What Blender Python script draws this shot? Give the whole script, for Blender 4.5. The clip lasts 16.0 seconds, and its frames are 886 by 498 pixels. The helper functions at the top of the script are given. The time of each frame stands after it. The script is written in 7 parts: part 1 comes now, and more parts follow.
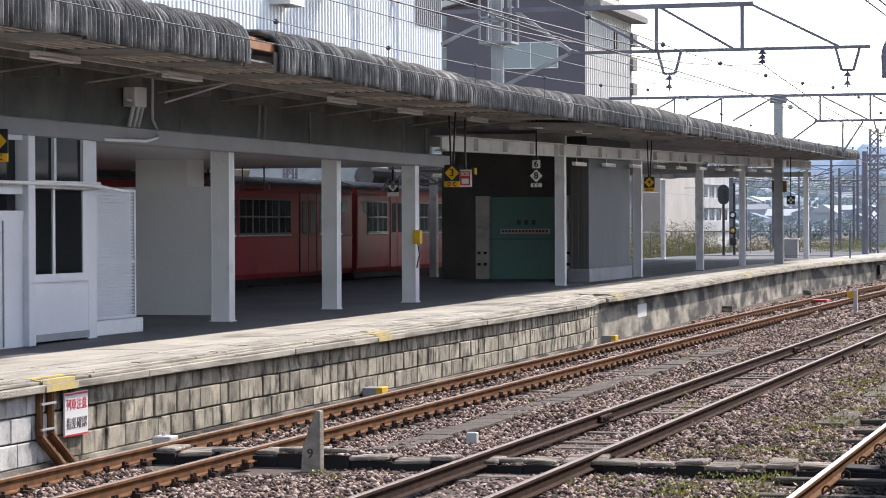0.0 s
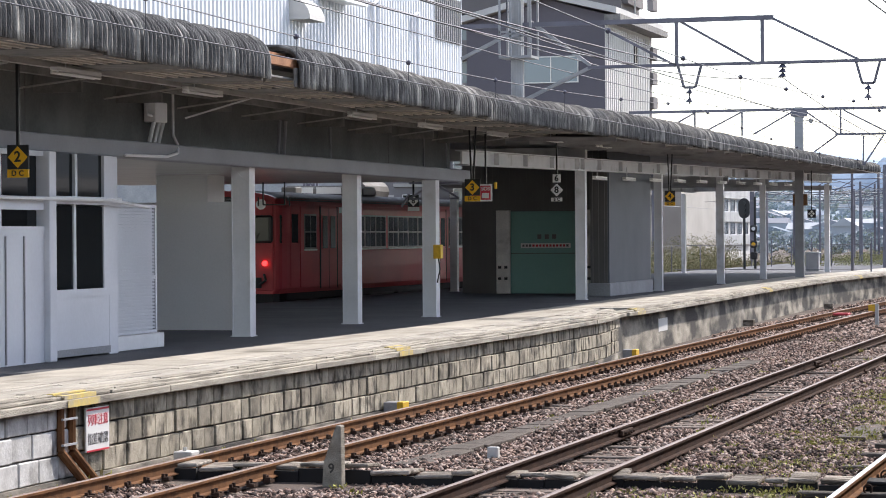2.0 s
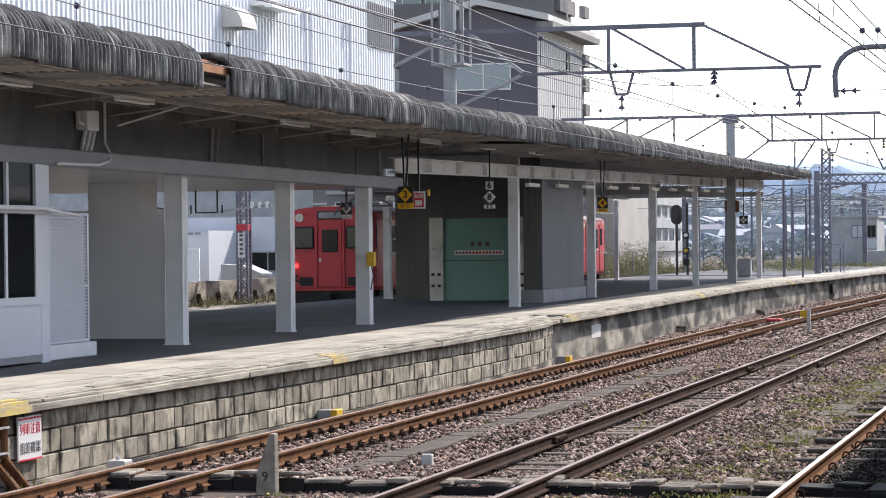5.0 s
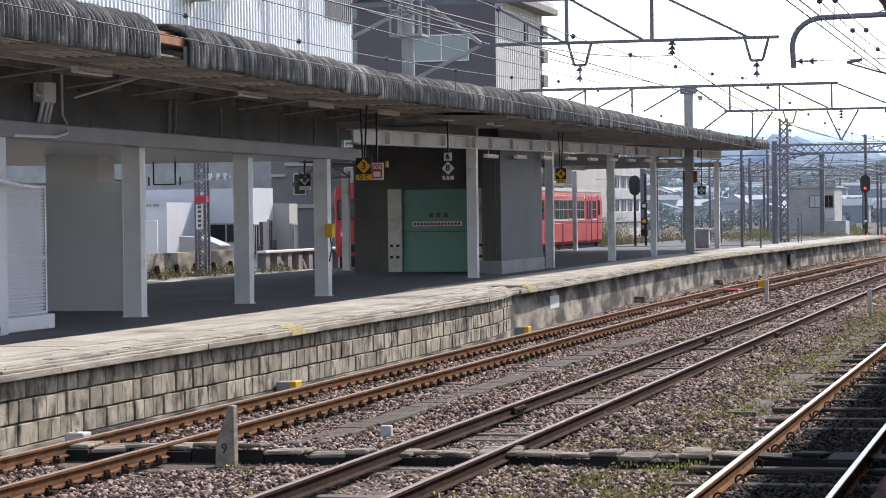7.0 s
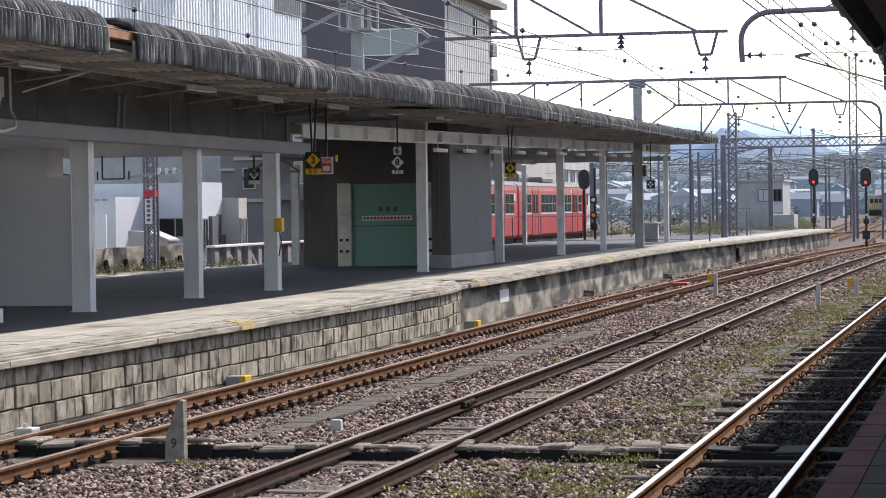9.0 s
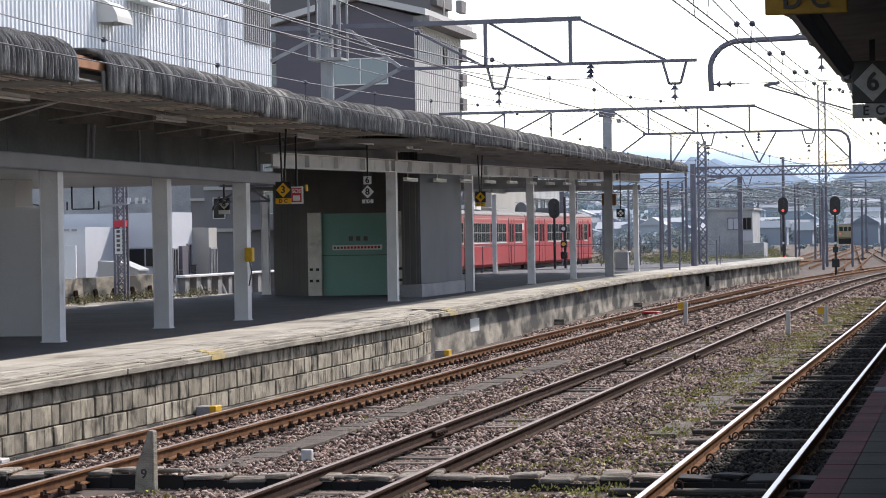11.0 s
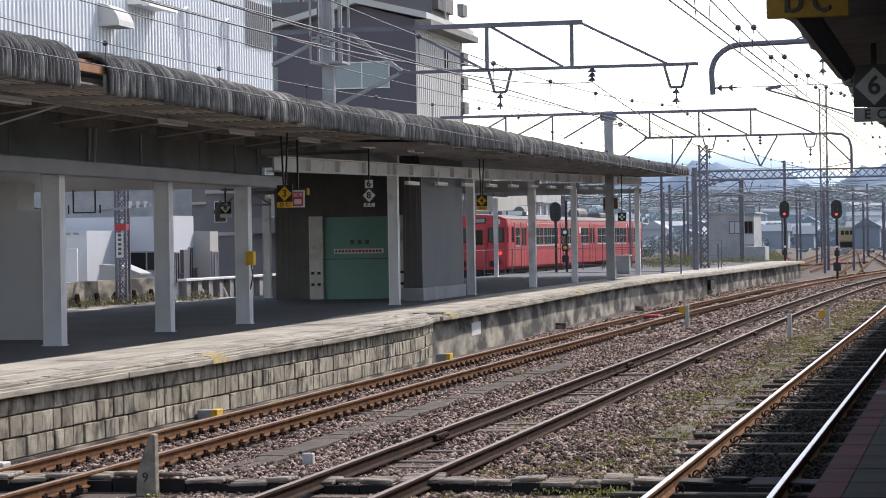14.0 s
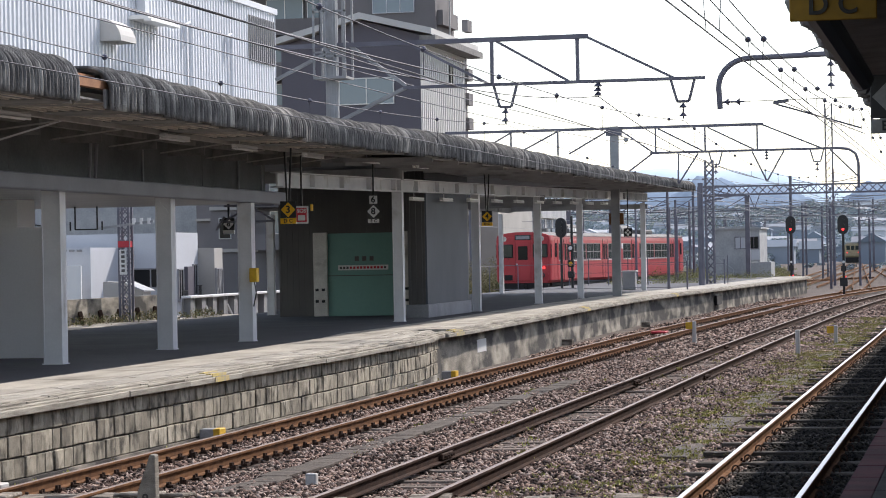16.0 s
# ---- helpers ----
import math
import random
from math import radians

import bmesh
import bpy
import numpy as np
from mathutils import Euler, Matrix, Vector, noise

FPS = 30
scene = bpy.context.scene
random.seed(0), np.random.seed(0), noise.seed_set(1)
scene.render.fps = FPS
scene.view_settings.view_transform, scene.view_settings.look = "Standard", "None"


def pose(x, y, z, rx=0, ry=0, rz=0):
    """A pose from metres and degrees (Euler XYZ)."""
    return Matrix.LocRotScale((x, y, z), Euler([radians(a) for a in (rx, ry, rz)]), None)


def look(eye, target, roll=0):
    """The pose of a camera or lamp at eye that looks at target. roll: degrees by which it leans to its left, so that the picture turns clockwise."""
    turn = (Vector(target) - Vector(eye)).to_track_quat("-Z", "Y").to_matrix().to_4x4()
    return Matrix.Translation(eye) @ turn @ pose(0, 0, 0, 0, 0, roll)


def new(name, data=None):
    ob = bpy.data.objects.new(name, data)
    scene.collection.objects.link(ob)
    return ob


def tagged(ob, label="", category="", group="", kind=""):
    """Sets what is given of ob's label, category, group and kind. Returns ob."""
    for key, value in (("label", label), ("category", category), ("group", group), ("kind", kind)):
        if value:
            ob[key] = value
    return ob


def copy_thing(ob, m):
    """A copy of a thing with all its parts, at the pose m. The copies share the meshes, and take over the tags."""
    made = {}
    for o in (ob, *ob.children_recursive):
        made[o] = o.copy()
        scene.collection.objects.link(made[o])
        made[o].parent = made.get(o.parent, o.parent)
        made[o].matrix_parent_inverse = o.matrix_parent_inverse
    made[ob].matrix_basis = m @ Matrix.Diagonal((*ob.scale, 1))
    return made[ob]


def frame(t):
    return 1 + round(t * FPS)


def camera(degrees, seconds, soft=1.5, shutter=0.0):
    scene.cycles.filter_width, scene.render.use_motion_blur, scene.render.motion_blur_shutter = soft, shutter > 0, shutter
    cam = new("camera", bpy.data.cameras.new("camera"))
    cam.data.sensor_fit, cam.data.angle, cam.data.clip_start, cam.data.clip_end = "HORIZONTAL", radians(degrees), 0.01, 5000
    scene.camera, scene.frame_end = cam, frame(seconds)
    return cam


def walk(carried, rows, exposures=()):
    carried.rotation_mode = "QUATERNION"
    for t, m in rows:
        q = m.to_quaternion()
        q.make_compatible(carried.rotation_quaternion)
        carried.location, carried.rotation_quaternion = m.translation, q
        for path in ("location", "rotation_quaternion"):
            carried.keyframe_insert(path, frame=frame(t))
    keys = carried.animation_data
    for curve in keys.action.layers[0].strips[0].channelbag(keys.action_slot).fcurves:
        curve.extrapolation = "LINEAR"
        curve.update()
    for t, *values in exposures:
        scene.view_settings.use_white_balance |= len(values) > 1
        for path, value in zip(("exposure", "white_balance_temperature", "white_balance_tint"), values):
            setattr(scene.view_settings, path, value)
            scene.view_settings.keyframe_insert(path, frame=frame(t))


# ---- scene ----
import itertools

cam = camera(20.0, 16.0, soft=0.98)
EXPOSURE = 0.82
EYE = 2.25  # above the rail heads
# seconds, yaw, pitch, roll, metres forward
ROWS = [
    (0.0, 15.851, -0.592, 0.227, 0.0),
    (0.5, 16.164, -0.365, 0.267, 0.0),
    (1.0, 16.247, -0.374, 0.286, 0.0),
    (1.5, 16.316, -0.276, 0.293, 0.0),
    (2.0, 16.319, -0.258, 0.386, 0.0),
    (2.5, 16.128, -0.185, 0.439, 0.0),
    (3.0, 15.966, -0.126, 0.474, 0.0),
    (3.5, 15.731, -0.055, 0.508, 0.0),
    (4.0, 15.388, 0.075, 0.524, 0.0),
    (4.2, 15.233, 0.139, 0.530, 0.0),
    (6.3, 14.250, -0.850, 0.640, 0.0),
    (6.5, 14.134, -0.900, 0.652, 0.0),
    (7.0, 13.850, -0.771, 0.737, 0.0),
    (7.5, 13.548, -0.689, 0.830, 0.0),
    (8.0, 13.244, -0.831, 0.810, 0.0),
    (8.5, 12.964, -0.989, 0.860, 0.0),
    (9.0, 12.700, -0.920, 0.800, 0.0),
    (9.5, 12.450, -0.795, 0.848, 0.0),
    (10.0, 12.215, -0.525, 0.908, 0.0),
    (10.2, 12.110, -0.383, 0.920, 0.0),
    (12.5, 11.987, -0.217, 0.959, 0.0),
    (13.0, 12.027, -0.273, 1.007, 0.0),
    (13.5, 11.958, -0.238, 0.949, 0.0),
    (14.0, 12.053, -0.180, 0.944, 0.0),
    (14.5, 12.112, -0.082, 0.953, 0.0),
    (15.0, 12.121, -0.001, 1.022, 0.0),
    (15.5, 12.192, 0.075, 1.085, 0.0),
    (16.0, 12.169, 0.191, 1.086, 0.45),
]
walk(cam, [(t, pose(-math.sin(radians(yaw)) * f, math.cos(radians(yaw)) * f, EYE, 90 + pitch, roll, yaw)) for t, yaw, pitch, roll, f in ROWS],
     exposures=[(t, EXPOSURE + e, 6700, 14) for t, e in ((0, 0.15), (4, 0.15), (6.5, -0.06), (8, -0.08), (12, -0.22), (16, -0.26))])

# ---- light ----
SUN_AZ, SUN_EL = 25.0, 42.5
world = bpy.data.worlds.new("world")
scene.world = world
world.use_nodes = True
wn = world.node_tree
sky = wn.nodes.new("ShaderNodeTexSky")
sky.sky_type, sky.sun_disc = "NISHITA", False
sky.sun_elevation, sky.sun_rotation = radians(SUN_EL), radians(SUN_AZ)
sky.air_density, sky.dust_density, sky.ozone_density = 1.0, 0.75, 1.1
wn.nodes["Background"].inputs["Strength"].default_value = 0.172
pale = wn.nodes.new("ShaderNodeHueSaturation")  # thin white haze over the whole sky
pale.inputs["Saturation"].default_value = 0.72
wn.links.new(sky.outputs[0], pale.inputs["Color"])
wn.links.new(pale.outputs[0], wn.nodes["Background"].inputs["Color"])
lamp = bpy.data.lights.new("sun", "SUN")
lamp.energy, lamp.angle, lamp.color = 3.45, radians(0.53), (1.0, 0.96, 0.9)
sun = new("sun", lamp)
sun.matrix_world = look((math.sin(radians(SUN_AZ)) * 60, math.cos(radians(SUN_AZ)) * 60, 60 * math.tan(radians(SUN_EL))), (0, 0, 0))


# ---- materials ----
def mat(name, a, b=None, rough=0.8, metal=0.0, scale=3.0, fine=40.0, bump=0.15, vary=0.0, spec=0.4, stain=None, stain_at=0.62, stretch=(1, 1, 1), glow=0.0, local=False, grain=0.5):
    """Two colours mixed by coarse noise, fine grain on top, optional stains and per-object variation."""
    m = bpy.data.materials.new(name)
    m.use_nodes = True
    nt = m.node_tree
    N, L = nt.nodes, nt.links
    bs = N["Principled BSDF"]
    b = b or tuple(c * 0.75 for c in a)
    tc = N.new("ShaderNodeTexCoord")
    mp = N.new("ShaderNodeMapping")
    mp.inputs["Scale"].default_value = stretch
    geo = N.new("ShaderNodeNewGeometry")
    L.new(tc.outputs["Object"] if local else geo.outputs["Position"], mp.inputs["Vector"])
    n1 = N.new("ShaderNodeTexNoise")
    n1.inputs["Scale"].default_value, n1.inputs["Detail"].default_value = scale, 6
    n2 = N.new("ShaderNodeTexNoise")
    n2.inputs["Scale"].default_value, n2.inputs["Detail"].default_value = fine, 4
    L.new(mp.outputs[0], n1.inputs["Vector"])
    L.new(mp.outputs[0], n2.inputs["Vector"])
    mx = N.new("ShaderNodeMix")
    mx.data_type = "RGBA"
    mx.inputs[6].default_value, mx.inputs[7].default_value = (*a, 1), (*b, 1)
    rp = N.new("ShaderNodeValToRGB")
    rp.color_ramp.elements[0].position, rp.color_ramp.elements[1].position = 0.35, 0.68
    L.new(n1.outputs["Fac"], rp.inputs[0])
    L.new(rp.outputs[0], mx.inputs[0])
    col = mx.outputs[2]
    hs = N.new("ShaderNodeHueSaturation")
    ad = N.new("ShaderNodeMath")
    ad.operation = "MULTIPLY_ADD"
    ad.inputs[1].default_value, ad.inputs[2].default_value = grain, 1 - grain / 2
    L.new(n2.outputs["Fac"], ad.inputs[0])
    val = ad.outputs[0]
    if vary:
        oi = N.new("ShaderNodeObjectInfo")
        v2 = N.new("ShaderNodeMath")
        v2.operation = "MULTIPLY_ADD"
        v2.inputs[1].default_value, v2.inputs[2].default_value = vary, 1 - vary / 2
        L.new(oi.outputs["Random"], v2.inputs[0])
        v3 = N.new("ShaderNodeMath")
        v3.operation = "MULTIPLY"
        L.new(v2.outputs[0], v3.inputs[0])
        L.new(val, v3.inputs[1])
        val = v3.outputs[0]
    L.new(val, hs.inputs["Value"])
    L.new(col, hs.inputs["Color"])
    col = hs.outputs[0]
    if stain:
        n3 = N.new("ShaderNodeTexNoise")
        n3.inputs["Scale"].default_value, n3.inputs["Detail"].default_value = scale * 0.6, 8
        L.new(mp.outputs[0], n3.inputs["Vector"])
        r3 = N.new("ShaderNodeValToRGB")
        r3.color_ramp.elements[0].position, r3.color_ramp.elements[1].position = stain_at - 0.1, stain_at + 0.08
        L.new(n3.outputs["Fac"], r3.inputs[0])
        m3 = N.new("ShaderNodeMix")
        m3.data_type = "RGBA"
        m3.inputs[7].default_value = (*stain, 1)
        L.new(r3.outputs[0], m3.inputs[0])
        L.new(col, m3.inputs[6])
        col = m3.outputs[2]
    L.new(col, bs.inputs["Base Color"])
    bs.inputs["Roughness"].default_value, bs.inputs["Metallic"].default_value = rough, metal
    bs.inputs["Specular IOR Level"].default_value = spec
    if bump:
        bp = N.new("ShaderNodeBump")
        bp.inputs["Strength"].default_value, bp.inputs["Distance"].default_value = bump, 0.02
        L.new(n2.outputs["Fac"], bp.inputs["Height"])
        L.new(bp.outputs[0], bs.inputs["Normal"])
    if glow:
        bs.inputs["Emission Color"].default_value, bs.inputs["Emission Strength"].default_value = (*a, 1), glow
    return m


def plain(name, a, rough=0.5, metal=0.0, glow=0.0, spec=0.5):
    m = bpy.data.materials.new(name)
    m.use_nodes = True
    bs = m.node_tree.nodes["Principled BSDF"]
    bs.inputs["Base Color"].default_value = (*a, 1)
    bs.inputs["Roughness"].default_value, bs.inputs["Metallic"].default_value = rough, metal
    bs.inputs["Specular IOR Level"].default_value = spec
    if glow:
        bs.inputs["Emission Color"].default_value, bs.inputs["Emission Strength"].default_value = (*a, 1), glow
    return m


def island(name, cols, rough=0.9):
    """Loose pieces joined in one mesh, each with a tint of its own."""
    m = bpy.data.materials.new(name)
    m.use_nodes = True
    nt = m.node_tree
    g = nt.nodes.new("ShaderNodeNewGeometry")
    r = nt.nodes.new("ShaderNodeValToRGB")
    el = r.color_ramp.elements
    while len(el) < len(cols):
        el.new(0.5)
    for i, c in enumerate(cols):
        el[i].position, el[i].color = i / len(cols), (*c, 1)
    r.color_ramp.interpolation = "CONSTANT"
    nt.links.new(g.outputs["Random Per Island"], r.inputs[0])
    bs = nt.nodes["Principled BSDF"]
    nt.links.new(r.outputs[0], bs.inputs["Base Color"])
    bs.inputs["Roughness"].default_value = rough
    bs.inputs["Specular IOR Level"].default_value = 0.25
    return m


M_GROUND = mat("ballast_bed", (0.095, 0.07, 0.058), (0.06, 0.045, 0.038), scale=0.9, fine=22, bump=0.9, stain=(0.135, 0.11, 0.088), rough=0.95)
M_STONE = island("ballast_stone", [(0.03, 0.021, 0.018), (0.27, 0.18, 0.145), (0.07, 0.046, 0.038), (0.47, 0.37, 0.315), (0.045, 0.031, 0.026), (0.29, 0.2, 0.16), (0.11, 0.07, 0.057), (0.035, 0.026, 0.023), (0.42, 0.325, 0.28), (0.16, 0.105, 0.086)])
# near-black stone and bed tones put the near canopy's shade into the colour
M_SHADESTONE = island("shade_dark_stone", [(0.012, 0.011, 0.01), (0.03, 0.026, 0.021), (0.018, 0.016, 0.013), (0.05, 0.043, 0.034)])
M_SHADEBED = mat("shade_dark_bed", (0.016, 0.015, 0.012), (0.028, 0.025, 0.019), scale=3, fine=40, bump=0.4, rough=0.9, spec=0.1)
M_RAILTOP = plain("worn_rail_head", (0.2, 0.148, 0.127), 0.55, 0.25)
M_RAILSHINE = plain("polished_rail_head", (0.5, 0.47, 0.47), 0.33, 1.0)
M_RUST = mat("rusty_rail", (0.2, 0.098, 0.045), (0.11, 0.055, 0.03), scale=6, fine=60, rough=0.9, bump=0.3, spec=0.1)
M_DULLRAIL = mat("dull_rail_side", (0.06, 0.035, 0.026), (0.034, 0.022, 0.018), scale=6, fine=60, rough=0.9, bump=0.3, spec=0.08)
M_SLEEPER = mat("weathered_sleeper", (0.13, 0.095, 0.075), (0.2, 0.165, 0.14), scale=5, fine=30, bump=0.8, vary=0.5, stretch=(0.35, 3, 3), rough=0.95)
M_CLIP = mat("dark_fastening", (0.07, 0.043, 0.031), (0.035, 0.023, 0.018), scale=8, fine=50, rough=0.9, bump=0.3, spec=0.1)
# sleeper copy, darkened for the track in shade
M_DARKSLEEPER = mat("shade_dark_sleeper", (0.1, 0.085, 0.07), (0.05, 0.043, 0.036), scale=5, fine=30, bump=0.8, vary=0.5, stretch=(0.35, 3, 3), rough=0.95)
M_BLOCK = mat("masonry_block", (0.44, 0.395, 0.31), (0.31, 0.275, 0.21), scale=7, fine=60, bump=0.9, vary=0.6, stain=(0.1, 0.09, 0.072), stain_at=0.575, stretch=(1, 1.4, 0.9), rough=0.95)
M_BLOCKW = mat("whitewashed_block", (0.6, 0.6, 0.58), (0.42, 0.41, 0.39), scale=4, fine=30, bump=0.25, vary=0.3, stain=(0.14, 0.13, 0.12), stain_at=0.6, rough=0.95)
M_MORTAR = mat("dark_joint", (0.055, 0.05, 0.045), (0.085, 0.08, 0.07), scale=5, fine=30)
M_COPING = mat("coping_concrete", (0.42, 0.385, 0.315), (0.27, 0.245, 0.2), scale=5, fine=60, bump=0.9, vary=0.3, stain=(0.17, 0.15, 0.12), stain_at=0.6, stretch=(1.6, 0.35, 2))
M_PAVE = mat("platform_concrete", (0.43, 0.4, 0.345), (0.33, 0.305, 0.26), scale=2.5, fine=40, bump=0.5, vary=0.25, stain=(0.22, 0.2, 0.165), stain_at=0.62, stretch=(1.2, 0.35, 1))
M_ASPHALT = mat("platform_asphalt", (0.098, 0.1, 0.108), (0.072, 0.074, 0.08), scale=0.8, fine=120, bump=0.3, rough=0.75, spec=0.25, stain=(0.13, 0.13, 0.13), stain_at=0.66)
M_WALLCON = mat("stained_concrete", (0.43, 0.39, 0.32), (0.2, 0.18, 0.145), scale=2.2, fine=30, bump=0.6, stain=(0.04, 0.037, 0.033), stain_at=0.49, stretch=(1, 0.55, 1.3))
M_STEELPAINT = mat("grey_painted_steel", (0.76, 0.76, 0.77), (0.68, 0.68, 0.69), scale=2, fine=25, bump=0.06, rough=0.45, stain=(0.36, 0.33, 0.29), stain_at=0.7, grain=0.12)
M_WHITEPAINT = mat("white_painted_board", (0.63, 0.64, 0.68), (0.57, 0.58, 0.62), scale=1.2, fine=20, bump=0.04, rough=0.55, stain=(0.4, 0.4, 0.4), stain_at=0.72, grain=0.12)
M_CREAM = mat("cream_wall", (0.86, 0.85, 0.84), (0.8, 0.79, 0.78), scale=0.7, fine=30, bump=0.05, rough=0.6, grain=0.12)
M_SOFFIT = mat("glossy_soffit", (0.8, 0.79, 0.77), (0.72, 0.71, 0.69), scale=1, fine=20, bump=0.03, rough=0.25, grain=0.12)
M_BEAM = mat("dirty_beam", (0.4, 0.4, 0.41), (0.31, 0.31, 0.32), scale=2, fine=25, bump=0.2, rough=0.7, stain=(0.16, 0.16, 0.16), stain_at=0.66, grain=0.12)
M_EDGEBEAM = mat("grey_edge_beam", (0.245, 0.245, 0.27), (0.2, 0.2, 0.222), scale=0.9, fine=25, bump=0.1, rough=0.6, stain=(0.17, 0.17, 0.18), stain_at=0.66, grain=0.15)
# pale timber, lifted further to stand for daylight through the roof's gaps
M_LATH = mat("pale_roof_lath", (0.75, 0.7, 0.62), (0.55, 0.5, 0.43), scale=4, fine=30, bump=0.2)
M_PIPE = mat("dusty_grey_pipe", (0.52, 0.5, 0.47), (0.4, 0.38, 0.36), scale=3, fine=30, bump=0.1, grain=0.2)
M_GIRDER = mat("pale_dirty_girder", (0.47, 0.47, 0.47), (0.38, 0.38, 0.38), scale=2, fine=25, bump=0.1, rough=0.7, stain=(0.2, 0.2, 0.19), stain_at=0.64, grain=0.15)
M_DARKBOARD = mat("dark_grey_board", (0.165, 0.168, 0.162), (0.11, 0.112, 0.108), scale=1.2, fine=25, bump=0.2, stain=(0.22, 0.22, 0.21), stain_at=0.7)
M_ROOF = mat("weathered_corrugated_sheet", (0.175, 0.167, 0.158), (0.06, 0.057, 0.054), scale=5, fine=55, bump=0.8, stain=(0.44, 0.42, 0.38), stain_at=0.63, rough=0.95, stretch=(1, 1.8, 0.5))
M_TIMBER = mat("grey_roof_timber", (0.25, 0.24, 0.23), (0.16, 0.155, 0.148), scale=4, fine=30, bump=0.3)
M_RAWWOOD = mat("brown_purlin", (0.36, 0.17, 0.08), (0.26, 0.12, 0.06), scale=6, fine=30)
M_DARKCLAD = mat("dark_ribbed_cladding", (0.118, 0.112, 0.108), (0.095, 0.09, 0.088), scale=1.5, fine=20, bump=0.05, rough=0.5, grain=0.12)
M_GREEN = mat("green_shutter", (0.19, 0.38, 0.335), (0.168, 0.34, 0.3), scale=0.8, fine=15, bump=0.03, rough=0.45, grain=0.12)
M_JAMB = mat("stainless_jamb", (0.78, 0.75, 0.7), (0.6, 0.57, 0.53), scale=3, fine=30, bump=0.05, rough=0.4, stain=(0.2, 0.17, 0.14), stain_at=0.68)
M_PANEL = mat("brushed_steel_panel", (0.115, 0.125, 0.145), (0.09, 0.1, 0.118), scale=0.8, fine=60, bump=0.03, rough=0.55, metal=0.0, spec=0.12, grain=0.12)
M_PLINTH = mat("grey_plinth", (0.3, 0.3, 0.31), (0.24, 0.24, 0.25), scale=2, fine=30)
# pale worn paint, darkened to match the shaded paving round it
M_PLINTHDARK = mat("shaded_worn_paint", (0.085, 0.08, 0.085), (0.06, 0.055, 0.06), scale=4, fine=30)
M_GLASSDARK = plain("dark_window_glass", (0.012, 0.014, 0.016), 0.06, 0.0, spec=0.12)
M_BLACK = plain("black_enamel", (0.012, 0.012, 0.013), 0.45)
M_YELLOW = mat("yellow_paint", (0.75, 0.45, 0.03), (0.62, 0.36, 0.03), scale=6, fine=30, bump=0.1, rough=0.6)
M_FADED = mat("faded_yellow_paint", (0.62, 0.47, 0.12), (0.5, 0.4, 0.19), scale=8, fine=40, stain=(0.36, 0.32, 0.25), stain_at=0.58)
M_SIGNYEL = plain("sign_yellow", (0.78, 0.42, 0.01), 0.45)
# sign yellow and white again, with the near canopy's shade in the colour
M_SHADEYEL = mat("shade_sign_yellow", (0.34, 0.19, 0.015), (0.26, 0.145, 0.012), rough=0.6, bump=0.02)
M_SHADEWHITE = mat("shade_sign_white", (0.3, 0.3, 0.29), (0.22, 0.22, 0.21), rough=0.6, bump=0.02)
M_SIGNWHITE = plain("sign_white", (0.72, 0.72, 0.7), 0.5)
M_RED = plain("sign_red", (0.55, 0.03, 0.05), 0.5)
M_CATENARY = mat("galvanised_catenary_steel", (0.17, 0.168, 0.2), (0.125, 0.123, 0.15), scale=2, fine=20, rough=0.6, metal=0.15, bump=0.05, grain=0.12)
M_MAST = mat("pale_mast_steel", (0.33, 0.335, 0.34), (0.25, 0.255, 0.26), scale=2, fine=20, rough=0.6, bump=0.05, grain=0.12)
M_WIRE = plain("overhead_wire", (0.05, 0.05, 0.06), 0.5, 0.6)
M_INSUL = plain("dark_insulator", (0.07, 0.07, 0.1), 0.3)
M_WHITECLAD = mat("white_corrugated_cladding", (0.64, 0.66, 0.7), (0.57, 0.59, 0.63), scale=0.5, fine=10, bump=0.03, rough=0.5, grain=0.12)
M_SLATE = mat("slate_grey_cladding", (0.115, 0.105, 0.125), (0.1, 0.092, 0.11), scale=0.4, fine=12, bump=0.05, rough=0.6, grain=0.12)
M_PALE = mat("pale_grey_cladding", (0.56, 0.55, 0.53), (0.5, 0.49, 0.47), scale=0.4, fine=12, bump=0.03, grain=0.12)
M_RENDERW = mat("white_render", (0.52, 0.535, 0.565), (0.47, 0.485, 0.515), scale=0.4, fine=12, bump=0.03, grain=0.12)
M_TAUPE = mat("taupe_tile_facade", (0.19, 0.177, 0.178), (0.155, 0.145, 0.147), scale=0.4, fine=12, bump=0.03, grain=0.12)
M_BEIGE = mat("beige_facade", (0.42, 0.4, 0.37), (0.36, 0.34, 0.31), scale=0.4, fine=12, bump=0.03, grain=0.12)
M_BLUEGLASS = plain("bluish_glass", (0.14, 0.19, 0.23), 0.08, spec=0.7)
M_TRAIN = mat("vermilion_paint", (0.48, 0.064, 0.072), (0.42, 0.055, 0.063), scale=0.9, fine=12, bump=0.01, rough=0.32, spec=0.15, local=True, grain=0.12, stain=(0.3, 0.04, 0.045), stain_at=0.7)
M_TRAINROOF = mat("sooty_carriage_roof", (0.17, 0.165, 0.16), (0.1, 0.095, 0.09), scale=1.5, fine=20, bump=0.1, rough=0.75, local=True, grain=0.12)
M_UNDER = plain("black_underframe", (0.022, 0.02, 0.02), 0.85)
M_TRAINGLASS = plain("carriage_glass", (0.035, 0.046, 0.042), 0.05, spec=0.22)
M_WINFRAME = plain("dull_window_frame", (0.22, 0.19, 0.18), 0.4, 0.2)
M_FRAME = plain("silver_window_frame", (0.45, 0.45, 0.45), 0.35, 0.7)
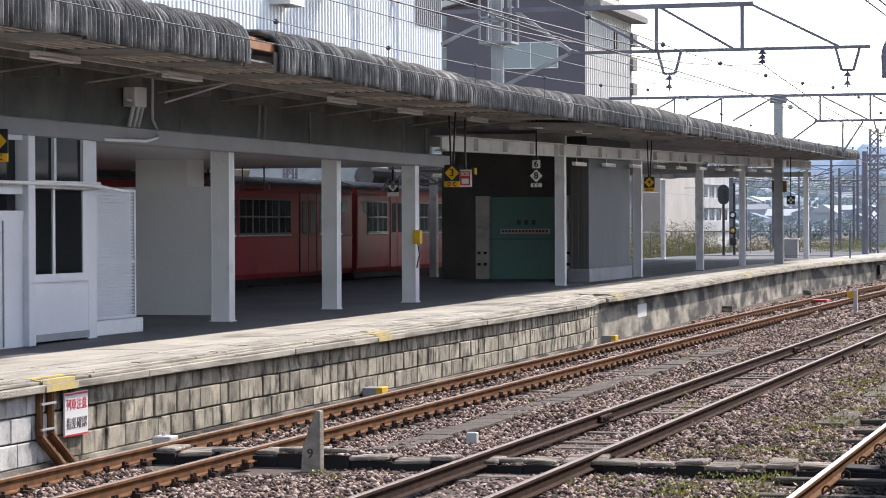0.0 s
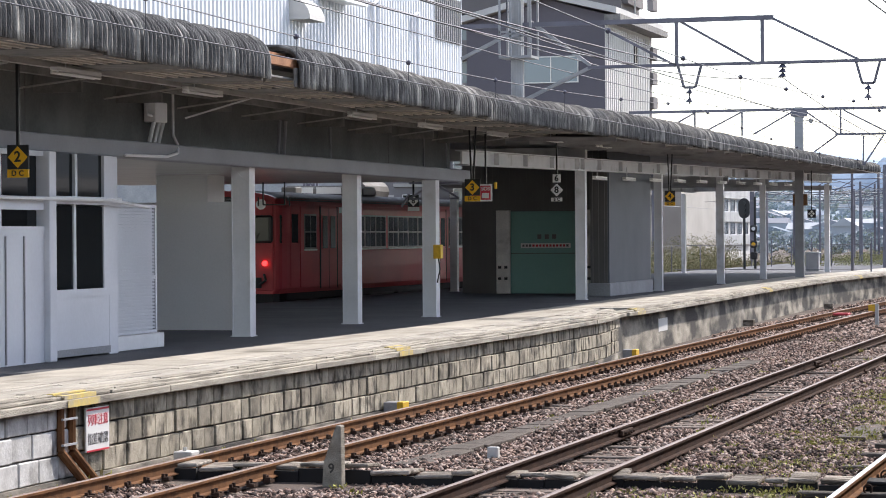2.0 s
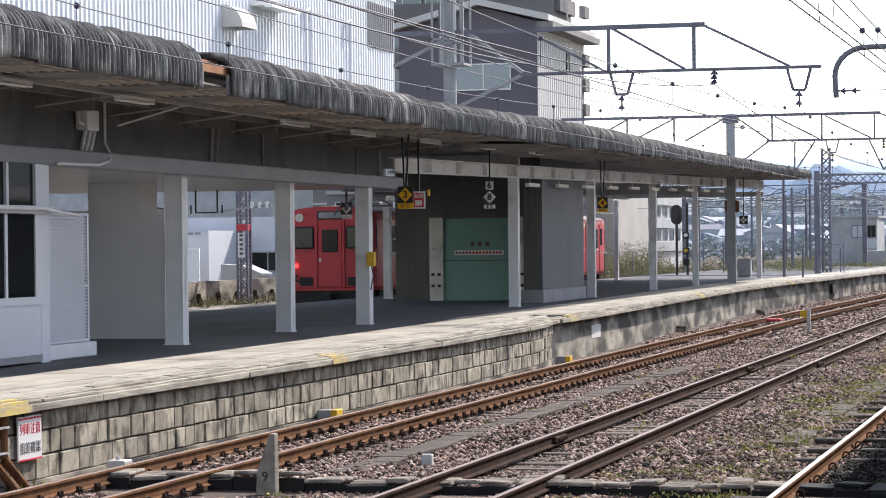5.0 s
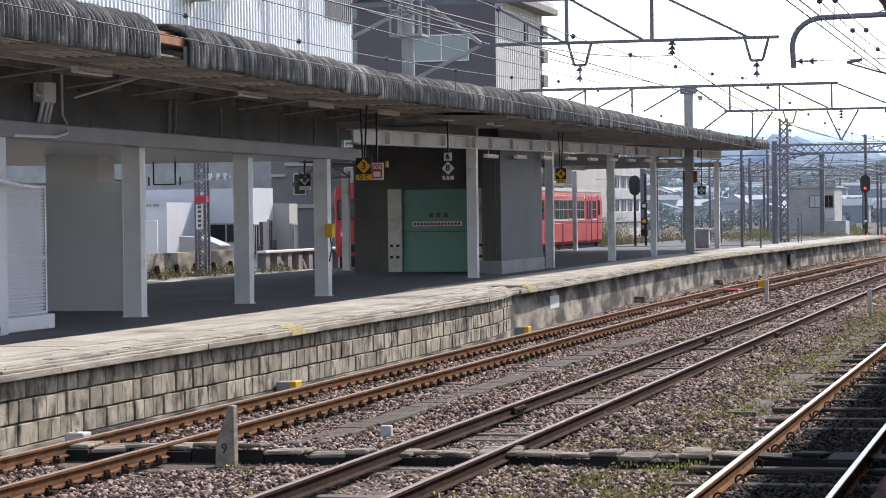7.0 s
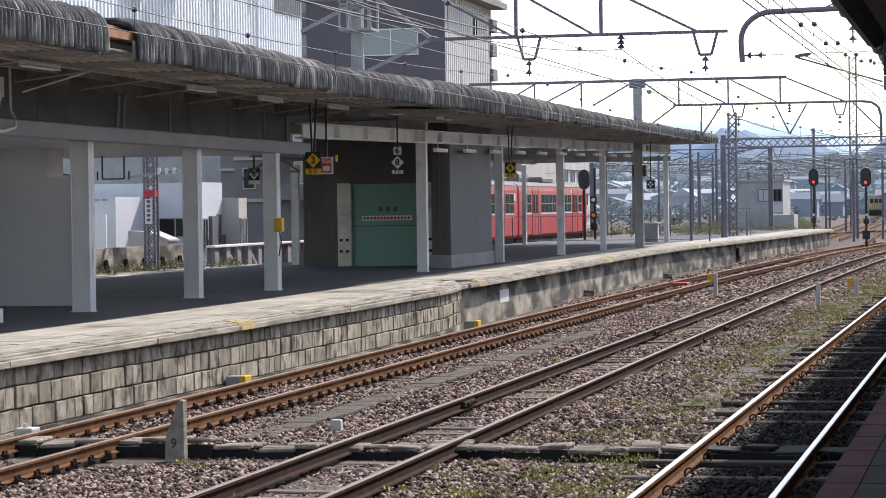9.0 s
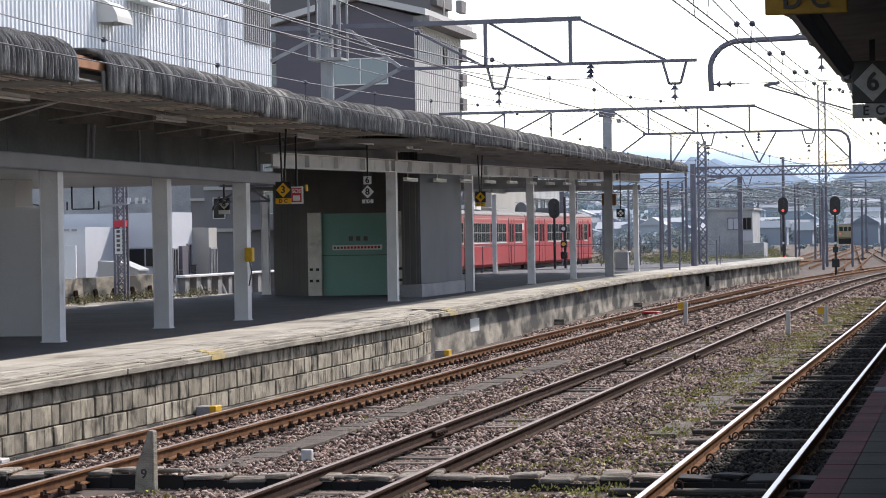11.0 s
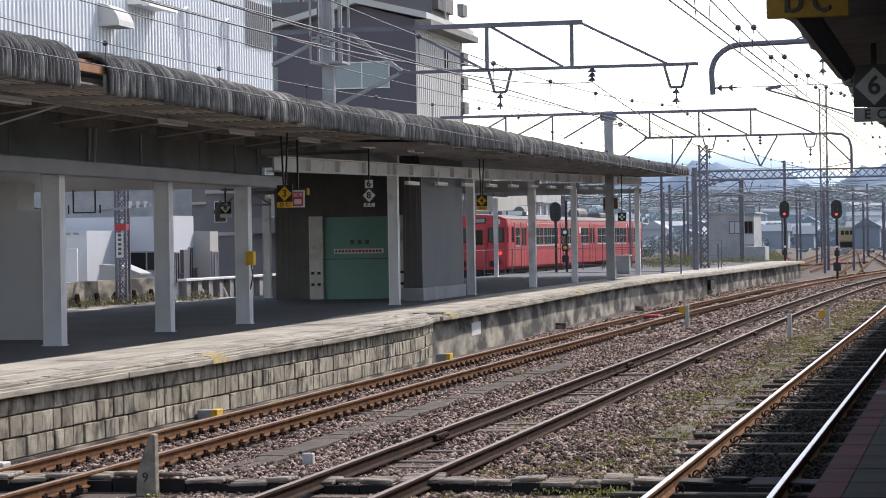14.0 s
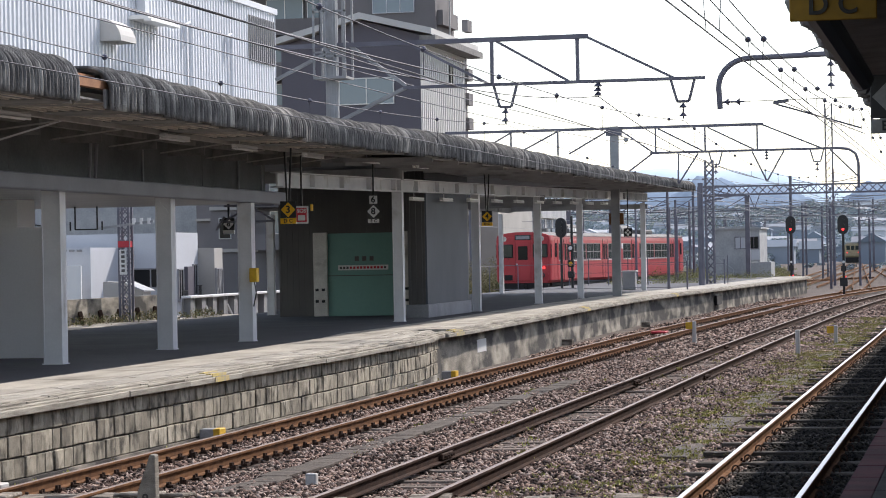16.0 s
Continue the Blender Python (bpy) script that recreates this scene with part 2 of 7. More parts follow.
M_TAIL = plain("red_tail_lamp_glow", (1.0, 0.03, 0.03), 0.3, glow=2.2)
M_LENS = plain("pale_lamp_lens", (0.42, 0.42, 0.4), 0.12)
M_TUBE = plain("unlit_fluorescent_tube", (0.78, 0.78, 0.76), 0.4)
M_OLDWOOD = mat("weathered_board", (0.42, 0.375, 0.32), (0.19, 0.165, 0.14), scale=7, fine=45, bump=1.0, vary=0.6, stretch=(0.6, 2, 2), stain=(0.09, 0.075, 0.06), stain_at=0.56, rough=0.95, spec=0.1)
# black painted where shade falls: backlit trough sides, boards in shadow, wall recess
M_SHADEBLACK = plain("shade_black", (0.012, 0.011, 0.011), 0.9)
M_DIRT = mat("trodden_dirt", (0.135, 0.115, 0.098), (0.09, 0.075, 0.064), scale=5, fine=50, bump=0.7, vary=0.2, spec=0.15)
# paving red and grey dropped near black, the canopy's shade in the colour
M_PLATBRICK = mat("shaded_red_tactile_paving", (0.078, 0.016, 0.022), (0.05, 0.013, 0.018), scale=3, fine=40, spec=0.1, rough=0.8, vary=0.4)
M_PLATGREY = mat("shaded_grey_paving", (0.021, 0.021, 0.02), (0.014, 0.014, 0.014), scale=3, fine=40, spec=0.1, rough=0.8, vary=0.5)
M_LEAF = island("weed_leaf", [(0.3, 0.3, 0.06), (0.42, 0.42, 0.1), (0.36, 0.3, 0.14), (0.22, 0.24, 0.06), (0.5, 0.46, 0.17)], 0.7)
M_BUSH = island("bush_leaf", [(0.07, 0.09, 0.03), (0.15, 0.15, 0.06), (0.3, 0.26, 0.14), (0.24, 0.2, 0.11)], 0.7)
M_YARDWEED = island("yard_weed_leaf", [(0.2, 0.2, 0.07), (0.3, 0.3, 0.11), (0.32, 0.28, 0.16), (0.13, 0.14, 0.06)], 0.8)
# hill, slope and mountain colours hold the haze: paled bluish and faintly glowing
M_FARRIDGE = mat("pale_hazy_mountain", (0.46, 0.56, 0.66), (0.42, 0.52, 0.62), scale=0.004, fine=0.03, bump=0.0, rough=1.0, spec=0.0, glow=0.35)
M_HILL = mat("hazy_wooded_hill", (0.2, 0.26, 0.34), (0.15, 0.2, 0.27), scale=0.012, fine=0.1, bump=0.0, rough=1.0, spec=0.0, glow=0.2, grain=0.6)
# leaf tints greyed by haze mixed into the colour
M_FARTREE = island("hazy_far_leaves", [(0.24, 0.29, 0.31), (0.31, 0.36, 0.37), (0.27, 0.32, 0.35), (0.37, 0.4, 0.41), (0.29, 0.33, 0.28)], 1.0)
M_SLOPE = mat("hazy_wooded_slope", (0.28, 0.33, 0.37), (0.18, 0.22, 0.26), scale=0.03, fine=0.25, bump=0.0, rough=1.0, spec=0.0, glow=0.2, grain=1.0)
# render grey softened with haze for the cabin and the far block
M_CABIN = mat("hazed_grey_render", (0.42, 0.43, 0.43), (0.32, 0.33, 0.34), scale=0.8, fine=6, bump=0.02)
# far roofs and walls, blued and greyed for haze in the colour
M_FARROOF = island("hazy_roof_tiles", [(0.2, 0.24, 0.29), (0.28, 0.31, 0.35), (0.24, 0.25, 0.28), (0.4, 0.42, 0.45), (0.17, 0.21, 0.25)], 0.9)
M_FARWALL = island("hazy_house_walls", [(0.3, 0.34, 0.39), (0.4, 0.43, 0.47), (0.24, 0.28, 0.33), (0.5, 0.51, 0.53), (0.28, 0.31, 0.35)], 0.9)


# ---- building helpers ----
def part(name, bm, material, parent=None, label=""):
    """Links a bmesh as one mesh object, under a thing or part where one is given."""
    me = bpy.data.meshes.new(name)
    bm.to_mesh(me)
    bm.free()
    for m in material if isinstance(material, (list, tuple)) else [material]:
        me.materials.append(m)
    ob = new(name, me)
    if parent is not None:
        ob.parent = parent
    if label:
        ob["label"] = label
    return ob


def thing(name, m, label, category, group="", kind=""):
    ob = new(name)
    ob.matrix_world = m
    return tagged(ob, label, category, group, kind)


def box(bm, x0, x1, y0, y1, z0, z1, bevel=0.0, m=None):
    r = bmesh.ops.create_cube(bm, size=1.0)
    vs = r["verts"]
    for v in vs:
        v.co = Vector((x0 + (v.co.x + 0.5) * (x1 - x0), y0 + (v.co.y + 0.5) * (y1 - y0), z0 + (v.co.z + 0.5) * (z1 - z0)))
    if bevel:
        es = list({e for v in vs for e in v.link_edges})
        vs = list({v for f in bmesh.ops.bevel(bm, geom=es, offset=bevel, segments=1, affect="EDGES")["faces"] for v in f.verts} | {v for v in vs if v.is_valid})
    if m is not None:
        bmesh.ops.transform(bm, matrix=m, verts=vs)
    return bm


def nbox(*a, **k):
    return box(bmesh.new(), *a, **k)


def rod(bm, a, b, r, n=8, r2=None):
    a, b = Vector(a), Vector(b)
    d = b - a
    m = Matrix.Translation((a + b) / 2) @ d.to_track_quat("Z", "Y").to_matrix().to_4x4()
    bmesh.ops.create_cone(bm, cap_ends=True, segments=n, radius1=r, radius2=r if r2 is None else r2, depth=d.length, matrix=m)
    return bm


def nrod(*a, **k):
    return rod(bmesh.new(), *a, **k)


def bar(bm, a, b, w, h=None):
    """A square bar from a to b."""
    a, b = Vector(a), Vector(b)
    d = b - a
    m = Matrix.Translation((a + b) / 2) @ d.to_track_quat("Y", "Z").to_matrix().to_4x4()
    h = h or w
    return box(bm, -w / 2, w / 2, -d.length / 2, d.length / 2, -h / 2, h / 2, m=m)


def ball(bm, c, r, n=8):
    bmesh.ops.create_uvsphere(bm, u_segments=n, v_segments=max(4, n // 2), radius=r, matrix=Matrix.Translation(c))
    return bm


def grid_mesh(name, pts, material, parent=None, smooth=False):
    """A sheet through a rows x columns array of points."""
    r, c, _ = pts.shape
    me = bpy.data.meshes.new(name)
    i = np.arange(r * c).reshape(r, c)
    q = np.stack([i[:-1, :-1], i[:-1, 1:], i[1:, 1:], i[1:, :-1]], -1).reshape(-1, 4)
    me.from_pydata(pts.reshape(-1, 3).tolist(), [], q.tolist())
    me.materials.append(material)
    if smooth:
        me.polygons.foreach_set("use_smooth", [True] * len(me.polygons))
    ob = new(name, me)
    if parent is not None:
        ob.parent = parent
    return ob


def extrude(profile, path, close=True):
    """A bmesh of a closed profile of (x, z) carried along rows of (dx, y, dz)."""
    bm = bmesh.new()
    rings = [[bm.verts.new((dx + x, y, dz + z)) for x, z in profile] for dx, y, dz in path]
    n = len(profile)
    for a, b in zip(rings, rings[1:]):
        for i in range(n if close else n - 1):
            j = (i + 1) % n
            bm.faces.new((a[i], a[j], b[j], b[i]))
    if close:
        bm.faces.new(rings[0])
        bm.faces.new(rings[-1][::-1])
    bmesh.ops.recalc_face_normals(bm, faces=bm.faces)
    return bm


def text(body, size, material, parent, m, name="lettering", depth=0.004):
    cu = bpy.data.curves.new(name, "FONT")
    cu.body, cu.size, cu.extrude, cu.align_x, cu.align_y = body, size, depth, "CENTER", "CENTER"
    cu.offset = size * 0.022 if body.isascii() else 0.0
    tmp = bpy.data.objects.new(name, cu)
    scene.collection.objects.link(tmp)
    me = bpy.data.meshes.new_from_object(tmp.evaluated_get(bpy.context.evaluated_depsgraph_get()))
    bpy.data.objects.remove(tmp)
    me.materials.clear()
    me.materials.append(material)
    ob = new(name, me)
    ob.parent, ob.matrix_basis = parent, m
    return ob


def along(knots, y):
    ks = sorted(knots)
    return float(np.interp(y, [k[0] for k in ks], [k[1] for k in ks]))


def smooth_along(knots):
    """A smooth curve through (y, value) knots."""
    ys = np.array([k[0] for k in knots], float)
    vs = np.array([k[1] for k in knots], float)
    d = np.gradient(vs, ys)

    def f(y):
        i = int(np.clip(np.searchsorted(ys, y) - 1, 0, len(ys) - 2))
        h = ys[i + 1] - ys[i]
        t = min(max((y - ys[i]) / h, 0), 1)
        return float((2 * t**3 - 3 * t**2 + 1) * vs[i] + (t**3 - 2 * t**2 + t) * h * d[i] + (3 * t**2 - 2 * t**3) * vs[i + 1] + (t**3 - t**2) * h * d[i + 1])

    return f


# ---- plan ----
PZ = 0.76  # platform height above the rails
GZ = -0.2  # ballast bed
TRACKS = [
    smooth_along([(0, -9.29), (30, -9.29), (55, -9.29), (75, -9.2), (95, -8.75), (110, -8.45), (136, -7.2), (170, -4.6), (220, 0.5)]),
    smooth_along([(0, -5.82), (30, -5.82), (60, -5.82), (85, -5.68), (100, -5.5), (125, -4.8), (150, -3.6), (220, 2.0)]),
    smooth_along([(0, -2.33), (60, -2.33), (120, -2.1), (220, 3.0)]),
]
EDGE = smooth_along([(0, -10.35), (20, -10.35), (44, -10.35), (47, -10.45), (49.5, -10.72), (52, -10.72), (60, -10.9), (75, -11.35), (90, -11.45), (102, -11.0), (112, -10.7), (130, -10.1), (147, -9.9)])
BACK = smooth_along([(0, -20.4), (62, -20.4), (85, -20.4), (103, -20.2), (147, -19.6)])
TRAIN_X = -22.15

# ---- ground ----
bm = bmesh.new()
for x0, x1, y0, y1, z in [(-900, 900, -300, 4000, GZ)]:
    vs = [bm.verts.new(c) for c in [(x0, y0, z), (x1, y0, z), (x1, y1, z), (x0, y1, z)]]
    bm.faces.new(vs)
tagged(part("ground", bm, M_GROUND), "brown crushed-stone yard ground reaching the horizon", "ground", kind="structure")

# ---- platform across the tracks ----
plat = thing("platform_island", pose(0, 0, 0), "island platform with stone-block face, concrete coping and asphalt top", "platform", kind="structure")
ys = [0, 10] + [20 + i for i in range(0, 128)]
bm = bmesh.new()
rows = [[bm.verts.new((x, y, z)) for x, z in [(BACK(y), GZ - 0.1), (BACK(y), PZ), (EDGE(y) - 2.0, PZ), (EDGE(y) - 2.0, PZ - 0.14), (EDGE(y) - 0.3, PZ - 0.14), (EDGE(y) - 0.3, GZ - 0.1)]] for y in ys]
for a, b in zip(rows, rows[1:]):
    for i in range(5):
        bm.faces.new((a[i], a[i + 1], b[i + 1], b[i]))
bm.faces.new(rows[-1])
bm.faces.new(rows[0][::-1])
bmesh.ops.recalc_face_normals(bm, faces=bm.faces)
part("platform_core", bm, M_ASPHALT, plat, "dark grey asphalt platform top")


def i_column(name, x, y, z1, w=0.28, d=0.22, label="grey painted steel canopy column", pad=0.0):
    """A rolled steel column on the platform, flanges across the platform's edge."""
    c = thing(name, pose(x, y, PZ), label, "column", "canopy columns")
    h = z1 - PZ
    part("web", nbox(-w / 2, w / 2, -0.012, 0.012, 0, h), M_STEELPAINT, c)
    part("flange", nbox(w / 2 - 0.02, w / 2, -d / 2, d / 2, 0, h, bevel=0.003), M_STEELPAINT, c)
    part("flange", nbox(-w / 2, -w / 2 + 0.02, -d / 2, d / 2, 0, h, bevel=0.003), M_STEELPAINT, c)
    part("cover_plate", nbox(-w / 2 + 0.02, w / 2 - 0.02, -d / 2 + 0.01, -d / 2 + 0.022, 0.0, h), M_STEELPAINT, c)
    part("base_plate", nbox(-w / 2 - 0.02, w / 2 + 0.02, -d / 2 - 0.02, d / 2 + 0.02, 0, 0.015, bevel=0.003), M_STEELPAINT, c)
    return c


for x, y, z1, w in [(-13.72, 36.0, 3.36, 0.3), (-13.8, 41.5, 3.36, 0.28), (-13.5, 45.3, 3.33, 0.27)]:
    c = i_column("column", x, y, z1, w, 0.24)
    part("knee_brace", bar(bmesh.new(), (w / 2 - 0.03, -0.1, z1 - PZ - 0.3), (-w / 2 + 0.05, -0.1, z1 - PZ - 0.05), 0.03), M_STEELPAINT, c)
for x, y, z1, w in [(-13.55, 57.9, 4.1, 0.24), (-13.65, 67.6, 4.15, 0.22), (-13.65, 77.3, 4.2, 0.22), (-13.6, 85.3, 4.22, 0.2), (-13.6, 101.6, 4.3, 0.2), (-19.1, 99.7, 3.95, 0.16), (-19.2, 66.7, 3.5, 0.2), (-19.2, 48.0, 3.35, 0.2), (-19.1, 84.0, 3.9, 0.16)]:
    i_column("column", x, y, z1, w, 0.2)

# ---- canopy ----
EAVE_Z = smooth_along([(18, 4.22), (35, 4.2), (44, 4.19), (49, 4.24), (56, 4.3), (63, 4.37), (73, 4.44), (86, 4.54), (96, 4.62)])
EAVE_X = -10.8
CURL_H = smooth_along([(18, 0.82), (30, 0.8), (40, 0.7), (49, 0.76), (55, 0.78), (62, 0.66), (75, 0.52), (96, 0.45)])
canopy = thing("platform_canopy", pose(0, 0, 0), "platform canopy with weathered corrugated sheets curled over its eave", "canopy", kind="structure")


def curl(u):
    """The sheet's section from the eave's lower lip up and over: (back from the eave, above its lip)."""
    if u < 0.4:
        return 0.0, u / 0.4 * 0.3
    if u < 0.85:
        a = (u - 0.4) / 0.45 * radians(78)
        return 0.36 * (1 - math.cos(a)), 0.3 + 0.36 * math.sin(a)
    e = (u - 0.85) / 0.15
    return 0.285 + e * 1.2, 0.652 + e * 0.04


def sheet(y0, y1, out=0.0):
    per, rng = 0.105, random.Random(int(y0 * 10))
    n = int((y1 - y0) / per * 6)
    us = [0, 0.13, 0.27, 0.4, 0.48, 0.56, 0.64, 0.72, 0.79, 0.85, 1.0]
    pts = np.zeros((len(us), n + 1, 3))
    wob = [rng.uniform(-0.012, 0.012) for _ in range(int((y1 - y0) / 0.7) + 3)]
    for j in range(n + 1):
        y = y0 + (y1 - y0) * j / n
        k = (y - y0) / 0.7
        lap = 0.03 * (k - int(k)) + wob[int(k)]
        w = 0.04 * math.sin((y - y0) / per * 2 * math.pi) + lap + out
        for i, u in enumerate(us):
            b, h = curl(u)
            a = 0 if u < 0.4 else min((u - 0.4) / 0.45, 1) * radians(78)
            pts[i, j] = (EAVE_X - b + w * math.cos(a), y, EAVE_Z(y) + h * CURL_H(y) + w * math.sin(a) + (wob[int(k)] * 2.4 if i == 0 else 0))
    return pts


def roof_bay(y0, y1):
    ob = grid_mesh("roof_sheet", sheet(y0, y1), M_ROOF, canopy, True)
    so = ob.modifiers.new("thickness", "SOLIDIFY")
    so.thickness = 0.012
    return ob


for y0, y1 in [(18.0, 29.2), (30.45, 40.0), (40.03, 49.3), (49.33, 60.0), (60.03, 72.0), (72.03, 84.0), (84.03, 95.5)]:
    roof_bay(y0, y1)


def canopy_run(name, prof, y0, y1, m, label="", x_shift=0.0, step=2.0):
    n = max(2, int((y1 - y0) / step))
    return part(name, extrude(prof, [(x_shift, y0 + (y1 - y0) * i / n, EAVE_Z(y0 + (y1 - y0) * i / n)) for i in range(n + 1)]), m, canopy, label)


# roof deck behind the curl, open purlins under it
canopy_run("roof_deck", [(-11.2, 0.23), (-13.9, 0.3), (-21.3, 0.3), (-21.3, 0.36), (-13.9, 0.36), (-11.2, 0.28)], 18, 95.5, M_DARKBOARD)
for ya, yb in ((18, 29.2), (30.45, 95.5)):
    canopy_run("eave_board", [(-10.86, 0.0), (-10.9, 0.0), (-10.9, 0.24), (-10.86, 0.24)], ya, yb, M_TIMBER)
canopy_run("purlin", [(-11.6, 0.1), (-11.68, 0.1), (-11.68, 0.2), (-11.6, 0.2)], 18, 95.5, M_TIMBER)
canopy_run("purlin", [(-12.57, 0.05), (-12.65, 0.05), (-12.65, 0.12), (-12.57, 0.12)], 18, 95.5, M_PIPE, "grey painted longitudinal pipe")
canopy_run("purlin", [(-13.2, 0.05), (-13.3, 0.05), (-13.3, 0.17), (-13.2, 0.17)], 18, 95.5, M_TIMBER)
part("exposed_purlin", nbox(-11.0, -10.9, 29.0, 30.7, 4.45, 4.55), M_RAWWOOD, canopy, "brown timber showing in the gap of the eave")
part("exposed_purlin", nbox(-11.2, -11.1, 29.0, 30.7, 4.58, 4.64), M_RAWWOOD, canopy)
for i, y in enumerate(np.arange(19.5, 95, 2.55)):
    z = EAVE_Z(y)
    part("rafter", bar(bmesh.new(), (-10.95, y, z + 0.16), (-13.72, y, z + 0.2), 0.07, 0.09), M_TIMBER, canopy)
    if y < 49:
        part("soffit_panel", extrude([(-10.95, 0.09), (-12.5, 0.095), (-12.5, 0.12), (-10.95, 0.115)], [(0, y + 0.05, z), (0, y + 1.0, z)]), M_TIMBER, canopy, "dark grey soffit board")
        part("strut", bar(bmesh.new(), (-12.6, y + 1.1, z + 0.04), (-13.7, y + 1.1, z - 0.08), 0.022), M_PIPE, canopy)
        part("strut", bar(bmesh.new(), (-10.95, y + 1.05, z + 0.06), (-12.6, y + 1.05, z + 0.1), 0.022), M_PIPE, canopy)
        part("bracket_board", nbox(-13.7, -13.05, y + 1.5, y + 1.56, z - 0.12, z + 0.12), M_TIMBER, canopy)
    else:
        part("soffit_rib", bar(bmesh.new(), (-10.98, y, z - 0.02), (-13.45, y, z + 0.03), 0.06, 0.09), M_BEAM, canopy)
for k in range(9):
    x = -11.05 - k * 0.165
    canopy_run("roof_lath", [(x, 0.1), (x - 0.05, 0.1), (x - 0.05, 0.13), (x, 0.13)], 18, 50, M_LATH)
# far half: girder over the columns and cross beams
gird = [(-13.42, -0.15), (-13.42, -0.13), (-13.53, -0.12), (-13.53, 0.12), (-13.42, 0.13), (-13.42, 0.15), (-13.68, 0.15), (-13.68, 0.13), (-13.57, 0.12), (-13.57, -0.12), (-13.68, -0.13), (-13.68, -0.15)]
GIRD_Z = lambda y: 3.96 + (y - 57.9) * 0.0131
part("girder", extrude(gird, [(0, y, GIRD_Z(y)) for y in (47.6, 57.9, 70, 85, 102)]), M_STEELPAINT, canopy, "pale painted steel girder over the columns")
for y in np.arange(50, 101, 2.4):
    part("stiffener", nbox(-13.53, -13.43, y, y + 0.02, GIRD_Z(y) - 0.12, GIRD_Z(y) + 0.12), M_STEELPAINT, canopy)
canopy_run("soffit_board", [(-10.92, 0.02), (-13.45, 0.07), (-13.45, 0.09), (-10.92, 0.04)], 50.5, 95.5, M_GIRDER, "grey boarded underside of the eave")
canopy_run("ceiling_board", [(-13.65, 0.24), (-21.0, 0.24), (-21.0, 0.27), (-13.65, 0.27)], 57.0, 95.4, M_BEAM)
for k in range(5):
    canopy_run("board_strip", [(-11.3 - k * 0.45, 0.0 + k * 0.009), (-11.35 - k * 0.45, 0.0 + k * 0.009), (-11.35 - k * 0.45, 0.04 + k * 0.009), (-11.3 - k * 0.45, 0.04 + k * 0.009)], 50.5, 95.5, M_TIMBER)
canopy_run("girder", [(-19.0, -0.6), (-19.2, -0.6), (-19.2, -0.42), (-19.0, -0.42)], 62, 102.0, M_BEAM)
part("cross_beam", nbox(-19.4, -13.4, 57.75, 57.95, 4.08, 4.36), M_GIRDER, canopy)
for y in (77.3, 85.3, 92.5, 101.6):
    part("cross_beam", nbox(-19.3, -13.4, y - 0.08, y + 0.08, EAVE_Z(min(y, 95)) - 0.55, EAVE_Z(min(y, 95)) - 0.36), M_BEAM, canopy)
part("end_girder", nbox(-13.7, -13.45, 95.5, 102.0, 4.35, 4.7), M_BEAM, canopy)
part("end_roof", nbox(-19.4, -11.6, 95.5, 103.0, 4.75, 4.86), M_TIMBER, canopy)

# near half: slab over waiting room and passage, sooty wall above
slab = thing("passage_slab", pose(0, 0, 0), "concrete slab with glossy white soffit over the passage", "slab", kind="structure")
part("edge_beam", nbox(-13.65, -13.38, 16, 47.7, 3.34, 3.57, bevel=0.015), M_EDGEBEAM, slab, "pale grey dirty edge beam")
part("soffit", nbox(-20.6, -13.65, 16, 47.6, 3.36, 3.5), M_SOFFIT, slab, "glossy off-white soffit")
part("upper_wall", nbox(-13.9, -13.7, 16, 47.3, 3.57, 4.48), M_DARKBOARD, slab, "sooty dark fascia wall")
part("end_wall", nbox(-20.4, -13.9, 47.1, 47.3, 3.5, 4.45), M_DARKBOARD, slab)
for y in (40.0, 45.44, 46.97):
    part("wall_pipe", nrod((-13.67, y, 3.57), (-13.67, y, 4.42), 0.016, 8), M_BEAM, slab, "thin pale pipe on the fascia")
for y in (22.0, 25.6, 28.4, 34.2, 43.3):
    part("wall_joint", nbox(-13.7, -13.694, y, y + 0.015, 3.57, 4.42), M_DARKCLAD, slab)

# ---- waiting room ----
room = thing("waiting_room", pose(0, 0, 0), "white-painted waiting room with dark windows on the platform", "waiting room", kind="structure")
part("side_wall", nbox(-13.42, -13.3, 16, 28.08, PZ, 2.32), M_WHITEPAINT, room)
part("transom_panel", nbox(-13.43, -13.29, 16, 28.08, 2.32, 2.42), M_WHITEPAINT, room)
for y in (26.0, 27.0, 27.5):
    part("panel_joint", nbox(-13.295, -13.285, y, y + 0.03, PZ + 0.02, 2.3), M_PLINTH, room)
for z0, z1 in ((2.42, 2.62), (2.74, 3.3)):
    part("pane", nbox(-13.4, -13.37, 16, 28.02, z0, z1), M_GLASSDARK, room, "dark window glass")
for z in (2.62, 2.68, 3.28):
    part("window_rail", nbox(-13.42, -13.3, 16, 28.08, z, z + 0.06), M_WHITEPAINT, room)
for y in (24.6, 25.7, 26.85):
    part("mullion", nbox(-13.42, -13.29, y, y + 0.06, 2.42, 3.34), M_WHITEPAINT, room)
part("corner_post", nbox(-13.42, -13.22, 28.08, 28.28, PZ, 3.34, bevel=0.01), M_WHITEPAINT, room)
door = part("sliding_door", nbox(-13.44, -13.36, 28.28, 30.15, PZ + 0.03, 1.56), M_WHITEPAINT, room, "white sliding door with tall dark panes")
part("bottom_rail", nbox(-13.355, -13.34, 28.28, 30.15, PZ + 0.03, PZ + 0.12), M_PLINTH, door)
part("pane", nbox(-13.4, -13.37, 28.38, 29.06, 1.62, 2.68), M_GLASSDARK, door)
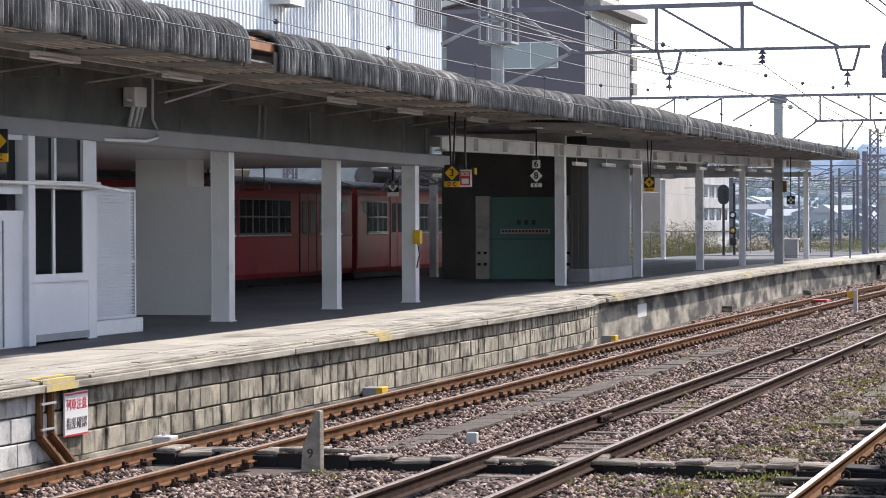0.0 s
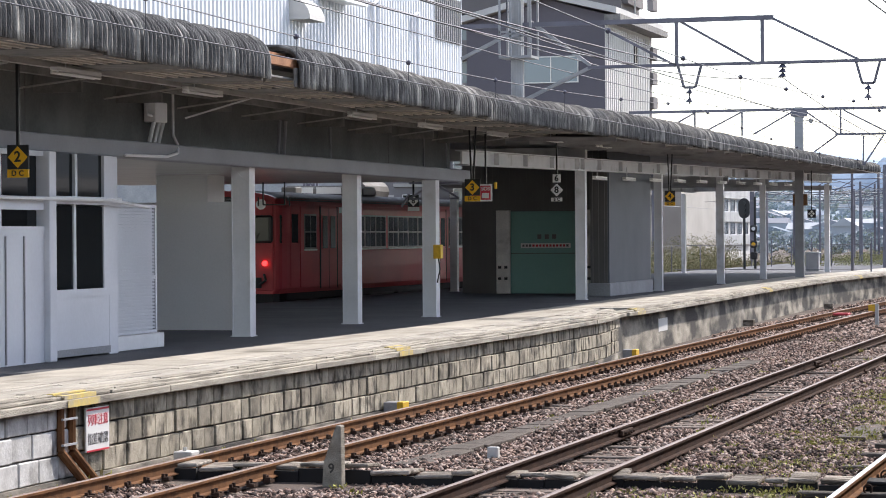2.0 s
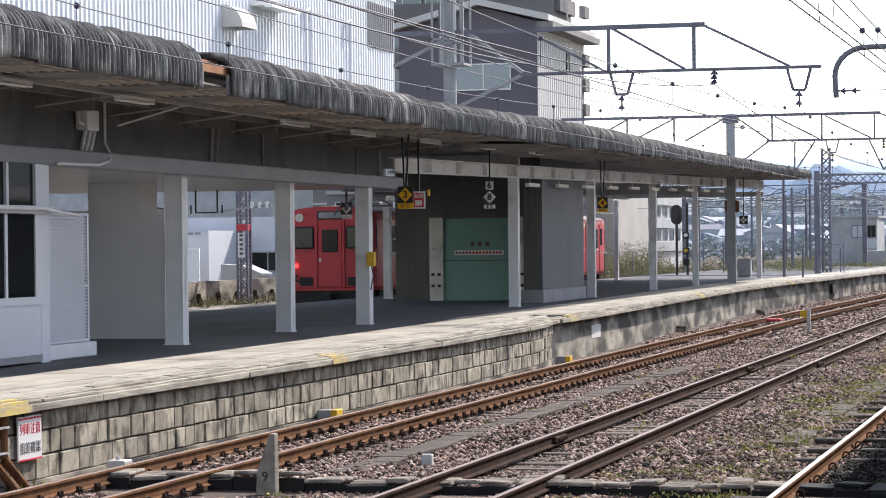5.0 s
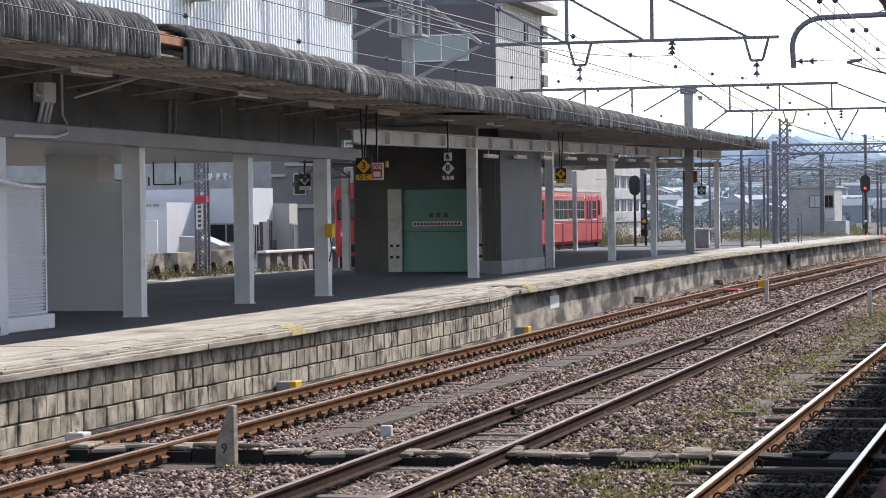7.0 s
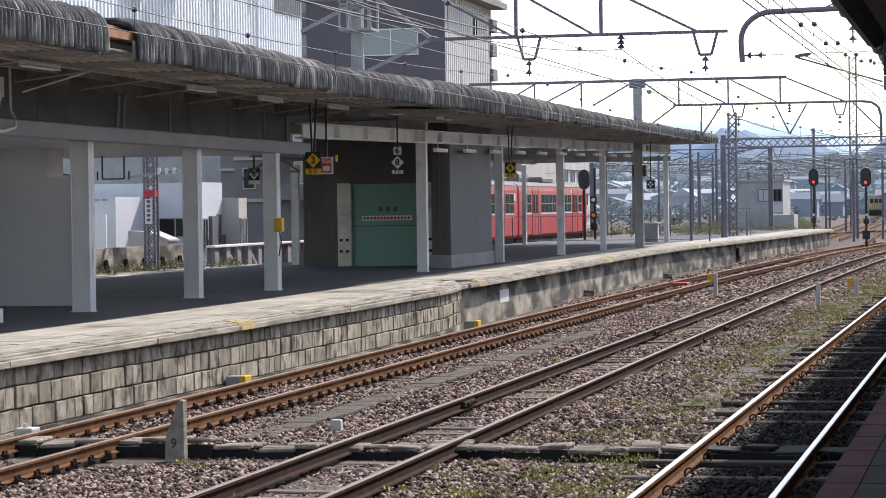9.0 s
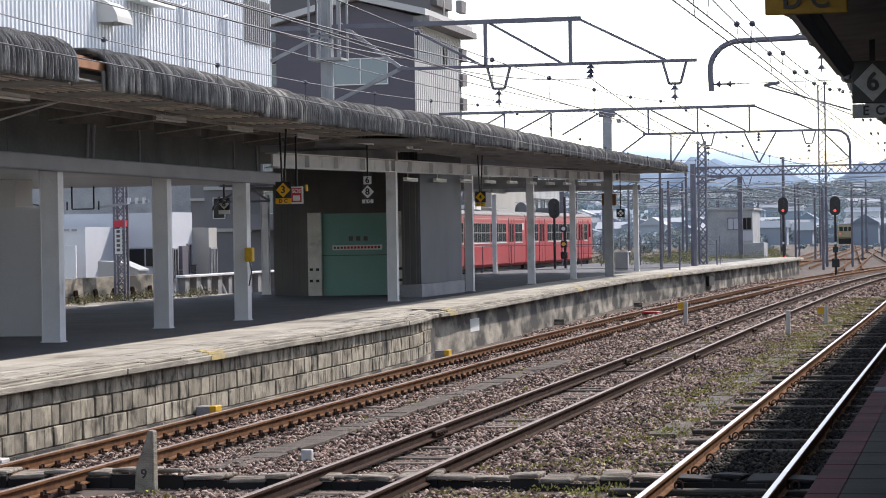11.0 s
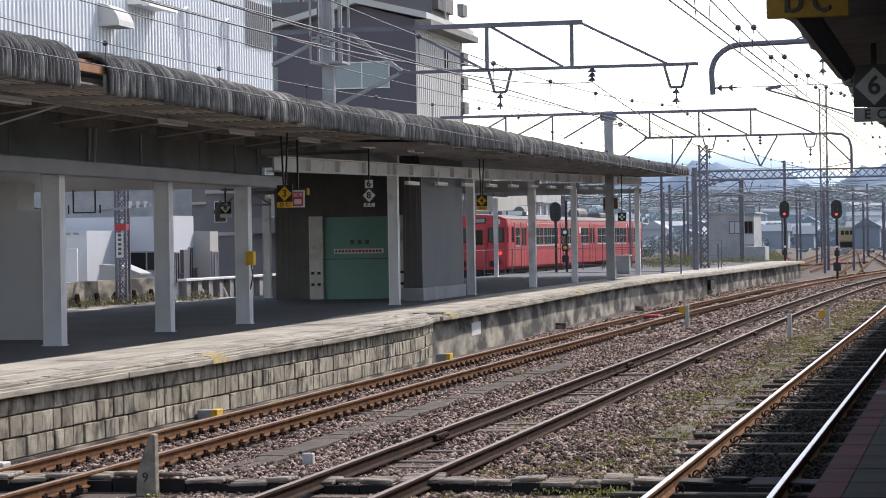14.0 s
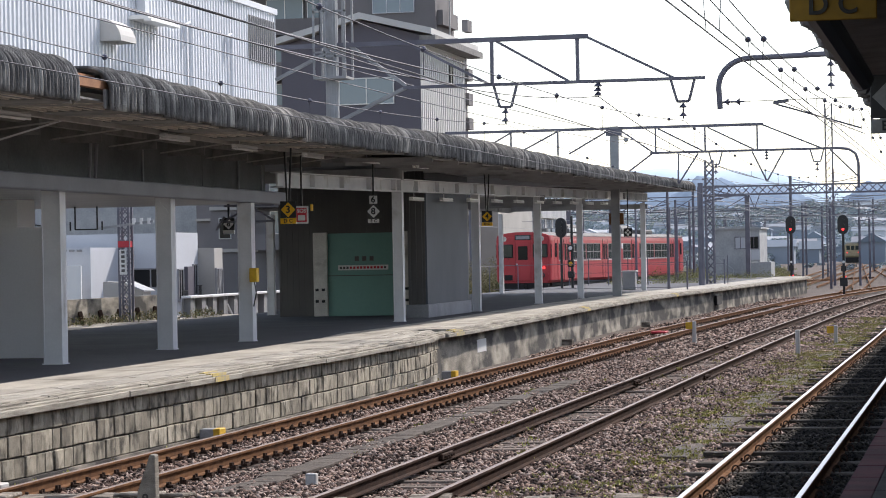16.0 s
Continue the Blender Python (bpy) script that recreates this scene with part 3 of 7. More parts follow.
part("pane", nbox(-13.4, -13.37, 29.13, 29.98, 1.62, 2.68), M_GLASSDARK, door)
for y0, y1 in ((28.28, 28.38), (29.06, 29.13), (29.98, 30.15)):
    part("stile", nbox(-13.44, -13.35, y0, y1, 1.56, 2.7), M_WHITEPAINT, door)
part("sill_rail", nbox(-13.44, -13.33, 28.28, 30.15, 1.53, 1.63), M_WHITEPAINT, door)
part("pull_handle", nbox(-13.35, -13.335, 28.33, 28.46, 1.1, 1.42), M_FRAME, door, "steel recessed pull")
part("head_rail", nbox(-13.46, -13.28, 28.2, 30.4, 2.7, 2.8), M_WHITEPAINT, room)
for y0, y1 in ((28.38, 29.06), (29.13, 29.95)):
    part("transom_pane", nbox(-13.4, -13.37, y0, y1, 2.79, 3.34), M_GLASSDARK, room)
for y0, y1 in ((28.28, 28.38), (29.06, 29.13), (29.95, 30.2)):
    part("transom_post", nbox(-13.44, -13.33, y0, y1, 2.8, 3.34), M_WHITEPAINT, room)
part("corner_pilaster", nbox(-13.62, -13.36, 30.15, 30.45, PZ, 3.34, bevel=0.01), M_WHITEPAINT, room)
# unseen wall behind the panes, its dark tone standing for the dim room
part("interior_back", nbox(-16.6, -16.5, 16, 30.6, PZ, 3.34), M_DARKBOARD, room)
part("end_wall", nbox(-16.5, -13.6, 30.46, 30.56, PZ, 3.34), M_WHITEPAINT, room)
part("conduit", rod(rod(bmesh.new(), (-13.2, 16, 2.76), (-13.2, 29.9, 2.76), 0.022), (-13.2, 29.9, 2.76), (-13.2, 31.1, 2.68), 0.022), M_STEELPAINT, room, "grey surface conduit")

# slatted enclosure beside the waiting room
lou = thing("louvred_enclosure", pose(-13.58, 30.48, PZ), "white louvred metal enclosure on a grey plinth", "enclosure")
part("plinth", nbox(-0.5, 0.02, -0.02, 2.0, 0, 0.2, bevel=0.01), M_STEELPAINT, lou)
part("panel", nbox(-0.45, -0.06, 0.0, 1.82, 0.22, 1.95), M_WHITEPAINT, lou)
for k in range(36):
    if k != 15:
        bm = nbox(-0.06, -0.03, 0.04, 1.78, 0.27 + k * 0.046, 0.295 + k * 0.046)
        part("slat", bm, M_WHITEPAINT, lou)
part("frame_rail", nbox(-0.07, -0.015, 0.0, 1.82, 0.95, 1.0), M_WHITEPAINT, lou)
for z in (0.21, 1.93):
    part("frame_rail", nbox(-0.07, -0.015, 0, 1.82, z, z + 0.04), M_WHITEPAINT, lou)
for y in (0, 1.77):
    part("frame_stile", nbox(-0.07, -0.012, y, y + 0.05, 0.21, 1.97), M_WHITEPAINT, lou)

# partition by the passage
wallp = thing("partition_wall", pose(0, 0, 0), "cream partition wall across the platform", "partition")
part("panel", nbox(-17.2, -14.75, 38.4, 38.52, PZ, 2.86), M_CREAM, wallp)
part("end_post", nbox(-14.82, -14.72, 38.36, 38.56, PZ, 2.86), M_WHITEPAINT, wallp)
part("upper_box", nbox(-17.0, -16.05, 40.4, 41.2, 2.6, 3.36), M_CREAM, wallp)
pier = thing("ticket_booth", pose(0, 0, 0), "small cream booth behind the partition", "booth")
part("body", nbox(-19.4, -17.25, 33.2, 38.4, PZ, 2.82), M_CREAM, pier)
part("roof_cap", nbox(-19.5, -17.2, 33.1, 38.45, 2.82, 2.9), M_WHITEPAINT, pier)

# ---- lift tower ----
lift = thing("lift_tower", pose(0, 0, 0), "dark ribbed lift tower with green shutter and steel panel", "lift tower", kind="structure")
part("shaft", nbox(-18.33, -14.3, 64.45, 67.0, PZ, 4.5), M_DARKCLAD, lift)
part("side_shaft", nbox(-14.1, -13.66, 61.25, 66.6, PZ, 4.4), M_DARKCLAD, lift)
for k in range(24):
    x = -18.31 + k * 0.155
    part("rib", nbox(x, x + 0.05, 64.444, 64.45, PZ + (2.2 if -17.3 < x < -14.7 else 0), 4.5), M_DARKCLAD, lift)
for k in range(3):
    x = -14.08 + k * 0.15
    part("rib", nbox(x, x + 0.05, 61.22, 61.25, PZ + 0.34, 4.4), M_DARKCLAD, lift)
part("steel_panel", nbox(-13.66, -13.62, 61.27, 66.3, PZ + 0.335, 4.2), M_PANEL, lift, "blue-grey brushed steel panel")
part("plinth", nbox(-14.15, -13.58, 61.18, 66.5, PZ, PZ + 0.33, bevel=0.01), M_PLINTH, lift)
sh = part("shutter", nbox(-16.98, -14.9, 64.38, 64.44, PZ, PZ + 2.17), M_GREEN, lift, "closed green shutter door")
part("shutter_joint", nbox(-16.98, -14.9, 64.375, 64.38, PZ + 1.05, PZ + 1.07), M_DARKCLAD, sh)
part("notice_strip", nbox(-16.7, -15.35, 64.365, 64.374, PZ + 1.2, PZ + 1.33), M_SIGNWHITE, sh, "pale notice strip with red writing")
for k in range(14):
    part("writing_bar", nbox(-16.66 + k * 0.092, -16.6 + k * 0.092, 64.36, 64.364, PZ + 1.235, PZ + 1.295), M_RED if 2 < k < 13 else M_DARKCLAD, sh)
for k in range(3):
    part("writing_bar", nbox(-16.25 + k * 0.2, -16.14 + k * 0.2, 64.372, 64.376, PZ + 1.44, PZ + 1.56), M_DARKCLAD, sh)
for x0, x1 in ((-17.36, -16.98), (-14.9, -14.72)):
    j = part("jamb", nbox(x0, x1, 64.3, 64.44, PZ, PZ + 2.2, bevel=0.01), M_JAMB, lift, "scuffed stainless door jamb")
    for z in (0.36, 0.66):
        for u in (0.25, 0.7):
            part("buffer", nbox(x0 + (x1 - x0) * u - 0.04, x0 + (x1 - x0) * u + 0.04, 64.27, 64.3, PZ + z, PZ + z + 0.07), M_BLACK, j)

# ---- tracks ----
def rail_section():
    return [(-0.055, -0.14), (0.055, -0.14), (0.055, -0.128), (0.012, -0.115), (0.012, -0.035), (0.032, -0.025), (0.032, -0.004), (0.026, 0.0), (-0.026, 0.0), (-0.032, -0.004), (-0.032, -0.025), (-0.012, -0.035), (-0.012, -0.115), (-0.055, -0.128)]


def many_boxes(name, rows, material, parent=None):
    """Plain boxes (x, x, y, y, z, z) joined in one mesh."""
    r = np.array(rows, float)
    lo, hi = np.minimum(r[:, 0::2], r[:, 1::2]), np.maximum(r[:, 0::2], r[:, 1::2])
    pick = np.array(list(itertools.product((0, 1), repeat=3)))
    co = lo[:, None, :] + (hi - lo)[:, None, :] * pick[None]
    quads = np.array([(0, 1, 3, 2), (4, 6, 7, 5), (0, 4, 5, 1), (2, 3, 7, 6), (0, 2, 6, 4), (1, 5, 7, 3)])
    q = (quads[None] + 8 * np.arange(len(r))[:, None, None]).reshape(-1, 4)
    me = bpy.data.meshes.new(name)
    me.from_pydata(co.reshape(-1, 3).tolist(), [], q.tolist())
    me.materials.append(material)
    ob = new(name, me)
    if parent is not None:
        ob.parent = parent
    return ob


def spring_clips(f, y0, y1, parent):
    """Curled spring clips standing beside each rail of a track, joined in one mesh."""
    V, Q, rng = [], [], random.Random(9)
    n, m = 11, 5
    for y in np.arange(y0, y1, 1.42):
        for s in (-0.54, 0.54):
            for o in (-1, 1):
                b, lean = len(V), rng.uniform(-0.3, 0.3)
                for i in range(n):
                    a = radians(-60 + 300 * i / (n - 1)) + lean
                    for k in range(m):
                        e = 2 * math.pi * k / m
                        r = 0.042 + 0.011 * math.cos(e)
                        V.append((f(y) + s + o * 0.115 + r * math.cos(a) * 0.9, y + 0.011 * math.sin(e) + 0.02 * math.sin(a), -0.1 + r * math.sin(a)))
                for i in range(n - 1):
                    for k in range(m):
                        c = (k + 1) % m
                        Q.append((b + i * m + k, b + i * m + c, b + i * m + m + c, b + i * m + m + k))
    me = bpy.data.meshes.new("spring_clips")
    me.from_pydata(V, [], Q)
    me.materials.append(M_CLIP)
    ob = new("spring_clips", me)
    ob.parent = parent
    return tagged(ob, "dark curled spring clips", kind="stuff")


def track(f, label, side, head, y_near, y_far=215.0, near_until=75.0, slee=M_SLEEPER, clip=0.034, keep=1.0, pitch=0.62):
    tr = thing("railway_track", pose(0, 0, 0), label, "railway track", "yard tracks", kind="structure")
    ysr = list(np.arange(y_near, 60, 3)) + list(np.arange(60, y_far, 5))
    for s in (-0.54, 0.54):
        part("rail", extrude(rail_section(), [(f(y) + s, y, 0.0) for y in ysr]), side, tr)
        part("rail_head", extrude([(-0.027, 0.0), (0.027, 0.0), (0.024, 0.0025), (-0.024, 0.0025)], [(f(y) + s, y, 0.0) for y in ysr]), head, tr, "worn running surface")
    bm = nbox(-1.05, 1.05, -0.1, 0.1, -0.19, -0.135, bevel=0.012)
    first = part("sleeper", bm, slee, tr)
    me, rng, k = first.data, random.Random(5), 0
    first.location = (f(y_near), y_near, 0)
    y = y_near + pitch
    while y < 150:
        ob = new("sleeper", me)
        ob.parent, ob.location = tr, (f(y) + rng.uniform(-0.05, 0.05), y, (rng.uniform(-0.085, -0.045) if f is TRACKS[0] else rng.uniform(-0.08, -0.035) if f is TRACKS[1] else rng.uniform(-0.012, 0.006)))
        ob.rotation_euler = (0, 0, rng.uniform(-0.02, 0.02))
        y += pitch
    fast = []
    for yy in np.arange(y_near, near_until, pitch):
        for s in (-0.54, 0.54):
            for o in (-1, 1):
                if rng.random() < keep:
                    xc, k = f(yy) + s, clip / 0.042
                    fast.append((xc + o * 0.06, xc + o * 0.19 * k, yy - 0.085 * k, yy + 0.085 * k, -0.16, -0.128))
                    for q in (-0.045, 0.05):
                        h = -0.088 + rng.uniform(-0.015, 0.012)
                        fast.append((xc + o * 0.095 * k - 0.022 * k, xc + o * 0.095 * k + 0.022 * k, yy + q * k - 0.02 * k, yy + q * k + 0.02 * k, -0.14, h))
                        fast.append((xc + o * 0.15 * k - 0.03 * k, xc + o * 0.15 * k + 0.03 * k, yy + q * k - 0.014, yy + q * k + 0.014, -0.14, h - 0.03))
    tagged(many_boxes("fastenings", fast, M_CLIP, tr), "dark rail clips", kind="stuff")
    return tr


track(TRACKS[0], "rusty railway track beside the platform wall", M_RUST, M_RAILTOP, 16.0, near_until=110, clip=0.03, pitch=0.46)
track(TRACKS[1], "dull siding track on timber sleepers in gravel", M_DULLRAIL, M_RAILTOP, 16.0, clip=0.02, keep=0.05)
main = track(TRACKS[2], "shiny main track partly in shade", M_RUST, M_RAILSHINE, 12.0, slee=M_DARKSLEEPER, clip=0.02, keep=0.5, pitch=1.42)
spring_clips(TRACKS[2], 12.0, 70.0, main)
part("shade_bed", nbox(-2.76, -1.0, 10, 150, GZ - 0.02, GZ + 0.012), M_SHADEBED, main, "near-black bed between the rails, tone standing for shade")
track(lambda y: TRAIN_X + max(0, y - 113) ** 2 * 0.00134, "railway track behind the platform", M_RUST, M_RAILTOP, 20.0, near_until=30)

# ---- camera side platform ----
near = thing("platform_near", pose(0, 0, 0), "dark platform with reddish edge paving in shade", "platform", kind="structure")
part("body", nbox(-0.97, 9.0, -12, 150, GZ - 0.1, PZ - 0.03), M_ASPHALT, near)
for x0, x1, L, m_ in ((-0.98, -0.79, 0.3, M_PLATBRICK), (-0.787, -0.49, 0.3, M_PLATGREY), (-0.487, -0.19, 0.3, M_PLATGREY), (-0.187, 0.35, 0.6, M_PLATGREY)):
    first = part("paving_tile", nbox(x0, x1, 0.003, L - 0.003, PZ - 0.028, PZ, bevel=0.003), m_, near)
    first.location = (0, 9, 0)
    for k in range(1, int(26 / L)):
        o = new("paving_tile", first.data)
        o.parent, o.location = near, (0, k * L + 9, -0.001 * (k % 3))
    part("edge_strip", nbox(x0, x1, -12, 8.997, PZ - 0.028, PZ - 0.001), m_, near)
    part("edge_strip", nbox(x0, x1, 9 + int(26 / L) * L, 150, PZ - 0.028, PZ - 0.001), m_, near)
part("painted_patch", nbox(-0.97, -0.5, 23.6, 24.2, PZ + 0.001, PZ + 0.004), M_PLINTHDARK, near, "pale worn paint mark")
nroof = thing("canopy_near", pose(0, 0, 0), "dark canopy with mossy ragged eave over the near platform", "canopy", kind="structure")
part("roof_deck", extrude([(-0.9, 0), (9, 0.9), (9, 1.0), (-0.9, 0.07)], [(0, -12, 3.4), (0, 150, 3.4)]), M_TIMBER, nroof)
rng = random.Random(3)
bm = bmesh.new()
for i in range(260):
    y = rng.uniform(6, 28)
    ball(bm, (-0.9 + rng.uniform(-0.025, 0.02), y, 3.42 + rng.uniform(-0.03, 0.05)), rng.uniform(0.03, 0.07), 5)
part("mossy_edge", bm, M_TIMBER, nroof, "dark mossy eave edge")
part("gutter", nrod((-0.72, 5, 3.24), (-0.72, 14.2, 3.17), 0.06), M_BLACK, nroof)
part("bracket_beam", nbox(-0.62, 6.0, 16.0, 16.2, 3.02, 3.3, bevel=0.04), M_TIMBER, nroof)
for y in (15.9, 24, 32, 40):
    part("post", nbox(2.4, 2.6, y, y + 0.2, PZ, 3.6), M_TIMBER, nroof)
# added out of view: cream part bounces fill light, dark parts calm reflections
nb = thing("station_building_near", pose(0, 0, 0), "unseen walls added to block sky reflections and bounce light", "wall", kind="structure")
part("wall", nbox(8.6, 9.0, -12, 150, GZ - 0.1, 5.6), M_CREAM, nb)
part("unseen_yard_wall", nbox(8.6, 9.0, 150, 420, GZ - 0.1, 5.6), M_DARKBOARD, nb)
part("wall", nbox(-0.9, 9.0, -12.3, -12.0, PZ - 0.03, 4.4), M_DARKBOARD, nb)

# ---- hanging signs ----
def diamond(bm, w, y0, y1, cz=0.0):
    vs = []
    for y in (y0, y1):
        vs.append([bm.verts.new(c) for c in ((-w, y, cz), (0, y, cz - w), (w, y, cz), (0, y, cz + w))])
    bm.faces.new(vs[0])
    bm.faces.new(vs[1][::-1])
    for i in range(4):
        j = (i + 1) % 4
        bm.faces.new((vs[0][i], vs[1][i], vs[1][j], vs[0][j]))
    bmesh.ops.recalc_face_normals(bm, faces=bm.faces)
    return bm


def stop_sign(x, y, z, number, code, yellow=True, w=0.27, drop=0.9, fork=False, label="", in_shade=False):
    """A black plate with a diamond and a number, a strip below, hung on a stem; faces down the platform."""
    s = thing("hanging_sign", pose(x, y, z), label, "sign", "hanging stop signs")
    face = (M_SHADEYEL if yellow else M_SHADEWHITE) if in_shade else (M_SIGNYEL if yellow else M_SIGNWHITE)
    part("plate", nbox(-w / 2, w / 2, 0, 0.02, -w * 0.5, w * 0.52, bevel=0.004), M_BLACK, s)
    part("diamond", diamond(bmesh.new(), w * 0.46, -0.006, -0.001), face, s, "diamond face")
    if number:
        text(number, w * 0.62, M_BLACK, s, pose(0, -0.008, 0, 90, 0, 0), "number")
    part("strip", nbox(-w / 2, w / 2, -0.004, 0.02, -w * 0.86, -w * 0.52, bevel=0.003), face, s)
    for letter, o in zip(code.split(), (-0.17, 0.17)):
        text(letter, w * 0.32, M_BLACK, s, pose(w * o, -0.008, -w * 0.69, 90, 0, 0), "letter")
    if fork:
        part("stem", bar(bmesh.new(), (-0.02, 0.01, w * 0.5), (-0.06, 0.01, drop), 0.03), M_BLACK, s)
        part("stem", bar(bmesh.new(), (0.02, 0.01, w * 0.5), (0.08, 0.01, drop), 0.03), M_BLACK, s)
    else:
        part("stem", bar(bmesh.new(), (0, 0.01, w * 0.5), (0, 0.01, drop), 0.035), M_BLACK, s)
    return s


stop_sign(-12.68, 26.1, 3.2, "2", "D C", True, 0.27, 1.25, label="yellow diamond sign with number 2 on black plate")
stop_sign(-12.6, 45.0, 3.18, "3", "D C", True, 0.3, 1.28, fork=True, label="yellow diamond sign with number 3 under the canopy")
stop_sign(-12.6, 63.9, 3.28, "4", "D C", True, 0.28, 1.36, fork=True, label="yellow diamond sign with number 4 under the canopy")
stop_sign(-14.42, 47.2, 2.975, "8", "", False, 0.23, 0.385, label="white diamond sign with number 8 under the soffit")
s = thing("hanging_sign", pose(-12.6, 90.0, 3.02), "small black plate with four white diamond marks", "sign", "hanging stop signs")
part("plate", nbox(-0.15, 0.15, 0, 0.02, -0.15, 0.15, bevel=0.004), M_BLACK, s)
for dx, dz in ((-0.07, 0.0), (0.07, 0.0), (0.0, 0.07), (0.0, -0.07)):
    part("diamond", diamond(bmesh.new(), 0.05, -0.006, -0.001), M_SIGNWHITE, s).location = (dx, 0, dz)
part("stem", bar(bmesh.new(), (0, 0.01, 0.15), (0, 0.01, 1.8), 0.035), M_BLACK, s)
stop_sign(-0.543, 8.36, 3.2, "", "D C", True, 0.27, 0.26, label="yellow letter plate under the near canopy's edge", in_shade=True)
stop_sign(-0.62, 15.7, 3.162, "6", "E C", False, 0.255, 0.3, label="white diamond sign with number 6 in shade", in_shade=True)
s = thing("hanging_sign", pose(-12.6, 51.6, 3.27), "white number plates 6 and 8 stacked on a stem", "sign", "hanging stop signs")
part("stem", bar(bmesh.new(), (0, 0.02, -0.26), (0, 0.02, 1.22), 0.03), M_BLACK, s)
part("number_plate", nbox(-0.085, 0.085, -0.01, 0.01, 0.13, 0.3, bevel=0.004), M_SIGNWHITE, s)
text("6", 0.18, M_BLACK, s, pose(0, -0.014, 0.215, 90, 0, 0), "number")
part("diamond", diamond(bmesh.new(), 0.135, -0.01, 0.01, -0.03), M_SIGNWHITE, s)
text("8", 0.19, M_BLACK, s, pose(0, -0.014, -0.03, 90, 0, 0), "number")
part("strip", nbox(-0.12, 0.12, -0.01, 0.01, -0.27, -0.19, bevel=0.003), M_SIGNWHITE, s)
for letter, o in (("E", -0.042), ("C", 0.042)):
    text(letter, 0.085, M_BLACK, s, pose(o, -0.014, -0.23, 90, 0, 0), "letter")

# red and white emergency board behind the number 3
s = thing("emergency_board", pose(-12.86, 46.4, 3.1), "red and white emergency button board under the canopy", "sign")
part("plate", nbox(-0.18, 0.26, 0, 0.02, -0.16, 0.17, bevel=0.004), M_SIGNWHITE, s)
part("red_field", nbox(-0.15, 0.23, -0.004, -0.001, -0.13, 0.14), M_RED, s)
text("SOS", 0.1, M_SIGNWHITE, s, pose(0.13, -0.006, 0.08, 90, 0, 0), "lettering")
part("pictogram", nbox(0.06, 0.2, -0.006, -0.004, -0.1, 0.0), M_SIGNWHITE, s)
part("beacon", nrod((0.33, 0, 0.08), (0.33, 0, 0.2), 0.03), M_SIGNYEL, s, "orange beacon")
part("bracket", bar(bmesh.new(), (0.13, 0.01, 0.17), (0.13, 0.01, 1.38), 0.03), M_BLACK, s)

# ---- fluorescent lights and conduit under the canopy ----
def tube_light(x, y, z):
    s = thing("fluorescent_light", pose(x, y, z), "unlit twin fluorescent tube light under the canopy", "light", "canopy lights")
    part("housing", nbox(-0.05, 0.05, -0.62, 0.62, 0.0, 0.05, bevel=0.008), M_TUBE, s)
    for o in (-0.04, 0.04):
        part("tube", nrod((o, -0.6, -0.02), (o, 0.6, -0.02), 0.017), M_TUBE, s)
    part("hanger", nrod((0, -0.3, 0.05), (0, -0.3, 0.3), 0.01, 6), M_STEELPAINT, s)
    return s


for y in (23.5, 27.2, 31.2, 38.0, 41.8, 46.3, 50.8, 55.5):
    tube_light(-12.45, y, EAVE_Z(y) + 0.0)
for k in range(10):
    y = 59.5 + k * 3.4
    tube_light(-13.45, y, GIRD_Z(y) - 0.32)

box_ = thing("junction_box", pose(-13.62, 32.3, 3.87), "grey electrical box with conduits on the fascia", "electrical box")
part("case", nbox(-0.06, 0.12, -0.22, 0.2, 0, 0.28, bevel=0.01), M_STEELPAINT, box_)
part("conduit", rod(rod(bmesh.new(), (0.06, -0.4, 0.36), (0.06, -0.4, 0.1), 0.02), (0.06, -0.4, 0.1), (0.06, -0.2, 0.08), 0.02), M_STEELPAINT, box_)
bm = bmesh.new()
loop_ = [(0.1, 0.45, 0.42), (0.1, 0.45, -0.16), (0.2, 0.38, -0.3), (0.27, 0.2, -0.42), (0.27, -0.2, -0.48), (0.27, -1.6, -0.5)]
for p_, q_ in zip(loop_, loop_[1:]):
    rod(bm, p_, q_, 0.02)
    ball(bm, q_, 0.02, 6)
part("conduit", bm, M_STEELPAINT, box_, "grey conduit looping down over the slab edge")
for o in (-0.12, 0.05, 0.2):
    part("cable", rod(bmesh.new(), (0.05, o, 0.0), (0.02, o - 0.1, -0.28), 0.03), M_STEELPAINT, box_)
part("arm", bar(bmesh.new(), (0.1, 0.9, 0.1), (0.9, 1.6, 0.42), 0.025), M_STEELPAINT, box_)
for y, z in ((37.33, 4.15), (37.6, 4.2)):
    s = thing("wall_pipe", pose(-13.63, y, 3.57), "pale pipe with patch on the sooty fascia", "pipe")
    part("pipe", nrod((0, 0, 0), (0, 0.1, 0.55), 0.025), M_BEAM, s)
yb = thing("call_box", pose(-13.32, 45.1, 1.86), "yellow call box with cable on the column", "call box")
part("case", nbox(-0.05, 0.1, -0.1, 0.06, 0, 0.26, bevel=0.012), M_YELLOW, yb)
part("cable", rod(rod(bmesh.new(), (0.03, -0.02, 0), (0.06, -0.02, -0.2), 0.012), (0.06, -0.02, -0.2), (0.0, 0, -0.45), 0.012), M_BLACK, yb)
# bracket frames behind the near columns
fr = thing("bracket_frame", pose(-14.2, 46.2, 3.0), "dark lattice bracket between column and lift", "bracket")
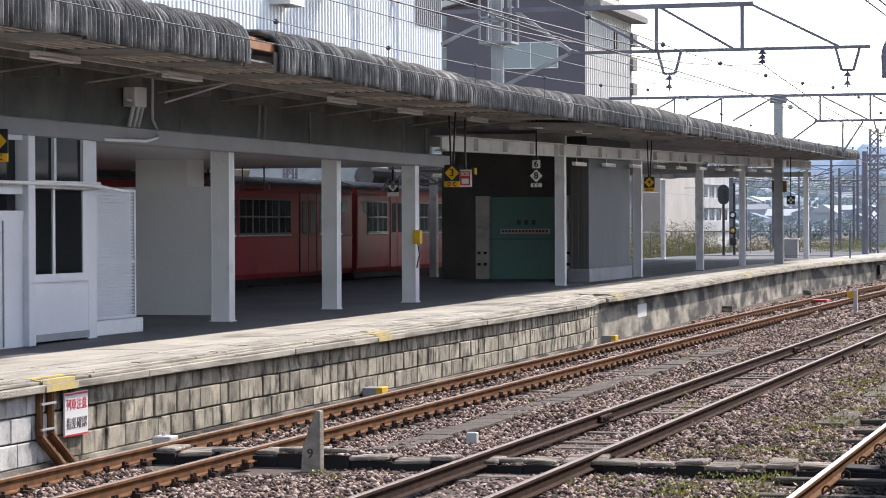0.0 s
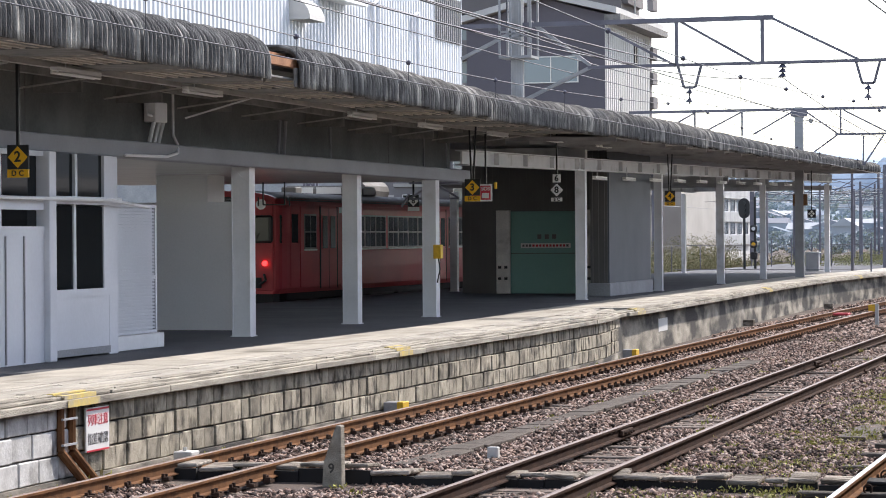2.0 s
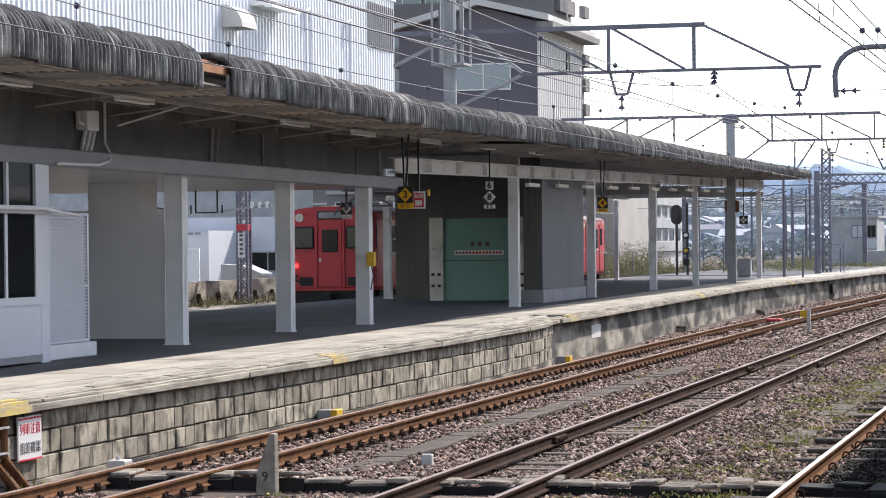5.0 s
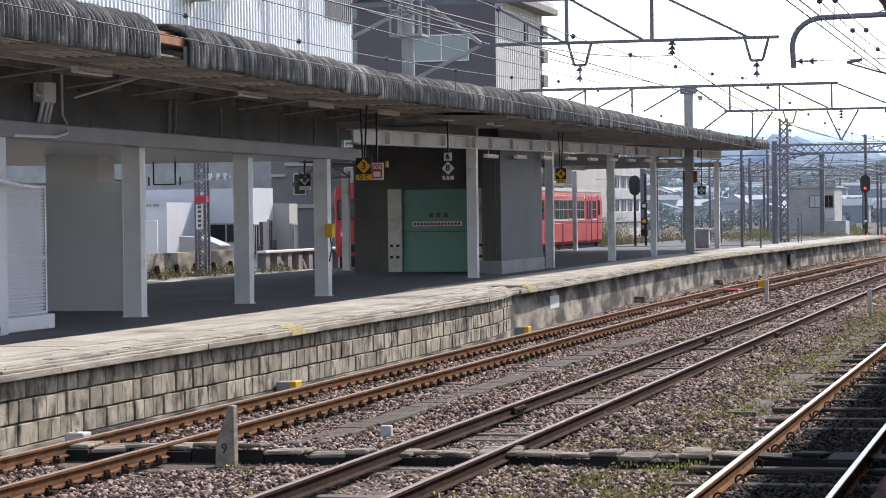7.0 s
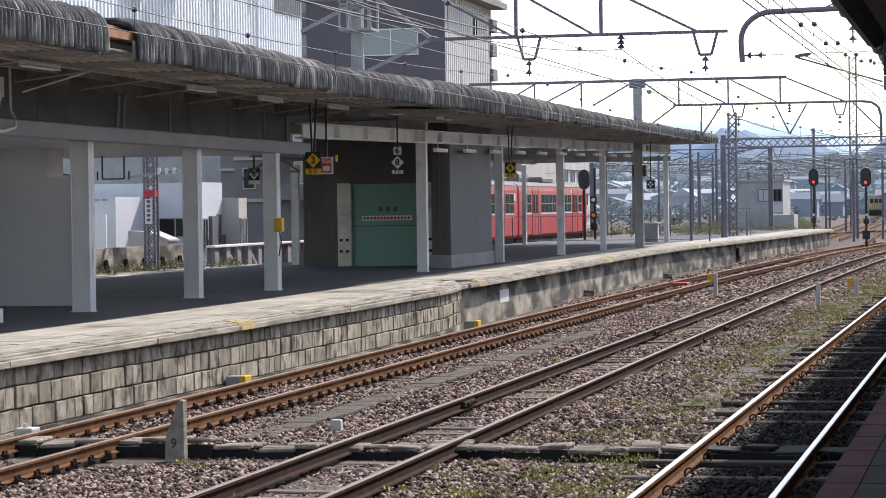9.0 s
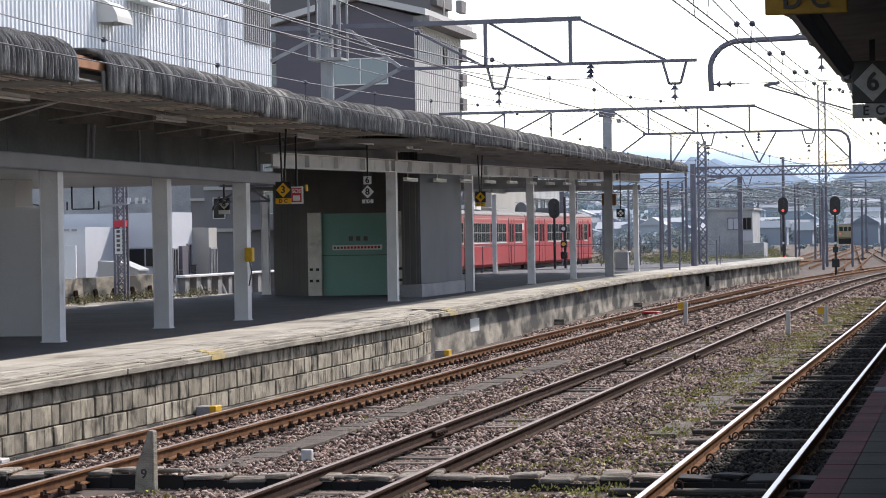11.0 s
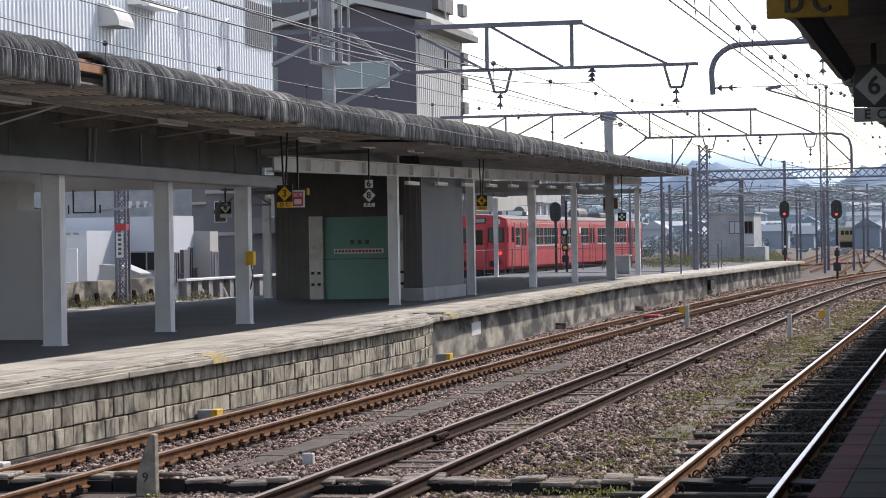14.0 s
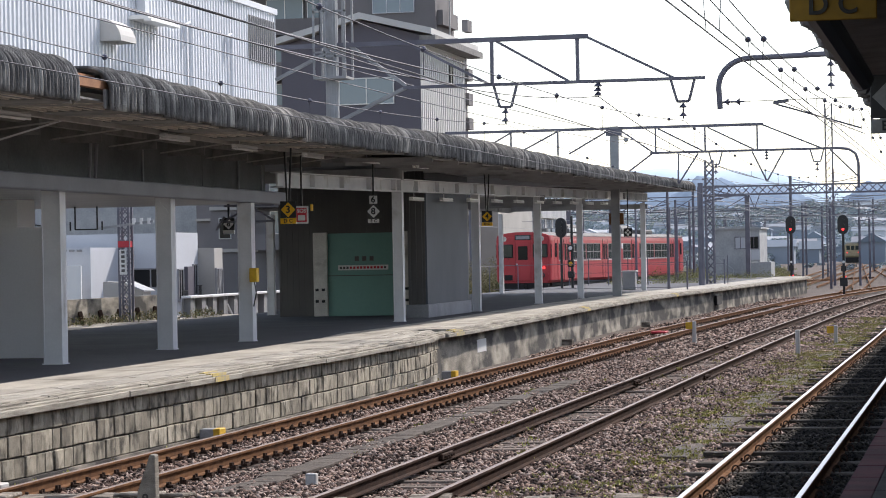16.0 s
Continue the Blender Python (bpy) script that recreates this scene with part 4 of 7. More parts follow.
for a, b in (((0, 0, 0.3), (1.0, 0, 0.3)), ((0, 0, 0), (1.0, 0, 0)), ((0, 0, 0), (0.5, 0, 0.3)), ((0.5, 0, 0.3), (1, 0, 0)), ((0, 0, 0.1), (-0.15, 0, -0.15))):
    part("bar", bar(bmesh.new(), a, b, 0.035), M_CATENARY, fr)
hk = thing("cable_hooks", pose(-17.3, 46.5, 2.92), "dark cable hooks hanging under the soffit", "hooks")
for a, b in (((0, 0, 0.45), (0, 0, 0)), ((0, 0, 0), (0.45, 0, 0)), ((0.45, 0, 0), (0.45, 0, 0.45)), ((-0.1, 0, 0.15), (-0.1, 0, -0.02)), ((0.55, 0, 0.15), (0.55, 0, -0.02)), ((-0.9, 0, 0.12), (-0.45, 0, 0.06)), ((-0.9, 0, 0), (-0.45, 0, 0.06))):
    part("hook_bar", bar(bmesh.new(), a, b, 0.025), M_BLACK, hk)

# ---- lineside things ----
post = thing("distance_post", pose(-8.02, 23.5, -0.22), "pale concrete post with slanted top and number 9", "post")
bm = bmesh.new()
pr = [(-0.105, 0), (0.1, 0), (0.095, 0.62), (0.045, 0.63), (-0.09, 0.25)]
va = [bm.verts.new((x, -0.06, z)) for x, z in pr]
vb = [bm.verts.new((x, 0.06, z)) for x, z in pr]
bm.faces.new(va), bm.faces.new(vb[::-1])
for i in range(5):
    bm.faces.new((va[i], vb[i], vb[(i + 1) % 5], va[(i + 1) % 5]))
bmesh.ops.recalc_face_normals(bm, faces=bm.faces)
bmesh.ops.bevel(bm, geom=bm.edges[:], offset=0.007, segments=1, affect="EDGES")
part("body", bm, M_COPING, post)
text("9", 0.13, M_MORTAR, post, pose(-0.005, -0.063, 0.2, 90, 0, 0), "number", 0.002)

for x, y, s in ((-10.2, 32.5, 1.0), (-10.35, 48.4, 1.0), (-11.0, 66.5, 0.9), (-10.95, 82.0, 0.9)):
    b = thing("track_block", pose(x, y, GZ + 0.05), "black and yellow concrete block at the platform foot", "marker block", "track blocks")
    part("body", nbox(-0.13, 0.15, -0.15, 0.12, 0, 0.18 * s, bevel=0.012), M_PLINTH if y < 60 else M_OLDWOOD, b)
    part("yellow_face", nbox(0.06, 0.153, -0.154, 0.123, 0.01, 0.184 * s, bevel=0.008), M_YELLOW if y < 60 else M_OLDWOOD, b)
wb = thing("lineside_box", pose(-10.25, 25.1, GZ + 0.03), "small white concrete box beside the rail", "box")
part("body", nbox(-0.09, 0.12, -0.12, 0.12, 0, 0.15, bevel=0.012), M_PALE, wb)
part("cap", nrod((0, 0, 0.15), (0, 0, 0.19), 0.025), M_PALE, wb)
pt = thing("lineside_box", pose(-7.2, 26.5, GZ), "small grey concrete peg in the gravel", "box")
part("body", nbox(-0.06, 0.06, -0.05, 0.05, 0, 0.16, bevel=0.01), M_PALE, pt)
for x, y, col, h in ((-7.68, 67.1, M_PALE, 0.62), (-4.4, 59.5, M_PALE, 0.6), (-3.9, 66.0, M_PALE, 0.5)):
    p_ = thing("track_post", pose(x, y, GZ), "short grey concrete post with a yellow plate" if x != -4.4 else "short grey concrete post between tracks", "post", "lineside posts")
    part("body", nbox(-0.05, 0.05, -0.05, 0.05, 0, h, bevel=0.008), col, p_)
    if x != -4.4:
        part("plate", nbox(-0.22, -0.04, -0.06, -0.04, h - 0.2, h - 0.02, bevel=0.006), M_YELLOW, p_)
rb = thing("rail_stop", pose(-9.3, 72.5, -0.05), "red painted clamp lying on the rails", "clamp")
part("body", nbox(-0.22, 0.22, -0.3, 0.3, 0, 0.06, bevel=0.015), M_RED, rb)
for x, y in ((-6.36, 29.3), (-5.28, 47.5), (-6.36, 45.8), (-5.28, 60.0), (-6.36, 62.0)):
    j = thing("rail_joint", pose(x, y, -0.09), "dark bolted joint bar on the rail", "joint bar", "rail joints")
    part("plate", nbox(0.02, 0.06, -0.3, 0.3, -0.02, 0.05, bevel=0.008), M_CLIP, j)
    for o in (-0.2, -0.07, 0.07, 0.2):
        part("bolt", nrod((0.05, o, 0.015), (0.1, o, 0.015), 0.018, 6), M_CLIP, j)

# timber trough crossing under the rails
tro = thing("cable_trough", pose(0, 0, 0), "weathered timber cable trough crossing under the tracks", "cable trough")
rng = random.Random(11)
x = -9.9
while x < -1.2:
    w = rng.uniform(0.22, 0.45)
    z = (-0.03 if x < -8.0 else -0.06) + rng.uniform(-0.028, 0.02)
    y0 = 23.78 + rng.uniform(-0.06, 0.05)
    # boards in the canopy's shadow get the black instead of wood
    b = part("board", nbox(-w / 2, w / 2 - rng.uniform(0.0, 0.06), -0.3, 0.16 + rng.uniform(-0.14, 0.1), -0.04, 0.0, bevel=0.012), M_OLDWOOD if x < -3.1 else M_SHADEBLACK, tro)
    b.location, b.rotation_euler = (x + w / 2, y0 + 0.3, z), (rng.uniform(-0.07, 0.07), rng.uniform(-0.05, 0.05), rng.uniform(-0.08, 0.08))
    part("side_board", nbox(x, x + w - 0.01, 23.74 + rng.uniform(0, 0.03), 23.82, GZ - 0.05, z - 0.045), M_SHADEBLACK, tro)
    x += w
# concrete cable lid strips along the gravel
for x0, y0, y1 in ((-7.78, 24.6, 48.0), (-3.75, 30.0, 75.0)):
    lid = thing("cable_duct", pose(0, 0, 0), "grey concrete cable duct lids sunk in the gravel", "cable duct", "cable ducts")
    me = None
    for k in range(int((y1 - y0) / 0.62)):
        if me is None:
            me = part("lid", nbox(-0.17, 0.17, 0, 0.615, -0.05, 0.0, bevel=0.008), M_DIRT, lid)
            me.location = (x0, y0, GZ + 0.05)
        else:
            o = new("lid", me.data)
            o.parent, o.location, o.rotation_euler = lid, (x0 + rng.uniform(-0.03, 0.03), y0 + k * 0.62, GZ + (0.078 if x0 < -5 else 0.03) + rng.uniform(-0.008, 0.008)), (0, 0, rng.uniform(-0.012, 0.012))

# notice and ducts on the platform's face
sgn = thing("warning_notice", pose(-10.4, 23.15, 0.36), "white notice with red border and dark writing on the wall", "notice")
part("board", nbox(-0.01, 0.01, -0.28, 0.28, -0.22, 0.22, bevel=0.003), M_SIGNWHITE, sgn)
for z in (-0.21, 0.2):
    part("border", nbox(0.011, 0.014, -0.27, 0.27, z - 0.008, z + 0.01), M_RED, sgn)
text("列車注意", 0.125, M_RED, sgn, Matrix.Translation((0.012, 0, 0.09)) @ pose(0, 0, 0, 90, 0, 90), "lettering", 0.002)
text("指差確認", 0.125, M_DARKCLAD, sgn, Matrix.Translation((0.012, 0, -0.1)) @ pose(0, 0, 0, 90, 0, 90), "lettering", 0.002)
duct = thing("cable_conduit", pose(-10.42, 22.45, 0), "pair of brown cable conduits bending down the wall", "conduit")
for o in (-0.12, 0.14):
    part("pipe", rod(rod(bmesh.new(), (0, o, 0.62), (0, o, 0.2), 0.045), (0, o, 0.2), (0.1, o + 0.45, -0.2), 0.045), M_RUST, duct)
for z in (0.25, 0.5):
    part("clamp", nbox(0.03, 0.055, -0.16, 0.17, z, z + 0.02), M_BEAM, duct)
for y, w in ((33.15, 0.62), (22.7, 0.75), (51.3, 0.8), (72.0, 0.8), (94.0, 0.8)):
    ym = thing("edge_mark", pose(EDGE(y), y, PZ), "yellow painted mark on the platform coping", "painted mark", "edge marks")
    pm = M_FADED
    for x0, x1, z0, z1 in ((-0.125, -0.05, -0.04, -0.022), (-0.215, -0.145, -0.02, -0.004)):
        part("top_patch", nbox(x0, x1, -w / 2, w / 2, z0, z1), pm, ym)
    part("face_patch", nbox(0.009, 0.013, -w / 2, w / 2, -0.135, -0.064), pm, ym)
    part("face_patch", nbox(-0.035, -0.028, -w / 2, w / 2, -0.06, -0.02), pm, ym)
wp = thing("white_plate", pose(EDGE(54.6) - 0.19, 54.6, 0.3), "white plate on the stained concrete wall", "plate")
part("board", nbox(-0.02, 0.012, -0.5, 0.5, -0.14, 0.14), M_SIGNWHITE, wp)

# ---- overhead line ----
def insulator(bm, a, b, n=2, r=0.095):
    a, b = Vector(a), Vector(b)
    rod(bm, a, b, 0.018, 6)
    for i in range(n):
        c = a.lerp(b, (i + 0.6) / n)
        d = (b - a).normalized() * 0.06
        rod(bm, c - d, c + d * 0.3, 0.02, 8, r)
    return bm


def v_hanger(g, x, y, z, w=0.23, h=0.42):
    p = part("hanger", bar(bar(bar(bmesh.new(), (x - w, y, z), (x - w * 0.5, y, z - h), 0.05), (x - w * 0.5, y, z - h), (x + w * 0.5, y, z - h), 0.05), (x + w * 0.5, y, z - h), (x + w, y, z), 0.05), M_CATENARY, g)
    part("insulator", insulator(bmesh.new(), (x, y, z - h), (x, y, z - h - 0.34)), M_INSUL, p)


Y1, Y2 = 49.43, 88.9
g = thing("catenary_gantry", pose(0, 0, 0), "grey steel catenary gantry with braced mast over the tracks", "gantry", "gantries")
part("mast", nrod((-12.87, Y1, 4.45), (-12.87, Y1, 8.6), 0.135, 16), M_MAST, g, "pale round mast")
part("upper_beam", nbox(-14.05, -7.65, Y1 - 0.05, Y1 + 0.05, 6.51, 6.6), M_CATENARY, g)
part("lower_beam", nbox(-11.4, -5.36, Y1 - 0.05, Y1 + 0.05, 5.63, 5.69), M_CATENARY, g)
for x in (-9.59, -7.87):
    part("strut", bar(bmesh.new(), (x, Y1, 5.66), (x, Y1, 6.55), 0.07), M_CATENARY, g)
for a, b in (((-9.5, Y1, 6.52), (-8.05, Y1, 5.68)), ((-7.7, Y1, 6.55), (-5.98, Y1, 5.68)), ((-11.2, Y1, 6.5), (-9.7, Y1, 5.7))):
    part("diagonal", bar(bmesh.new(), a, b, 0.05), M_CATENARY, g)
for a, b in (((-12.75, Y1, 5.02), (-11.35, Y1, 5.66)), ((-12.6, Y1, 6.62), (-11.35, Y1, 5.7)), ((-13.0, Y1, 6.4), (-14.05, Y1, 5.9)), ((-13.0, Y1, 4.75), (-14.05, Y1, 5.35))):
    part("mast_brace", bar(bmesh.new(), a, b, 0.07), M_MAST, g)
cage = part("mast_cage", nbox(-13.18, -12.5, Y1 - 0.32, Y1 + 0.32, 5.87, 5.92), M_MAST, g, "pale ladder cage round the mast")
for x in (-13.16, -12.94, -12.72, -12.52):
    part("cage_bar", nbox(x - 0.02, x + 0.02, Y1 - 0.33, Y1 - 0.29, 5.9, 8.0), M_MAST, cage)
    part("cage_bar", nbox(x - 0.02, x + 0.02, Y1 + 0.29, Y1 + 0.33, 5.9, 8.0), M_MAST, cage)
for z in (6.3, 6.38, 7.2):
    part("cage_ring", nbox(-13.18, -12.5, Y1 - 0.33, Y1 - 0.29, z, z + 0.04), M_MAST, cage)
v_hanger(g, -9.33, Y1, 5.63)
v_hanger(g, -5.8, Y1, 5.63)
part("insulator", insulator(bmesh.new(), (-7.47, Y1, 5.63), (-7.47, Y1, 5.36), 3, 0.1), M_INSUL, g)
gp = thing("catenary_gantry", pose(0, 0, 0), "curved pipe bracket over the near track", "gantry", "gantries")
bm = bmesh.new()
pts = [(-5.08, 5.04), (-5.1, 5.46)] + [(-4.5 + 0.6 * math.cos(radians(a)), 5.46 + 0.55 * math.sin(radians(a))) for a in range(168, 89, -13)] + [(-1.0, 6.08)]
for a, b in zip(pts, pts[1:]):
    rod(bm, (a[0], Y1, a[1]), (b[0], Y1, b[1]), 0.055, 10)
    ball(bm, (b[0], Y1, b[1]), 0.055, 8)
part("pipe_arm", bm, M_CATENARY, gp)
part("stay", nrod((-3.6, Y1, 6.02), (-2.0, Y1, 6.6), 0.012, 6), M_WIRE, gp)
part("insulator", insulator(bmesh.new(), (-5.05, Y1, 5.17), (-4.62, Y1, 5.17), 2, 0.08), M_INSUL, gp)
part("insulator", insulator(bmesh.new(), (-2.93, Y1, 5.95), (-2.93, Y1, 5.35), 3, 0.09), M_INSUL, gp)
part("pull_off_wire", rod(rod(bmesh.new(), (-4.62, Y1, 5.17), (-1.0, Y1, 5.2), 0.008, 5), (-3.9, Y1, 5.15), (-2.33, Y1 + 0.4, 4.5), 0.012, 5), M_WIRE, gp)
part("registration_arm", bar(bar(bmesh.new(), (-4.05, Y1, 5.12), (-3.75, Y1, 5.17), 0.06), (-4.0, Y1, 5.1), (-2.4, Y1 + 0.6, 4.62), 0.03), M_INSUL, gp)
part("end_post", nrod((4.8, Y1, PZ), (4.8, Y1, 6.4), 0.12), M_CATENARY, gp)
part("arm_run", nrod((-1.0, Y1, 6.08), (4.8, Y1, 6.2), 0.055, 10), M_CATENARY, gp)

g = thing("catenary_gantry", pose(0, 0, 0), "far catenary gantry with rounded end over the tracks", "gantry", "gantries")
part("mast", nbox(-13.02, -12.72, Y2 - 0.12, Y2 + 0.12, PZ, 6.78), M_MAST, g, "pale box mast")
part("mast_collar", nbox(-13.15, -12.6, Y2 - 0.16, Y2 + 0.16, 6.45, 6.7), M_CATENARY, g)
part("mast_arm", nbox(-13.1, -12.6, Y2 - 0.1, Y2 + 0.1, 3.3, 3.7), M_RUST, g)
part("upper_beam", nbox(-19, -7.6, Y2 - 0.05, Y2 + 0.05, 6.66, 6.76), M_CATENARY, g)
part("lower_beam", nbox(-11.6, -5.0, Y2 - 0.05, Y2 + 0.05, 5.76, 5.84), M_CATENARY, g)
bm = bmesh.new()
pts = [(-5.0, 5.8), (-4.65, 5.76), (-4.42, 5.6), (-4.33, 5.3), (-4.33, 4.4)]
for a, b in zip(pts, pts[1:]):
    rod(bm, (a[0], Y2, a[1]), (b[0], Y2, b[1]), 0.05, 8)
part("rounded_end", bm, M_CATENARY, g)
for x in (-11.4, -9.65, -7.82, -14.9, -16.6):
    part("strut", bar(bmesh.new(), (x, Y2, 5.8), (x, Y2, 6.7), 0.06), M_CATENARY, g)
for a, b in (((-12.6, 6.6), (-11.5, 5.82)), ((-11.3, 6.65), (-9.75, 5.84)), ((-9.55, 6.65), (-7.95, 5.84)), ((-7.65, 6.7), (-5.6, 5.82)), ((-13.15, 6.6), (-14.5, 5.85)), ((-16.4, 5.9), (-14.9, 6.66)), ((-18, 5.9), (-16.6, 6.66)), ((-12.6, 5.0), (-11.5, 5.8)), ((-10.6, 4.7), (-9.9, 5.75)), ((-10.62, 4.7), (-10.6, 5.75)), ((-7.5, 4.7), (-8.0, 5.75)), ((-7.5, 4.7), (-6.9, 5.75)), ((-5.3, 5.76), (-4.35, 4.8))):
    part("diagonal", bar(bmesh.new(), (a[0], Y2, a[1]), (b[0], Y2, b[1]), 0.055), M_CATENARY, g)
v_hanger(g, -9.29, Y2, 5.76)
v_hanger(g, -5.75, Y2, 5.76)
part("insulator", insulator(bmesh.new(), (-7.5, Y2, 5.76), (-7.5, Y2, 5.45), 3, 0.1), M_INSUL, g)
lm = thing("mast_lamp", pose(-12.45, Y2, 6.3), "round grey lamp on the mast", "lamp")
part("head", ball(bmesh.new(), (0, 0, 0), 0.09, 10), M_MAST, lm)
part("arm", bar(bmesh.new(), (-0.3, 0, 0), (0, 0, 0), 0.03), M_MAST, lm)


def WIRE(r):
    return [(r * math.cos(k * 1.2566), r * math.sin(k * 1.2566)) for k in range(5)]


def wire_line(name, x, zc, zm, sag, y_sup, y0, y1, pair=0.0, balls=True, label="pair of contact and carrier wires with droppers"):
    """Carrier wire sagging between its supports, contact wire below, droppers with round clips."""
    w = thing(name, pose(0, 0, 0), label, "wire", "overhead wires")

    def zz(y):
        for a, b in zip(y_sup, y_sup[1:]):
            if a <= y <= b:
                t = (y - a) / (b - a)
                return zm - sag * 4 * t * (1 - t)
        return zm

    offs = (-pair / 2, pair / 2) if pair else (0.0,)
    for o in offs:
        part("carrier_wire", extrude(WIRE(0.0065), [(x + o, a, zz(a)) for a in np.arange(y0, y1, 2.5)]), M_WIRE, w)
        part("contact_wire", nrod((x + o * 0.7, y0, zc), (x + o * 0.7, y1, zc), 0.0075, 5), M_WIRE, w)
        for y in np.arange(y0 + 1.5, min(y1, 120), 4.2):
            if zz(y) - zc > 0.1:
                d = part("dropper", nrod((x + o, y, zz(y)), (x + o * 0.7, y, zc), 0.004, 4), M_WIRE, w)
                if balls:
                    part("clip", ball(bmesh.new(), (x + o, y, zz(y)), 0.034, 8), M_INSUL, d)
    return w


SUP = (10.0, Y1, Y2, 128.0, 170.0)
wire_line("overhead_wire", -9.31, 4.22, 4.86, 0.4, SUP, 12, 150)
wire_line("overhead_wire", -5.8, 4.15, 4.84, 0.42, SUP, 12, 150)
wire_line("overhead_wire", -2.33, 4.14, 4.95, 0.56, SUP, 12, 150, pair=0.16)
fw = thing("feeder_wire", pose(0, 0, 0), "feeder cables slung between the gantries", "wire")
for a, b, r in (((-12.4, 20, 6.1), (-12.0, 88, 6.4), 0.012), ((-11.6, 20, 5.95), (-10.4, 49.4, 5.7), 0.014), ((-12.6, 20, 5.9), (-12.2, 88, 6.1), 0.01), ((-13.5, 20, 6.9), (-9.6, 49.4, 5.68), 0.014), ((-7.47, Y1, 5.36), (-5.8, 66, 4.15), 0.01), ((-7.47, Y1, 5.36), (-9.4, 36, 5.3), 0.01)):
    a, b = Vector(a), Vector(b)
    path = [a.lerp(b, i / 12) - Vector((0, 0, (i / 12) * (1 - i / 12))) for i in range(13)]
    part("cable", extrude(WIRE(r), [tuple(p) for p in path]), M_WIRE, fw)

# ---- buildings behind ----
def window(parent, m, w, h, glass=M_BLUEGLASS, frame_m=M_FRAME, mull=1, name="window"):
    """Faces -y in its own space; origin at its lower left corner."""
    f = part(name, nbox(0, w, -0.02, 0.06, 0, h), glass, parent)
    f.matrix_basis = m
    t = 0.06
    for x0, x1, z0, z1 in ((-t, w + t, -t, 0), (-t, w + t, h, h + t), (-t, 0, 0, h), (w, w + t, 0, h)):
        part("frame", nbox(x0, x1, -0.06, 0.05, z0, z1), frame_m, f)
    for i in range(mull):
        x = w * (i + 1) / (mull + 1)
        part("mullion", nbox(x - 0.03, x + 0.03, -0.05, 0, 0, h), frame_m, f)
    return f


def ribbed(y0, y1, z0, z1, x, pitch=0.3, depth=0.06):
    """A trapezoid-ribbed sheet facing +x."""
    ys_, xs_ = [], []
    y = y0
    while y < y1:
        for o, d in ((0, 0), (0.3, 0), (0.42, 1), (0.88, 1)):
            ys_.append(min(y + o * pitch, y1))
            xs_.append(d * depth)
        y += pitch
    pts = np.zeros((2, len(ys_), 3))
    for j in range(len(ys_)):
        pts[0, j] = (x + xs_[j], ys_[j], z0)
        pts[1, j] = (x + xs_[j], ys_[j], z1)
    return pts


wh = thing("station_concourse", pose(0, 0, 0), "white ribbed metal overbridge concourse above the canopy", "building")
part("body", nbox(-30, -17.02, 24, 59.67, 4.75, 8.115), M_WHITECLAD, wh)
grid_mesh("ribbed_wall", ribbed(24, 59.698, 4.75, 8.257, -17.0, 0.2, 0.04), M_WHITECLAD, wh)
part("parapet", nbox(-30, -16.92, 23.9, 59.755, 8.257, 8.398), M_WHITECLAD, wh, "white parapet cap")
hood = part("vent_hood", nbox(-16.98, -16.94, 47.147, 48.053, 6.613, 7.067), M_PALE, wh, "pale quarter-round vent hood")
bm = bmesh.new()
r_ = [[bm.verts.new((-16.94 + 0.42 * math.sin(a), y, 6.613 + 0.45 * math.cos(a))) for a in [radians(k * 15) for k in range(7)]] for y in (47.147, 48.053)]
for i in range(6):
    bm.faces.new((r_[0][i], r_[0][i + 1], r_[1][i + 1], r_[1][i]))
for k in (0, 1):
    c = bm.verts.new((-16.94, (47.147, 48.053)[k], 6.613))
    for i in range(6):
        bm.faces.new((c, r_[k][i], r_[k][i + 1]))
part("hood_shell", bm, M_PALE, hood)
lt = part("wall_light", nbox(-16.97, -16.55, 48.903, 50.66, 7.197, 7.276), M_TUBE, wh, "white strip light on arms")
part("lamp_cover", nbox(-16.63, -16.47, 48.847, 50.717, 7.152, 7.208), M_TUBE, lt)
for y in (52.7, 55.76):
    p_ = part("downpipe", rod(rod(bmesh.new(), (-16.9, y, 4.8), (-16.9, y, 7.463), 0.035), (-16.9, y, 7.463), (-16.9, y - 0.3, 7.378), 0.035), M_WHITECLAD, wh)
    part("pipe_bend", rod(bmesh.new(), (-16.9, y - 0.3, 7.378), (-16.9, y - 0.3, 6.925), 0.035), M_WHITECLAD, p_)
lv = part("louvre", nbox(-16.97, -16.94, 57.347, 59.557, 6.982, 8.058), M_BEIGE, wh, "beige louvred vent")
for k in range(13):
    part("blade", nbox(-16.94, -16.915, 57.403 + k * 0.17, 57.403 + 0.035 + k * 0.17, 6.982, 8.058), M_PLINTH, lv)
part("frame_post", nbox(-16.94, -16.75, 49.3, 49.47, 7.208, 8.285), M_WHITECLAD, wh)

dk = thing("office_building", pose(0, 0, 0), "slate-grey clad building with pale side wall and gabled roof", "building")
part("front_wall", nbox(-37.8, -29.97, 134.0, 134.2, GZ, 13.8), M_SLATE, dk)
part("body", nbox(-37.8, -30.1, 134.2, 146, GZ, 13.7), M_SLATE, dk)
part("side_wall", nbox(-30.1, -29.94, 134.02, 146, GZ, 14.0), M_PALE, dk, "pale clad side wall")
for k in range(24):
    part("rib", nbox(-29.94, -29.91, 134.2 + k * 0.5, 134.26 + k * 0.5, 4, 13.8), M_PALE, dk)
bm = bmesh.new()
